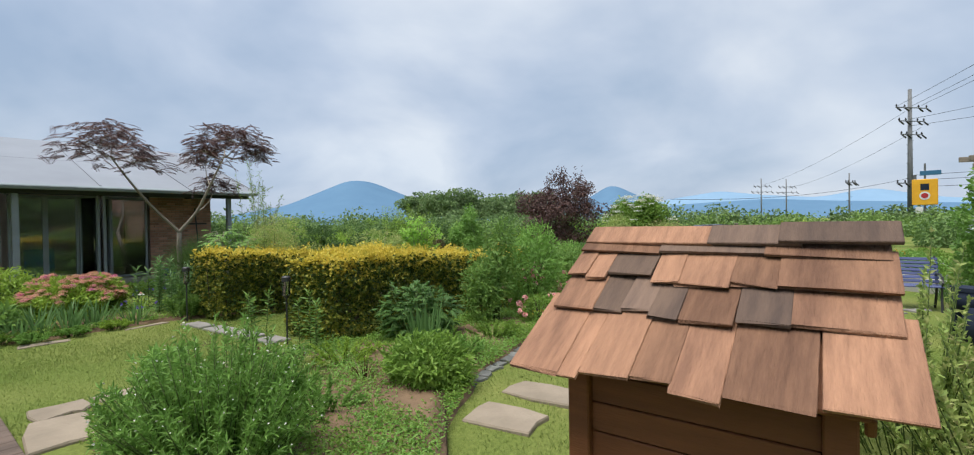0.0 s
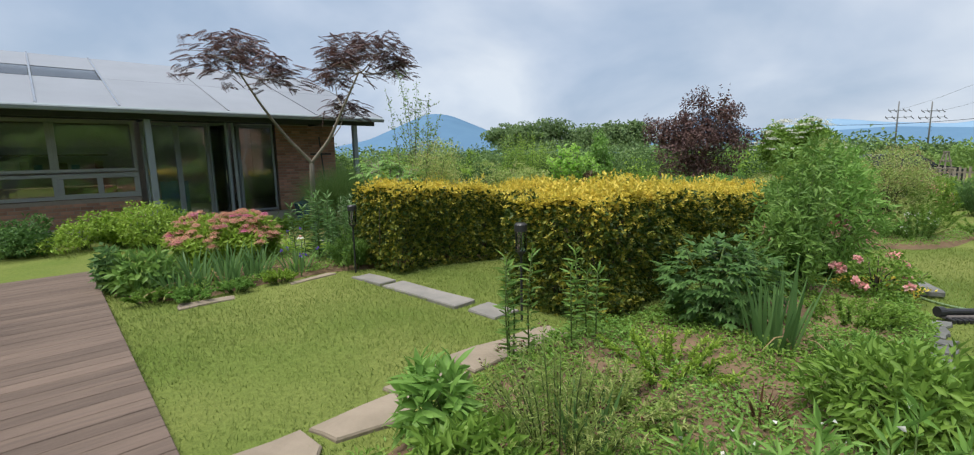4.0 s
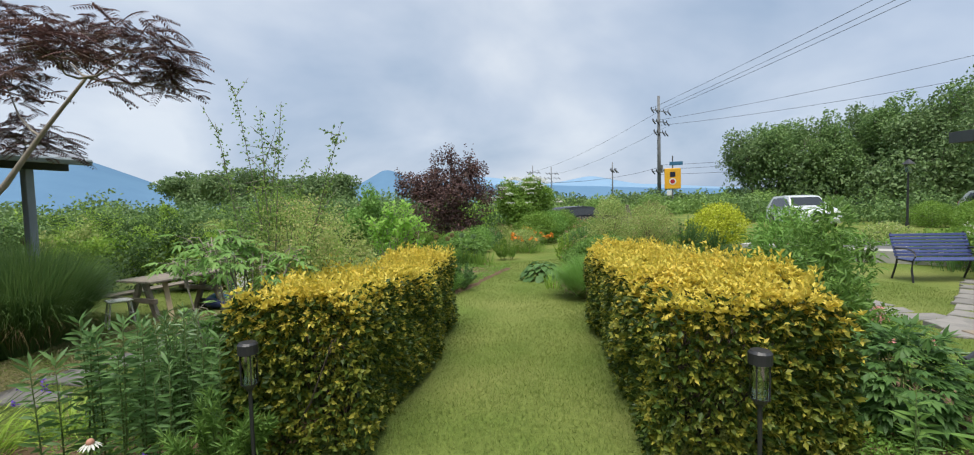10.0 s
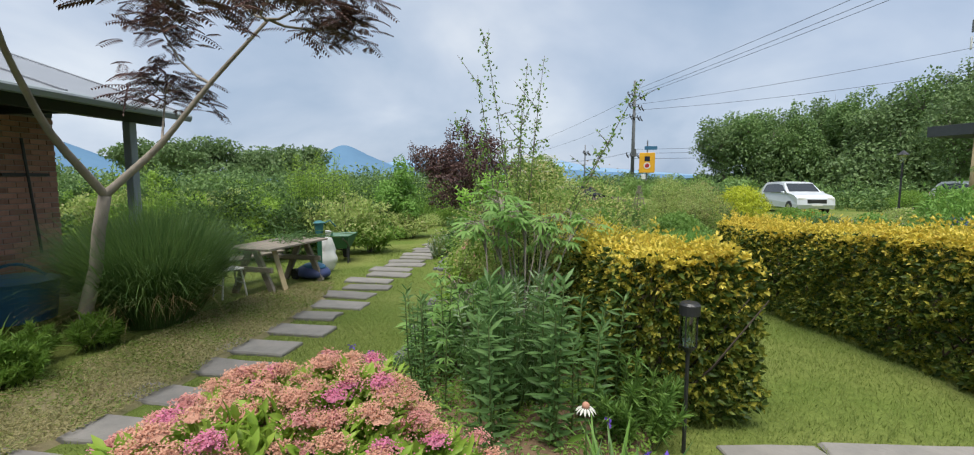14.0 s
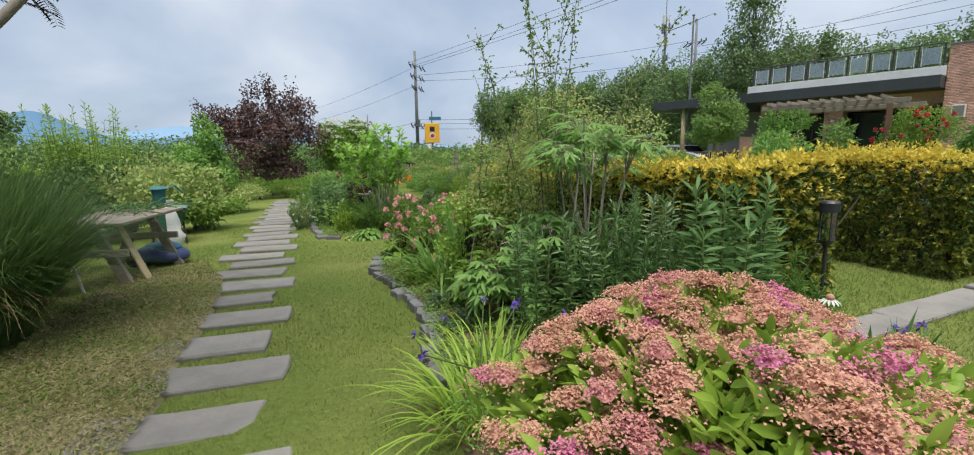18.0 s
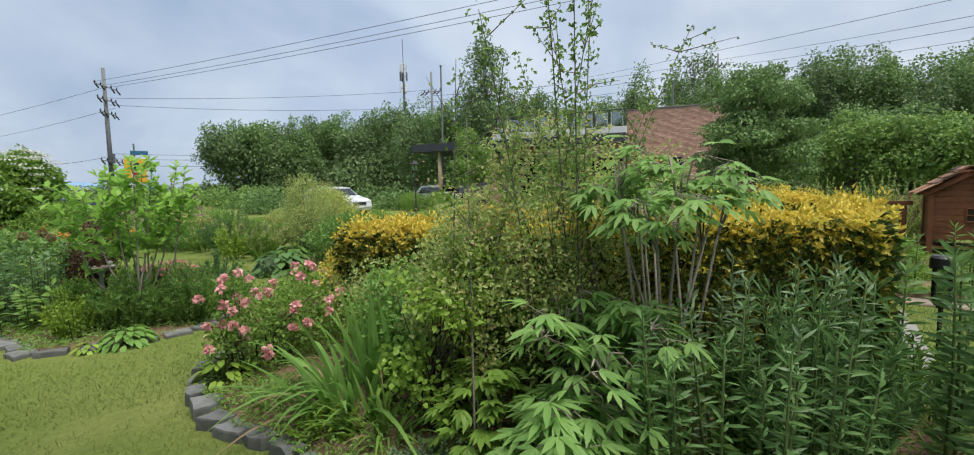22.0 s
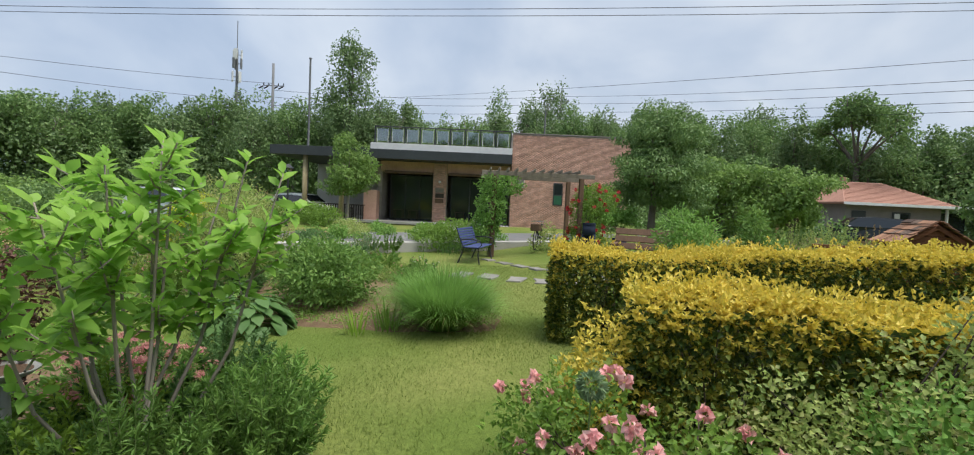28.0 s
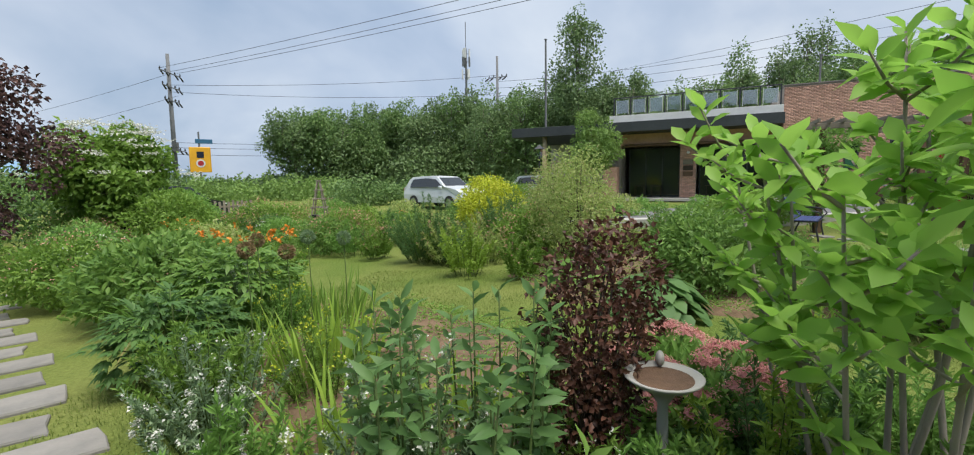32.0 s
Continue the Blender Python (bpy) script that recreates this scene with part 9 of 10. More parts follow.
hand_plant("peony", "dark leafy clump on the path edge", 0.95, 16.5, [(0, 0, 0.34, 0.5, 0.45, 0.32)], DEEP, 420, 0.12)
hand_plant("peony", "dark leafy clump with round seed heads", 2.2, 17.0, [(0, 0, 0.45, 0.7, 0.6, 0.42)], LEAF_DARK, 520, 0.16)
straps("daylily", "arching green strap leaves on the path edge", 1.0, 15.8, 70, 0.7, 0.018, LEAF_MID, 0.2, 0.6, 0.7)


def globe(x, y, h, r, mat_, label):
    e = thing("allium", label, "flower", (x, y, float(lie(x, y))))
    tris("stem", *tube([(0, 0, 0), (0.02, 0, h * 0.5), (0, 0, h)], [0.006, 0.005, 0.004], 5), STEM, e)
    U = unit(rng.normal(size=(260, 3)))
    tris("flower_head", *leaves(U * r * 0.55 + [0, 0, h], U, r * 0.5, r * 0.2), mat_, e)


for x, y, h, m_ in ((1.15, 15.95, 0.98, LEAF_TAN), (1.45, 15.8, 0.92, LEAF_TAN), (1.9, 15.9, 1.0, LEAF_SILVER), (2.2, 15.7, 0.95, LEAF_SILVER), (1.7, 16.3, 1.0, LEAF_TAN), (-1.15, 10.05, 0.82, LEAF_SILVER)):
    globe(x, y, h, 0.075, m_, "round faded allium head on a bare stem")

# -- bed by the lawn crossing
big_grass("fountain_grass", "rounded clump of fresh green fountain grass", 2.95, 10.3, 0.55, 0.98, LEAF_FRESH, 6500, 0.42, 0.007)
straps("daylily", "grassy clump at the bed corner", 3.3, 9.75, 110, 0.55, 0.014, LEAF_MID, 0.25, 0.8, 0.8)
shrub("viburnum", "dense rounded dark green bush", 4.1, 11.9, [(0, 0, 0.48, 0.75, 0.72, 0.46), (0.3, 0.2, 0.6, 0.5, 0.5, 0.4)], LEAF_DARK, 8500, (0.075, 0.03), fine=True)
hosta(3.0, 12.65, 0.55, 0.4, LEAF_BLUE, 120, "large blue-green hosta on bare earth", 0.26, 0.6)
hosta(4.7, 13.5, 0.5, 0.36, LEAF_DARK, 90, "dark broad-leaved hosta in the bed", 0.24, 0.6)
straps("iris", "short lime iris fans at the bed edge", 2.65, 11.35, 24, 0.42, 0.026, LEAF_LIME, 0.14, 0.3, 0.2)
straps("iris", "upright iris leaves at the bed edge", 2.8, 11.0, 24, 0.5, 0.026, LEAF_MID, 0.14, 0.3, 0.2)
shrub("smoke_bush", "tall loose olive-green bush", 5.4, 13.5, [(0, 0, 1.05, 0.55, 0.55, 0.8), (0.2, 0.3, 1.5, 0.4, 0.4, 0.45), (-0.3, -0.1, 0.8, 0.5, 0.5, 0.5)], LEAF_OLIVE, 7000, (0.05, 0.024), stems=40, bark=DARKBARK)
shrub("smoke_bush", "hazy olive-tan bush behind the hostas", 6.8, 13.8, [(0, 0, 0.9, 0.8, 0.75, 0.75), (0.4, 0.3, 1.2, 0.5, 0.5, 0.5)], LEAF_OLIVE, 7000, (0.05, 0.024), stems=40, bark=DARKBARK, flowers=(("haze_mass", LEAF_TAN, 260, 7, 0.03, 0.05),))
def on_lawn(x, y):
    """True in the strip of mown lawn that runs on from the hedges."""
    return abs(x - (y - 9.0) * 0.6) < 1.25


for i in range(26):
    a = rng.uniform(0, 1)
    x, y = 5.0 + rng.uniform(0, 6.5), 10.2 + rng.uniform(0, 6.0)
    if (abs(x - 9.4) < 1.6 and y < 11) or on_lawn(x, y):
        continue
    mt = (LEAF_MID, LEAF_DARK, LEAF_BLUE, LEAF_FRESH, LEAF_OLIVE, LEAF_SILVER)[i % 6]
    hh = rng.uniform(0.35, 0.75)
    feathery("perennial", ("leafy green perennial clump in the mixed bed", "dark green perennial clump in the mixed bed", "grey-green perennial clump in the mixed bed", "fresh green perennial clump in the mixed bed", "olive perennial clump in the mixed bed", "silvery perennial clump in the mixed bed")[i % 6], x, y, rng.uniform(0.35, 0.6), hh, mt, 2000, (0.07, 0.018), flowers=(("flower_mass", (LEAF_PINK, LEAF_WHITE, LEAF_SALMON)[i % 3], 4, 0.025),) if i % 2 else None)
shrub("yellow_shrub", "round shrub with brilliant yellow leaves", 11.7, 16.4, [(0, 0, 0.8, 1.0, 0.95, 0.75), (0.3, 0.2, 1.2, 0.7, 0.7, 0.5), (-0.5, 0.2, 0.6, 0.7, 0.7, 0.55)], LEAF_YELLOW, 8000, (0.08, 0.045))
shrub("hydrangea", "leafy bush with white flower heads by the pergola", 12.6, 8.9, [(0, 0, 0.5, 0.9, 1.0, 0.5), (-0.3, 0.8, 0.45, 0.7, 0.8, 0.45)], LEAF_MID, 5000, (0.09, 0.05), flowers=(("white_flower_mass", LEAF_WHITE, 46, 12, 0.035, 0.05),))
shrub("climber", "green climber over the pergola post", 11.2, 8.1, [(0, 0, 1.5, 0.5, 0.5, 0.7), (0.1, -0.3, 2.2, 0.55, 0.7, 0.35), (0, 0.2, 0.8, 0.4, 0.5, 0.6)], LEAF_FRESH, 4200, (0.09, 0.05), stems=16, bark=BARK)
roses("climbing_rose", "climbing rose with red blooms on the pergola post", 10.95, 5.1, [(0, 0, 1.3, 0.55, 0.55, 0.8), (0.1, -0.4, 1.7, 0.6, 0.7, 0.5), (0.0, 0.0, 0.5, 0.6, 0.6, 0.5)], 5200, 60, LEAF_REDROSE, LEAF_MID, 0.05, (0.07, 0.045))
straps("iris", "green iris leaves along the lane", 12.2, 4.6, 120, 0.7, 0.03, LEAF_MID, 0.9, 0.3, 0.2)
straps("iris", "tall iris leaves by the bench", 11.6, 9.3, 80, 0.6, 0.02, LEAF_BLUE, 0.4, 0.4, 0.4)


# -- low growth that covers the earth of the beds
def carpet(k, name, label, n, material, leaf, h, seed, hold=0.45):
    O = BEDS[k]
    r = np.random.default_rng(seed)
    P = r.uniform(O.min(0), O.max(0), (n * 3, 2))
    x, y = P[:, 0], P[:, 1]
    inn = np.zeros(len(P), bool)
    for (x0, y0), (x1, y1) in zip(O, np.roll(O, -1, axis=0)):
        inn ^= ((y0 > y) != (y1 > y)) & (x < (x1 - x0) * (y - y0) / (y1 - y0 + 1e-12) + x0)
    patch = np.sin(x * 3.1 + seed) * np.sin(y * 2.7 + 2 * seed) + 0.6 * np.sin(x * 7.3 + y * 5.1 + seed) + r.normal(size=len(P)) * 0.35
    P = P[inn & (patch > -hold)][:n]
    patch = patch[inn & (patch > -hold)][:n]
    m = len(P)
    Z = lie(P[:, 0], P[:, 1]) + 0.05 + h * np.clip(0.3 + 0.4 * patch, 0.05, 1) * r.random(m)
    D = np.stack([r.normal(size=m), r.normal(size=m), r.uniform(-0.1, 0.9, m)], 1)
    Q = np.stack([P[:, 0], P[:, 1], Z], 1)
    tagged(tris(name, *leaves(Q, D, leaf * r.uniform(0.6, 1.4, m), leaf * 0.45, flatness=0.5), material), label, "ground cover", kind="stuff")


for k, (n, nm) in enumerate(((44000, "bed_weeds"), (9000, "iris_bed_weeds"), (12000, "long_bed_weeds"), (14000, "island_bed_weeds"), (14000, "far_bed_weeds"))):
    carpet(k, nm, "patchy low green weeds over the earth", n, LEAF_MID, 0.035, 0.12, 10 + k, 0.75)
    carpet(k, nm + "_light", "fresh green seedlings over the earth", n // 2, LEAF_FRESH, 0.032, 0.14, 30 + k, 0.1)

feathery("meadow_flowers", "soft bright green mound on the island edge", 0.3, 15.6, 0.45, 0.6, LEAF_MID, 6000, (0.05, 0.012))
feathery("tansy", "fine green stems with flat yellow heads", 2.0, 16.3, 0.4, 0.55, LEAF_FRESH, 3600, (0.05, 0.012), flowers=(("yellow_flower_mass", LEAF_YELLOW, 9, 0.02),))
straps("gladiolus", "bright lime sword leaves among pale flowers", 1.1, 15.2, 90, 0.72, 0.032, LEAF_LIME, 0.35, 0.3, 0.2)
straps("iris", "green iris fans beyond the sage", 2.5, 16.0, 80, 0.62, 0.03, LEAF_MID, 0.4, 0.3, 0.2)
feathery("daisy_bush", "cloud of tiny white flowers on grey stems", 2.3, 17.1, 0.45, 0.6, LEAF_SILVER, 4200, (0.04, 0.012), flowers=(("tiny_flower_mass", LEAF_WHITE, 9, 0.018),))
feathery("catmint", "soft green herb mound beyond the bird bath", 0.75, 12.2, 0.5, 0.6, LEAF_BLUE, 6000, (0.055, 0.014))
feathery("catmint", "pale green herbs with small flower buds", 0.15, 13.4, 0.3, 0.45, LEAF_MID, 3000, (0.045, 0.012))
straps("daylily", "broad fan of arching strap leaves below dark foliage", 1.9, 17.6, 130, 0.85, 0.024, LEAF_FRESH, 0.3, 0.7, 0.8, seg=6)
shrub("tree_peony", "large dark green leafy clump by the lawn path", 2.4, 18.2, [(0, 0, 0.5, 0.85, 0.8, 0.45), (0.5, 0.4, 0.55, 0.6, 0.6, 0.42)], LEAF_DARK, 5200, (0.11, 0.045), fine=True)
shrub("sedum", "russet-topped green mound by the lawn path", 2.9, 20.4, [(0, 0, 0.45, 0.8, 0.75, 0.45)], LEAF_MID, 3400, (0.08, 0.04), flowers=(("russet_flower_mass", LEAF_SALMON, 90, 10, 0.03, 0.05),))
shrub("sedum", "green mound with russet flat heads by the fence", 11.0, 23.8, [(0, 0, 0.55, 1.1, 1.0, 0.55), (0.8, -0.3, 0.5, 0.8, 0.8, 0.5)], LEAF_MID, 4200, (0.1, 0.05), flowers=(("russet_flower_mass", LEAF_SALMON, 150, 10, 0.045, 0.07),))
shrub("sedum", "green mound with dusty russet heads on the lawn", 8.6, 19.4, [(0, 0, 0.45, 0.8, 0.7, 0.45)], LEAF_MID, 3400, (0.09, 0.045), flowers=(("russet_flower_mass", LEAF_SALMON, 110, 10, 0.04, 0.06),))
shrub("sedum", "broad mound with faded russet heads", 7.4, 14.6, [(0, 0, 0.45, 0.75, 0.7, 0.45)], LEAF_MID, 3400, (0.09, 0.045), flowers=(("russet_flower_mass", LEAF_SALMON, 110, 10, 0.035, 0.06),))
straps("orange_daylily", "clump of orange daylilies beside the lawn", 5.8, 19.9, 140, 0.65, 0.022, LEAF_MID, 0.5, 0.5, 0.6, flowers=(("orange_flower_mass", LEAF_ORANGE, 26, 0.75, 0.09),))
feathery("fennel", "feathery blue-green fennel plumes", 6.4, 16.4, 0.8, 1.15, LEAF_BLUE, 8000, (0.09, 0.01))
feathery("fennel", "soft feathery green plumes beside the yellow shrub", 9.6, 15.6, 0.8, 1.2, LEAF_BLUE, 6000, (0.1, 0.012))
for i in range(34):
    x, y = rng.uniform(3.2, 12.5), rng.uniform(14.2, 20.5)
    if on_lawn(x, y) or y > 13.4 + 0.62 * x + 3.2:
        continue
    mt = (LEAF_FRESH, LEAF_MID, LEAF_BLUE, LEAF_OLIVE, LEAF_LIME, LEAF_MID)[i % 6]
    feathery("perennial", ("fresh green leafy perennial clump", "mid-green leafy perennial clump", "blue-green perennial clump in the border", "olive perennial clump in the border", "lime-green perennial clump in the border", "rounded green perennial clump in the border")[i % 6], x, y, rng.uniform(0.4, 0.7), rng.uniform(0.4, 0.85), mt, 2400, (0.08, 0.022), flowers=(("flower_mass", (LEAF_WHITE, LEAF_PINK, LEAF_SALMON, LEAF_YELLOW)[i % 4], 5, 0.028),) if i % 2 else None)
for x, y, mt in ((-6.85, 8.2, LEAF_LIME), (-6.8, 7.7, LEAF_FRESH), (-6.7, 8.9, LEAF_MID), (-7.2, 8.5, LEAF_FRESH)):
    straps("daylily", "arching daylily leaves beside the studio path", x, y, 120, 0.62, 0.022, mt, 0.3, 0.7, 0.7, seg=6)
for x, y, r, h, mt, lb in ((-3.12, 3.92, 0.26, 0.09, LEAF_FRESH, "low bright ground cover along the lawn"), (-2.92, 4.3, 0.24, 0.09, LEAF_FRESH, "low green mat along the lawn"), (-3.45, 3.75, 0.26, 0.1, LEAF_MID, "low green mat by the deck end"), (-2.72, 4.75, 0.22, 0.1, LEAF_LIME, "low lime mat below the lantern")):
    feathery("ground_cover", lb, x, y, r, h, mt, 3200, (0.03, 0.016))
feathery("barberry", "twiggy olive bush with russet leaves beside the hut", 6.1, 2.1, 0.7, 1.25, LEAF_OLIVE, 6000, (0.045, 0.02))
for x, y, h in ((24.6, 15.4, 1.25), (26.2, 16.3, 1.3), (23.4, 14.6, 1.1), (25.6, 17.6, 1.2), (27.2, 18.6, 1.2)):
    shrub("border_shrub", "rounded green shrub beside the parked cars", x, y, [(0, 0, h * 0.45, 0.9, 0.9, h * 0.5), (0.4, 0.3, h * 0.55, 0.6, 0.6, h * 0.42)], LEAF_MID, 2600, (0.1, 0.05), bark=BARK)
feathery("catmint", "soft grey-green herbs hiding the bird bath stem", -0.55, 12.85, 0.26, 0.5, LEAF_SAGE, 6500, (0.05, 0.014))
for x, y, r_, h_ in ((-0.95, 14.05, 0.3, 0.42), (-0.55, 14.75, 0.42, 0.42), (-0.2, 15.2, 0.4, 0.4)):
    feathery("foam_flower", "low silvery stems foaming with tiny white flowers", x, y, r_, h_, LEAF_SILVER, 1600, (0.035, 0.01), flowers=(("foam_mass", LEAF_WHITE, 34, 0.013),))
feathery("catmint", "soft green herbs with small pale buds", -0.35, 13.2, 0.22, 0.42, LEAF_MID, 2200, (0.045, 0.012), flowers=(("pale_flower_mass", LEAF_WHITE, 4, 0.014),))
carpet(5, "dry_tufts", "thin tufts of grass on the worn strip", 34000, DRYBLADE, 0.024, 0.03, 51, 1.1)
carpet(5, "green_tufts", "green grass tufts on the worn strip", 9000, GRASSBLADE, 0.03, 0.045, 53, 0.05)
carpet(5, "clover_tufts", "low clover leaves on the worn strip", 2500, LEAF_MID, 0.025, 0.04, 52, 0.0)
for x, y, mt in ((6.55, 0.95, LEAF_OLIVE), (7.1, 2.0, LEAF_TAN), (6.2, 0.2, LEAF_OLIVE)):
    feathery("barberry", "twiggy olive and russet bush past the hut", x, y, 0.6, 1.2, mt, 4200, (0.045, 0.02))


# -- rank growth beyond the picnic table
for x, y, rr, hh, lb in ((-5.0, 15.6, 0.9, 1.15, "heap of lime vine leaves behind the picnic table"), (-4.0, 16.6, 0.8, 1.0, "lime vine scrambling over low shrubs"), (-7.3, 15.6, 1.0, 1.7, "bright broad-leaved vine behind the silver grass"), (-3.4, 17.6, 0.7, 0.9, "lime vine heap at the edge of the lawn")):
    shrub("vine", lb, x, y, clumps([(0, 0, hh * 0.45, rr, rr * 0.9, hh * 0.45), (rr * 0.5, 0.2, hh * 0.35, rr * 0.6, rr * 0.6, hh * 0.35)], 9, int(x * 10) + 90, 0.34), VINE, 3400, (0.11, 0.075), stems=14, bark=STEM, flatness=0.4)
for x, y, hh, k in ((-3.3, 19.2, 2.75, 50), (-2.9, 20.0, 2.4, 40), (-7.8, 17.4, 2.2, 34)):
    spires("willow", "upright light green willow-like bush", x, y, k, hh, 0.75, (0.12, 0.026), VINE, 0.12, 60, "shrub")


# ---- trees and far planting ----
def heap(r, rx, rz, z, k, seed):
    """k overlapping heaps that make one uneven crown of radius rx and height 2 rz about z."""
    q = np.random.default_rng(seed)
    out = [(0, 0, z, rx * 0.7, rx * 0.7, rz * 0.85)]
    for i in range(k):
        a = 6.283 * i / k + q.random()
        d = rx * q.uniform(0.35, 0.62)
        out.append((math.cos(a) * d, math.sin(a) * d, z + q.uniform(-0.55, 0.5) * rz, rx * q.uniform(0.32, 0.5), rx * q.uniform(0.32, 0.5), rz * q.uniform(0.32, 0.55)))
    return out


SKY = ((46, 4.2), (49.5, 5.4), (53.5, 8.4), (57, 8.6), (61, 9.4), (67, 9.9), (72, 10.4), (77, 10.6), (86, 11.0), (92, 10.6), (98, 11.6), (106, 13.4), (111, 12.2), (116, 12.6), (125, 11.6), (131, 10.4), (144, 8.7), (152, 8.5), (162, 8.0), (175, 8.0))
sk = np.array(SKY)
i = 0
for az, d, grow in [(a, 68 + rng.uniform(-6, 6), 1.1) for a in np.arange(51.5, 74, 2.4)] + [(a, 47 + rng.uniform(-4, 5), 1.0) for a in np.arange(72, 172, 3.3)] + [(a, 60 + rng.uniform(-3, 4), 1.13) for a in np.arange(76, 165, 4.1)]:
    el = float(np.interp(az, sk[:, 0], sk[:, 1])) * grow
    x, y = -2.5 + d * math.sin(radians(az)), 8.5 + d * math.cos(radians(az))
    h = math.tan(radians(el)) * d * rng.uniform(0.88, 1.1) + 1.3
    rx = rng.uniform(2.6, 4.2) * d / 50
    mt = (TREE_FAR, TREE_NEAR, TREE_FAR, TREE_NEAR)[i % 4]
    tree("tree", ("dark green broadleaf tree in the wood edge", "deep green broadleaf tree in the wood edge", "tall green tree in the wood edge", "full green tree in the wood edge")[i % 4], x, y, h, heap(0, rx, h * 0.44, h * 0.55, 9, 100 + i), mt, 8500, 0.25 * d / 50, 0.2, tufts=8, z=-0.2, seed=i, fork=0.3, group="trees of the wood edge")
    i += 1
# the tall poplar-like tree behind the terrace
x, y = -2.5 + 44 * math.sin(radians(81.2)), 8.5 + 44 * math.cos(radians(81.2))
tree("tree", "tall slender tree rising behind the terrace", x, y, 15.8, [(0, 0, 7.5, 3.0, 3.0, 3.0), (0.3, 0.8, 9.8, 2.6, 2.6, 2.6), (-0.2, 0.0, 12.6, 2.2, 2.2, 2.4), (0.2, 0.4, 14.8, 1.4, 1.4, 1.6), (0.5, -2.4, 8.6, 1.9, 1.9, 2.6)], TREE_FAR, 9500, 0.25, 0.22, z=-0.2, seed=61, fork=0.25, shell=0.35)
x, y = -2.5 + 45 * math.sin(radians(88)), 8.5 + 45 * math.cos(radians(88))
tree("tree", "slender tree beside the tall one", x, y, 11.0, [(0, 0, 7.0, 1.6, 1.6, 2.4), (0.2, 0.3, 9.3, 1.1, 1.1, 1.7)], TREE_FAR, 2600, 0.24, 0.16, z=-0.2, seed=62, fork=0.3)
x, y = -2.5 + 44 * math.sin(radians(136.8)), 8.5 + 44 * math.cos(radians(136.8))
tree("tree", "spreading umbrella-shaped tree above the cottage", x, y, 11.6, [(0, 0, 9.4, 2.6, 2.6, 1.3), (2.2, 0.8, 9.0, 2.0, 2.0, 1.1), (-2.2, -0.6, 9.0, 2.0, 2.0, 1.1), (0.4, -2.0, 9.8, 2.0, 2.0, 1.1), (-0.5, 1.9, 10.2, 1.8, 1.8, 1.0), (3.2, -1.2, 8.0, 1.5, 1.5, 0.9), (-3.3, 0.8, 7.9, 1.5, 1.5, 0.9)], TREE_NEAR, 6000, 0.26, 0.24, z=-0.2, seed=63, fork=0.5)

tree("conifer", "broad dark layered evergreen before the brick wall", 15.4, 0.3, 6.0, [(0, 0, 2.2, 2.3, 2.2, 0.8), (0.3, -0.4, 3.3, 2.2, 2.1, 0.7), (-0.2, 0.3, 4.3, 1.8, 1.8, 0.7), (0.1, 0, 5.3, 1.2, 1.2, 0.7), (1.2, -1.0, 2.9, 1.4, 1.4, 0.6), (-1.3, 0.8, 3.0, 1.3, 1.3, 0.6)], TREE_NEAR, 24000, 0.13, 0.16, seed=31, fork=0.3, droop=0.3)
tree("conifer", "soft green pine before the terrace", 26.0, 13.8, 5.3, [(0, 0, 2.6, 1.9, 1.9, 0.9), (0.1, 0.1, 3.5, 1.7, 1.7, 0.9), (0, 0, 4.5, 1.1, 1.1, 0.9), (0.6, -0.5, 2.2, 0.9, 0.9, 0.6), (-0.6, 0.5, 2.3, 0.9, 0.9, 0.6)], TREE_LIGHT, 8000, 0.15, 0.11, seed=32, fork=0.35, bark=PALEBARK)
# the trees straight south, behind garden and deck, are unseen, added for reflections
for j, (x, y, h, rx, mt, lb) in enumerate(((17.8, -4.6, 4.6, 2.2, TREE_LIGHT, "light green broad shrub by the lane"), (15.6, -6.8, 4.2, 2.2, TREE_LIGHT, "fresh green spreading tree by the lane"), (20.5, -8.5, 5.2, 2.6, TREE_NEAR, "dense green tree beside the lane"), (24.0, -8.0, 6.0, 2.8, TREE_NEAR, "tall dense tree near the cottage"), (11.0, -13.0, 4.2, 2.4, TREE_NEAR, "dense bushy tree by the garden edge"), (6.5, -12.0, 4.5, 2.6, TREE_LIGHT, "unseen bushy tree added behind the garden for reflections"), (0.0, -13.5, 5.0, 2.8, TREE_NEAR, "unseen bushy tree added behind the deck for reflections"), (16.0, -24.0, 5.0, 2.6, TREE_LIGHT, "bushy green tree past the cottage"))):
    tree("tree", lb, x, y, h, heap(0, rx, h * 0.42, h * 0.52, 7, 200 + j), mt, 8500, 0.17, 0.13, seed=70 + j, fork=0.22)
for j, (x, y, h, mt, lb) in enumerate(((14.2, 3.4, 1.75, LEAF_FRESH, "small bright-leaved tree by the pergola"), (15.0, 1.9, 1.6, LEAF_FRESH, "small bright-leaved shrub by the lane"))):
    tree("shrub_tree", lb, x, y, h, [(0, 0, h * 0.75, 0.6, 0.6, h * 0.25), (0.3, 0.2, h * 0.6, 0.45, 0.45, h * 0.2), (-0.3, -0.2, h * 0.62, 0.45, 0.45, h * 0.2)], mt, 1800, 0.12, 0.05, seed=90 + j, fork=0.3)

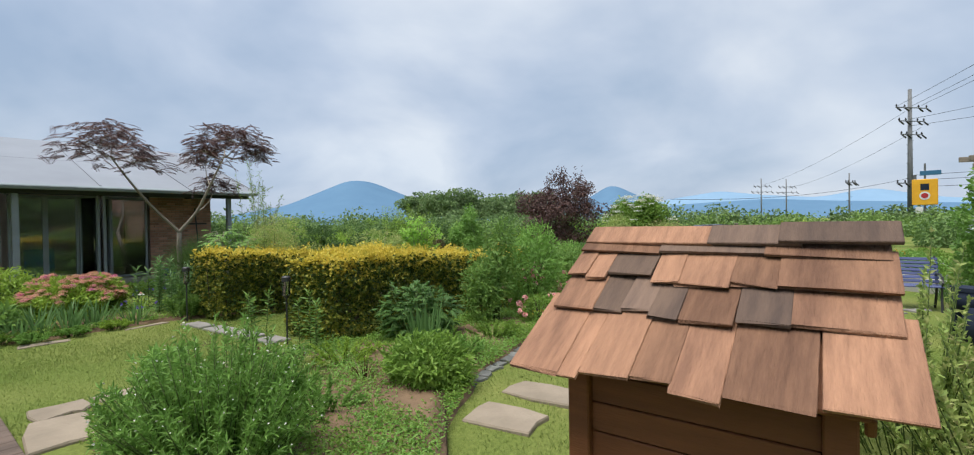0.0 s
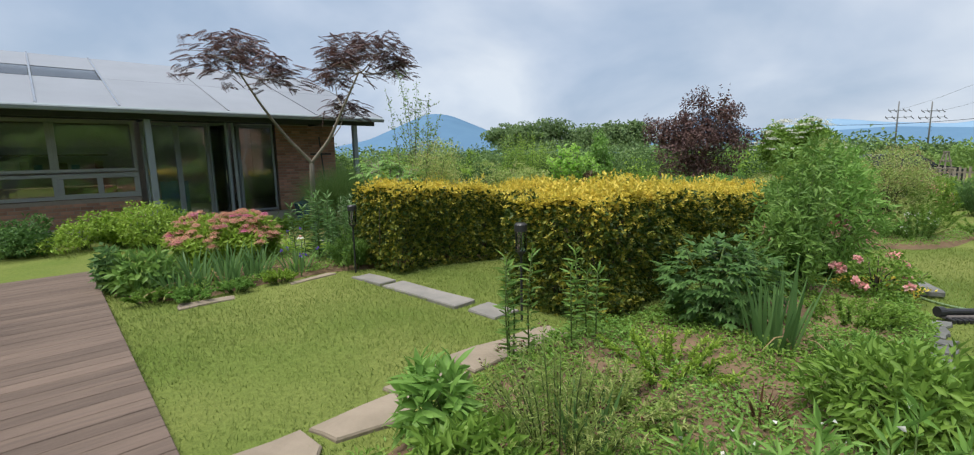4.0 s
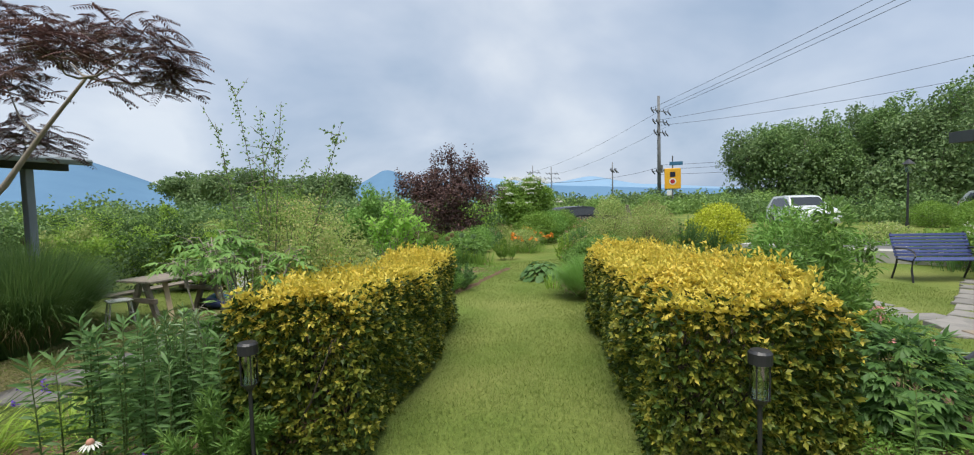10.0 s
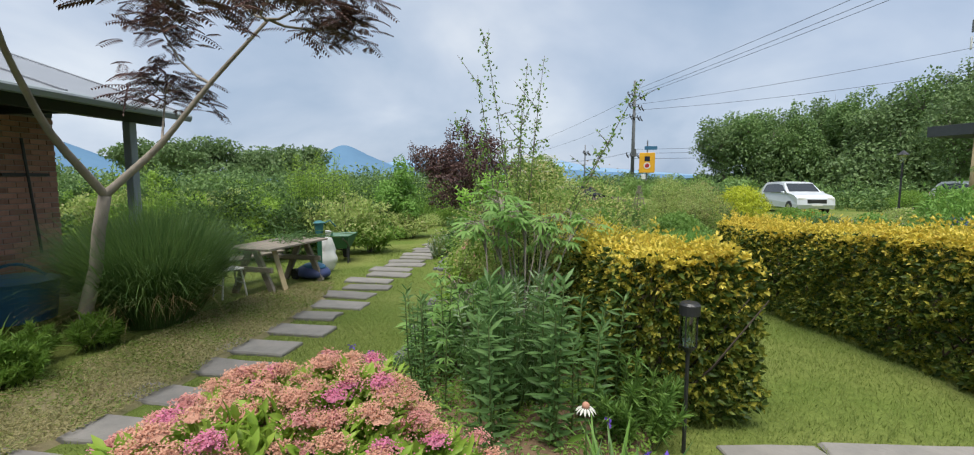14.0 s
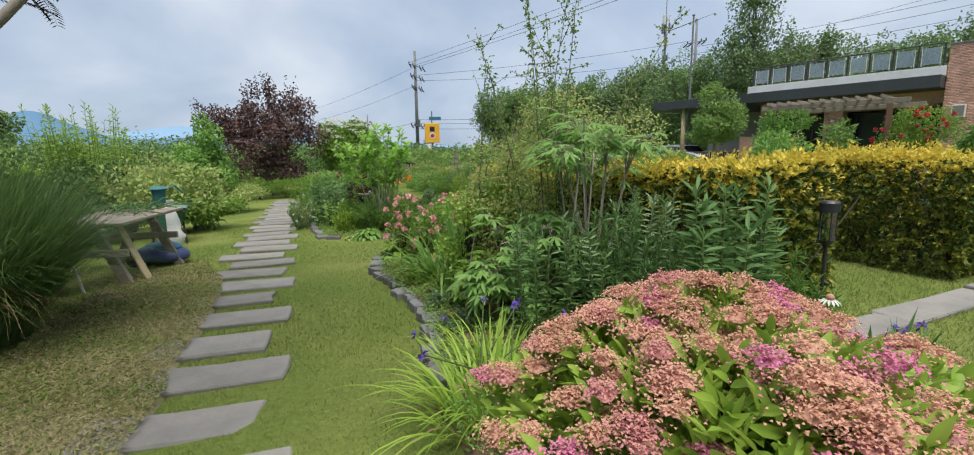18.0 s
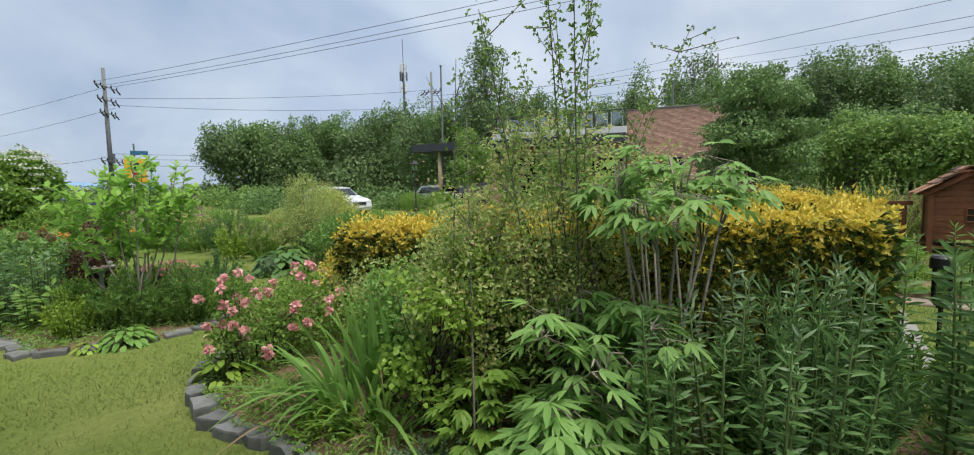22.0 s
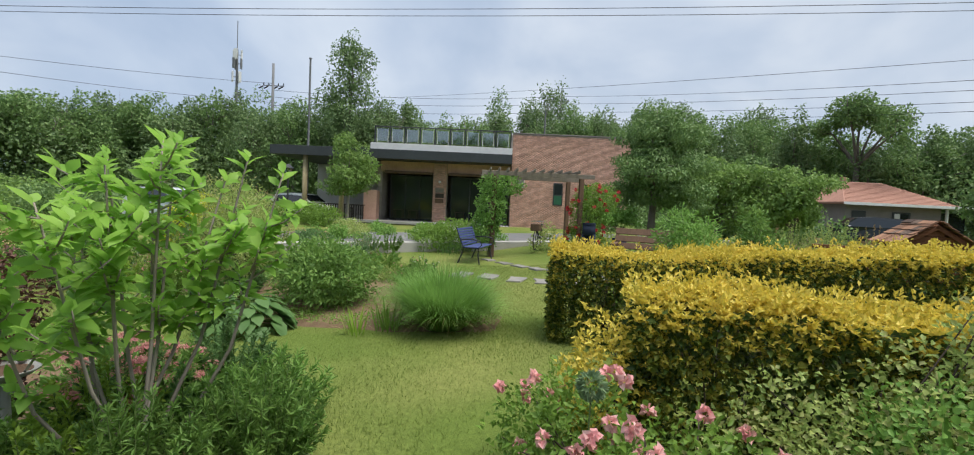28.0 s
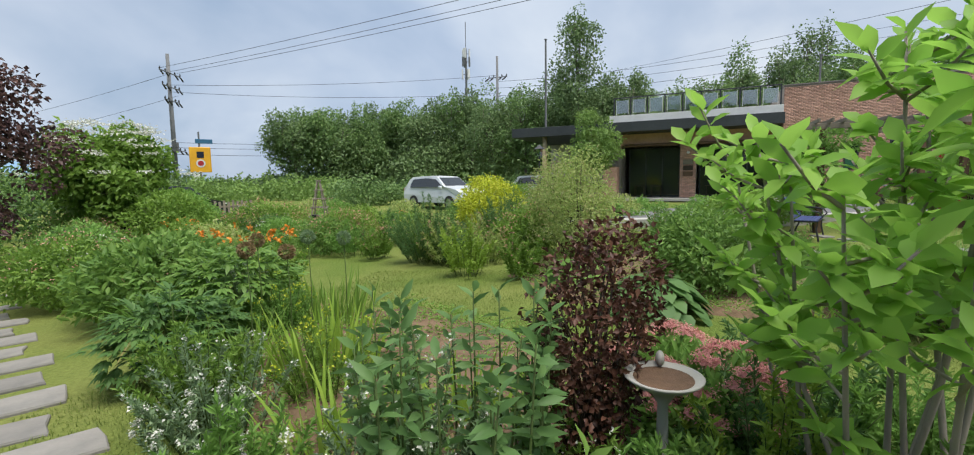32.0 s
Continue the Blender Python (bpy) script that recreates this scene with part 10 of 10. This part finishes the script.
# west side behind the deck
for j, (x, y, h, mt) in enumerate(((-14.5, -0.5, 5.0, TREE_NEAR), (-13.0, -3.5, 5.4, TREE_LIGHT), (-16.0, 2.6, 5.6, TREE_NEAR), (-17.5, 5.5, 5.2, TREE_NEAR), (-11.0, -6.5, 5.2, TREE_NEAR), (-12.5, 1.4, 3.0, TREE_NEAR), (-9.0, -8.5, 4.6, TREE_LIGHT), (-5.0, -11.0, 4.8, TREE_NEAR), (-13.5, 0.6, 3.6, TREE_LIGHT), (-11.6, -1.8, 3.0, TREE_NEAR))):
    tree("tree", "leafy green tree behind the deck" if mt is TREE_NEAR else "light green birch-like tree behind the deck", x, y, h, heap(0, 1.9, h * 0.42, h * 0.55, 7, 300 + j), mt, 6500, 0.15, 0.1, seed=120 + j, fork=0.25, bark=PALEBARK, group="trees behind the deck")
for x, y, mt in ((-9.2, 2.9, DEEP), (-8.8, 3.8, LEAF_MID), (-8.2, 4.9, DEEP), (-7.7, 5.7, LEAF_LIME), (-7.2, 6.6, LEAF_MID), (-9.8, 2.0, LEAF_MID)):
    shrub("foundation_shrub", "leafy shrub in front of the studio", x, y, clumps([(0, 0, 0.26, 0.55, 0.6, 0.3), (0.15, 0.3, 0.34, 0.4, 0.4, 0.26)], 7, int(x * 7) + 70, 0.42), mt, 2600, (0.075, 0.034))
shrub("foundation_shrub", "yellow-green rounded shrub before the studio doors", -6.9, 6.3, [(0, 0, 0.4, 0.55, 0.55, 0.38)], LEAF_LIME, 2200, (0.07, 0.035))

# north side
tree("plum_tree", "purple-leaved plum with upright sprays", 3.65, 25.3, 5.2, [(0, 0, 2.3, 1.9, 1.9, 1.3), (0.3, -0.2, 1.1, 1.6, 1.5, 0.75), (0.9, -0.4, 3.2, 1.1, 1.1, 1.1), (-0.9, 0.4, 3.0, 1.1, 1.1, 1.1), (0.3, 0, 4.1, 0.6, 0.6, 0.9), (1.1, -0.4, 4.0, 0.35, 0.35, 0.9), (-0.5, 0.2, 4.0, 0.35, 0.35, 0.9), (-2.2, 0.7, 3.3, 0.3, 0.3, 0.9), (-1.7, 0.5, 2.9, 0.7, 0.7, 0.9), (1.8, -0.7, 2.6, 0.8, 0.8, 0.9)], LEAF_BRONZE, 14000, 0.12, 0.12, seed=41, fork=0.2)
for x, y, h in ((2.6, 24.0, 0.9), (3.6, 23.8, 0.8), (1.6, 25.0, 1.1)):
    shrub("border_shrub", "low green shrub below the purple plum", x, y, clumps([(0, 0, h * 0.45, 0.75, 0.7, h * 0.5)], 8, int(x * 10), 0.42), LEAF_MID, 2400, (0.08, 0.036), stems=10)
tree("elder", "spreading elder with flat cream flower heads", 8.0, 25.9, 3.5, heap(0, 1.9, 1.55, 1.9, 9, 42), LEAF_MID, 12000, 0.16, 0.12, seed=42, fork=0.25)
C = []
for q in range(70):
    a, b = rng.uniform(0, 6.283), rng.uniform(0.1, 1.3)
    C.append((8.0 + 1.85 * math.cos(a) * math.cos(b), 25.9 + 1.85 * math.sin(a) * math.cos(b), 1.3 + 1.6 * math.sin(b)))
e = thing("elder_flowers", "flat cream flower heads on the elder", "flower", (0, 0, 0))
CC = np.repeat(np.array(C), 22, axis=0) + rng.normal(size=(70 * 22, 3)) * [0.13, 0.13, 0.02]
tagged(tris("flower_mass", *leaves(CC, rng.normal(size=CC.shape) * [1, 1, 0.2], 0.07, 0.06, flatness=0.8), LEAF_WHITE, e), kind="stuff")
tree("tree", "upright fresh green shrub beside the lawn", -0.55, 20.2, 2.9, [(0, 0, 1.0, 0.85, 0.85, 0.95), (0.1, 0, 1.95, 0.55, 0.55, 0.75), (-0.35, 0.3, 1.2, 0.55, 0.55, 0.8), (0.4, -0.1, 1.3, 0.45, 0.45, 0.8)], LEAF_FRESH, 7500, 0.11, 0.05, seed=43, fork=0.2)
for j, (x, y, r_) in enumerate(((-16, 82, 6.2), (-8, 85, 6.8), (-2.5, 88, 5.2), (-24, 90, 5.0))):
    tree("tree", "broad domed tree across the fields", x, y, 8.2, heap(0, r_, 3.3, 4.9, 9, 400 + j), TREE_FAR, 6000, 0.5, 0.3, z=-0.6, seed=140 + j, fork=0.3)
for j in range(34):
    x = -10.5 + (j % 12) * 0.95 + rng.uniform(-0.5, 0.5)
    y = 15.5 + (j // 12) * 3.6 + rng.uniform(-0.8, 0.8) + 0.25 * abs(x + 4)
    if -3.3 + 0.5 * (y - 13) < x < 3.4 + 0.55 * (y - 16) and y < 24:
        continue
    rr, hh = rng.uniform(0.6, 1.3), rng.uniform(0.7, 1.95) + 0.12 * (j // 12)
    mt = (WILD_DARK, VINE, WILD_DARK, LEAF_OLIVE, LEAF_MID)[j % 5]
    shrub("wild_shrub", ("deep green shrub in the wild border", "fresh green shrub in the wild border", "dark shrub in the wild border", "olive shrub in the wild border", "mid-green shrub in the wild border")[j % 5], x, y, clumps([(0, 0, hh * 0.45, rr, rr, hh * 0.45), (rr * 0.4, 0.2, hh * 0.65, rr * 0.6, rr * 0.6, hh * 0.4), (-rr * 0.4, -0.2, hh * 0.55, rr * 0.6, rr * 0.6, hh * 0.45)], 7, j, 0.36), mt, 3600, (0.1, 0.05), stems=16, bark=BARK)
for j, (x, y) in enumerate(((2.6, 18.8), (3.2, 20.3), (4.0, 21.7), (4.9, 23.0), (5.6, 20.6), (6.6, 22.2), (7.6, 19.4), (8.6, 21.2), (10.4, 23.0), (6.4, 24.8), (10.6, 20.0), (12.6, 19.8), (13.4, 22.6), (11.4, 24.6), (15.0, 20.6), (9.6, 18.0), (13.0, 17.6), (14.6, 15.6), (12.0, 13.4), (14.6, 12.6), (16.6, 17.8), (7.2, 26.6), (5.6, 27.6), (12.4, 27.4), (15.6, 25.0))):
    mt = (LEAF_MID, LEAF_DARK, LEAF_FRESH, LEAF_BLUE, LEAF_OLIVE)[j % 5]
    hh = rng.uniform(0.6, 1.05) + 0.03 * max(0, y - 18)
    fl = ((("russet_flower_mass", LEAF_SALMON, 40, 9, 0.035, 0.045),), (("white_flower_mass", LEAF_WHITE, 26, 8, 0.03, 0.04),), None, (("pink_flower_mass", LEAF_PINK, 30, 8, 0.035, 0.04),), None, (("orange_flower_mass", LEAF_ORANGE, 18, 8, 0.05, 0.05),))[j % 6]
    shrub("border_shrub", ("green border shrub", "dark border shrub", "fresh green border shrub", "grey-green border shrub", "olive border shrub")[j % 5] + (" with flower heads among the lawns" if fl else " among the lawns"), x, y, [(0, 0, hh * 0.45, 0.75, 0.7, hh * 0.5), (0.3, 0.2, hh * 0.55, 0.5, 0.5, hh * 0.42)], mt, 2300, (0.09, 0.04), stems=8, flowers=fl)


def thicket(name, label, az0, az1, d0, d1, h, n, leaf, material, z=-0.56, cx=-1.0, cy=8.0):
    """A far band of undergrowth."""
    m = int((az1 - az0) * 1.5 * (d1 - d0) / 8) + 12
    a = np.radians(rng.uniform(az0, az1, m))
    d = d0 + (d1 - d0) * rng.random(m)
    hh = h * rng.uniform(0.35, 1.08, m)
    rr = hh * rng.uniform(0.45, 0.85, m)
    blobs = np.stack([cx + d * np.sin(a), cy + d * np.cos(a), z + hh * 0.42, rr, rr, hh * 0.55], 1)
    P, U = in_blobs(n, clumps(blobs, 5, int(az0) + 500, 0.5), 0.6)
    P[:, 2] = np.maximum(P[:, 2], z + 0.03)
    return tagged(tris(name, *leaves(P, U * 0.3 + rng.normal(size=P.shape) * 0.6 - [0, 0, 0.2], leaf * rng.uniform(0.6, 1.3, n), leaf * 0.6, face=U * 0.9 + [0, 0, 0.35]), material), label, "undergrowth", kind="stuff")


thicket("undergrowth_north", "dense green undergrowth along the fields", -62, 24, 27, 38, 2.9, 30000, 0.2, TREE_NEAR)
thicket("undergrowth_bright", "fresh green bushes along the fields", -60, 24, 25, 34, 2.2, 14000, 0.19, VINE)
thicket("undergrowth_dark", "dark shrubs along the fields", -62, 26, 21, 36, 2.6, 24000, 0.16, WILD_DARK)
thicket("undergrowth_fields", "dark green thickets across the fields", -70, 28, 45, 75, 3.6, 30000, 0.45, TREE_FAR)
thicket("undergrowth_woods", "dark undergrowth below the woods", 74, 175, 42, 52, 7.0, 36000, 0.36, TREE_FAR, -0.2)
thicket("undergrowth_far_woods", "dark undergrowth below the far woods", 51, 76, 58, 70, 8.0, 20000, 0.46, TREE_FAR, -0.3)
thicket("undergrowth_lane", "green undergrowth beside the lane", 50, 74, 30, 40, 2.2, 14000, 0.2, TREE_NEAR)
thicket("undergrowth_sign", "low green scrub below the road sign", 24, 53, 40, 56, 2.5, 16000, 0.3, TREE_LIGHT)
thicket("undergrowth_rise", "dark green scrub along the rise", 26, 56, 60, 74, 3.2, 12000, 0.45, TREE_FAR)
thicket("undergrowth_south", "green undergrowth south of the lane", 150, 235, 24, 30, 3.2, 14000, 0.24, TREE_NEAR)
thicket("undergrowth_bend", "green undergrowth before the cottage lane", 112, 134, 24, 30, 2.6, 7000, 0.24, TREE_NEAR)
thicket("undergrowth_west", "green undergrowth behind the studio", 235, 305, 20, 28, 3.6, 14000, 0.2, TREE_NEAR)
thicket("meadow_lane", "tall meadow growth between garden and lane", 96, 128, 11.5, 15, 0.9, 9000, 0.09, LEAF_OLIVE, -0.1)
thicket("meadow_front", "low flowering growth before the terrace", 70, 96, 15, 20, 0.7, 7000, 0.1, LEAF_FRESH, -0.2)
thicket("meadow_corner", "reddish dock and tall weeds by the hut", 118, 146, 10.5, 13, 0.9, 6500, 0.08, LEAF_TAN, -0.1)


# ---- lawn ----
def inside(P, O):
    x, y = P[:, 0], P[:, 1]
    hit_ = np.zeros(len(P), bool)
    for (x0, y0), (x1, y1) in zip(O, np.roll(O, -1, axis=0)):
        c = ((y0 > y) != (y1 > y)) & (x < (x1 - x0) * (y - y0) / (y1 - y0 + 1e-12) + x0)
        hit_ ^= c
    return hit_


def lawn(n, x0, x1, y0, y1, size, name, label, bare=0.0):
    P = np.stack([rng.uniform(x0, x1, n), rng.uniform(y0, y1, n)], 1)
    ok = np.sin(P[:, 0] * 2.1 + 1) * np.sin(P[:, 1] * 1.7) + 0.5 * np.sin(P[:, 0] * 5.3 + P[:, 1] * 4.1) + rng.normal(size=n) * 0.3 > bare * 2 - 2
    for O in BEDS:
        ok &= ~inside(P, O)
    for x, y, w, d, t in SLABS:
        c, s = math.cos(radians(t)), math.sin(radians(t))
        u, v = (P[:, 0] - x) * c + (P[:, 1] - y) * s, -(P[:, 0] - x) * s + (P[:, 1] - y) * c
        ok &= ~((abs(u) < w / 2 - 0.005) & (abs(v) < d / 2 - 0.005))
    q = np.linalg.inv(np.array(DK))
    u, v = q[0, 0] * P[:, 0] + q[0, 1] * P[:, 1] + q[0, 3], q[1, 0] * P[:, 0] + q[1, 1] * P[:, 1] + q[1, 3]
    ok &= ~((u > -1.6) & (u < 9.2) & (v > -7.2) & (v < 0.0))
    P = P[ok]
    m = len(P)
    Z = lie(P[:, 0], P[:, 1]) - 0.012
    B = np.stack([P[:, 0], P[:, 1], Z], 1)
    a = rng.uniform(0, 6.283, m)
    w = size * 0.09
    S = np.stack([np.cos(a) * w, np.sin(a) * w, np.zeros(m)], 1)
    h = size * rng.uniform(0.45, 1.1, m)
    T = B + np.stack([rng.normal(size=m) * size * 0.45, rng.normal(size=m) * size * 0.45, h], 1)
    V = np.stack([B - S, B + S, T], 1).reshape(-1, 3)
    return tagged(tris(name, V, np.arange(3 * m).reshape(-1, 3), GRASSBLADE), label, "grass", kind="stuff")


lawn(170000, -5.2, 3.2, 1.5, 10.0, 0.036, "lawn_grass", "short mown lawn grass")
lawn(110000, -5.2, 5.5, 10.0, 17.0, 0.036, "lawn_grass_north", "short mown lawn grass round the island bed", 0.5)
lawn(50000, -8.0, -5.2, 5.0, 15.0, 0.042, "lawn_grass_west", "thin dry lawn grass beside the stepping stones", 0.9)
lawn(80000, 3.2, 9.0, 0.0, 10.0, 0.038, "lawn_grass_east", "lawn grass beside the hut and benches")
for x, y, mt in ((7.6, 23.7, LEAF_MID), (8.7, 24.6, LEAF_FRESH), (10.2, 26.3, LEAF_MID)):
    shrub("wild_shrub", "dense green shrub beside the elder", x, y, [(0, 0, 0.75, 1.0, 0.9, 0.75), (0.4, 0.3, 1.0, 0.7, 0.7, 0.6)], mt, 4200, (0.11, 0.05), bark=BARK)
for j, az in enumerate(np.linspace(-66, -10, 15)):
    d = rng.uniform(14, 24)
    x, y = -4.5 + d * math.sin(radians(az)), 10.0 + d * math.cos(radians(az))
    h = rng.uniform(1.9, 2.7)
    mt = (WILD_DARK, WILD_DARK, TREE_LIGHT, VINE, TREE_NEAR)[j % 5]
    tree("shrub_tree", ("dark leafy tree in the wild field", "dense dark shrub tree in the wild field", "light green shrub tree in the wild field", "bright green shrub tree in the wild field", "rounded green tree in the wild field")[j % 5], x, y, h, heap(0, rng.uniform(1.0, 1.6), h * 0.42, h * 0.55, 6, 500 + j), mt, 4200, 0.12, 0.07, seed=160 + j, fork=0.2, tufts=6)
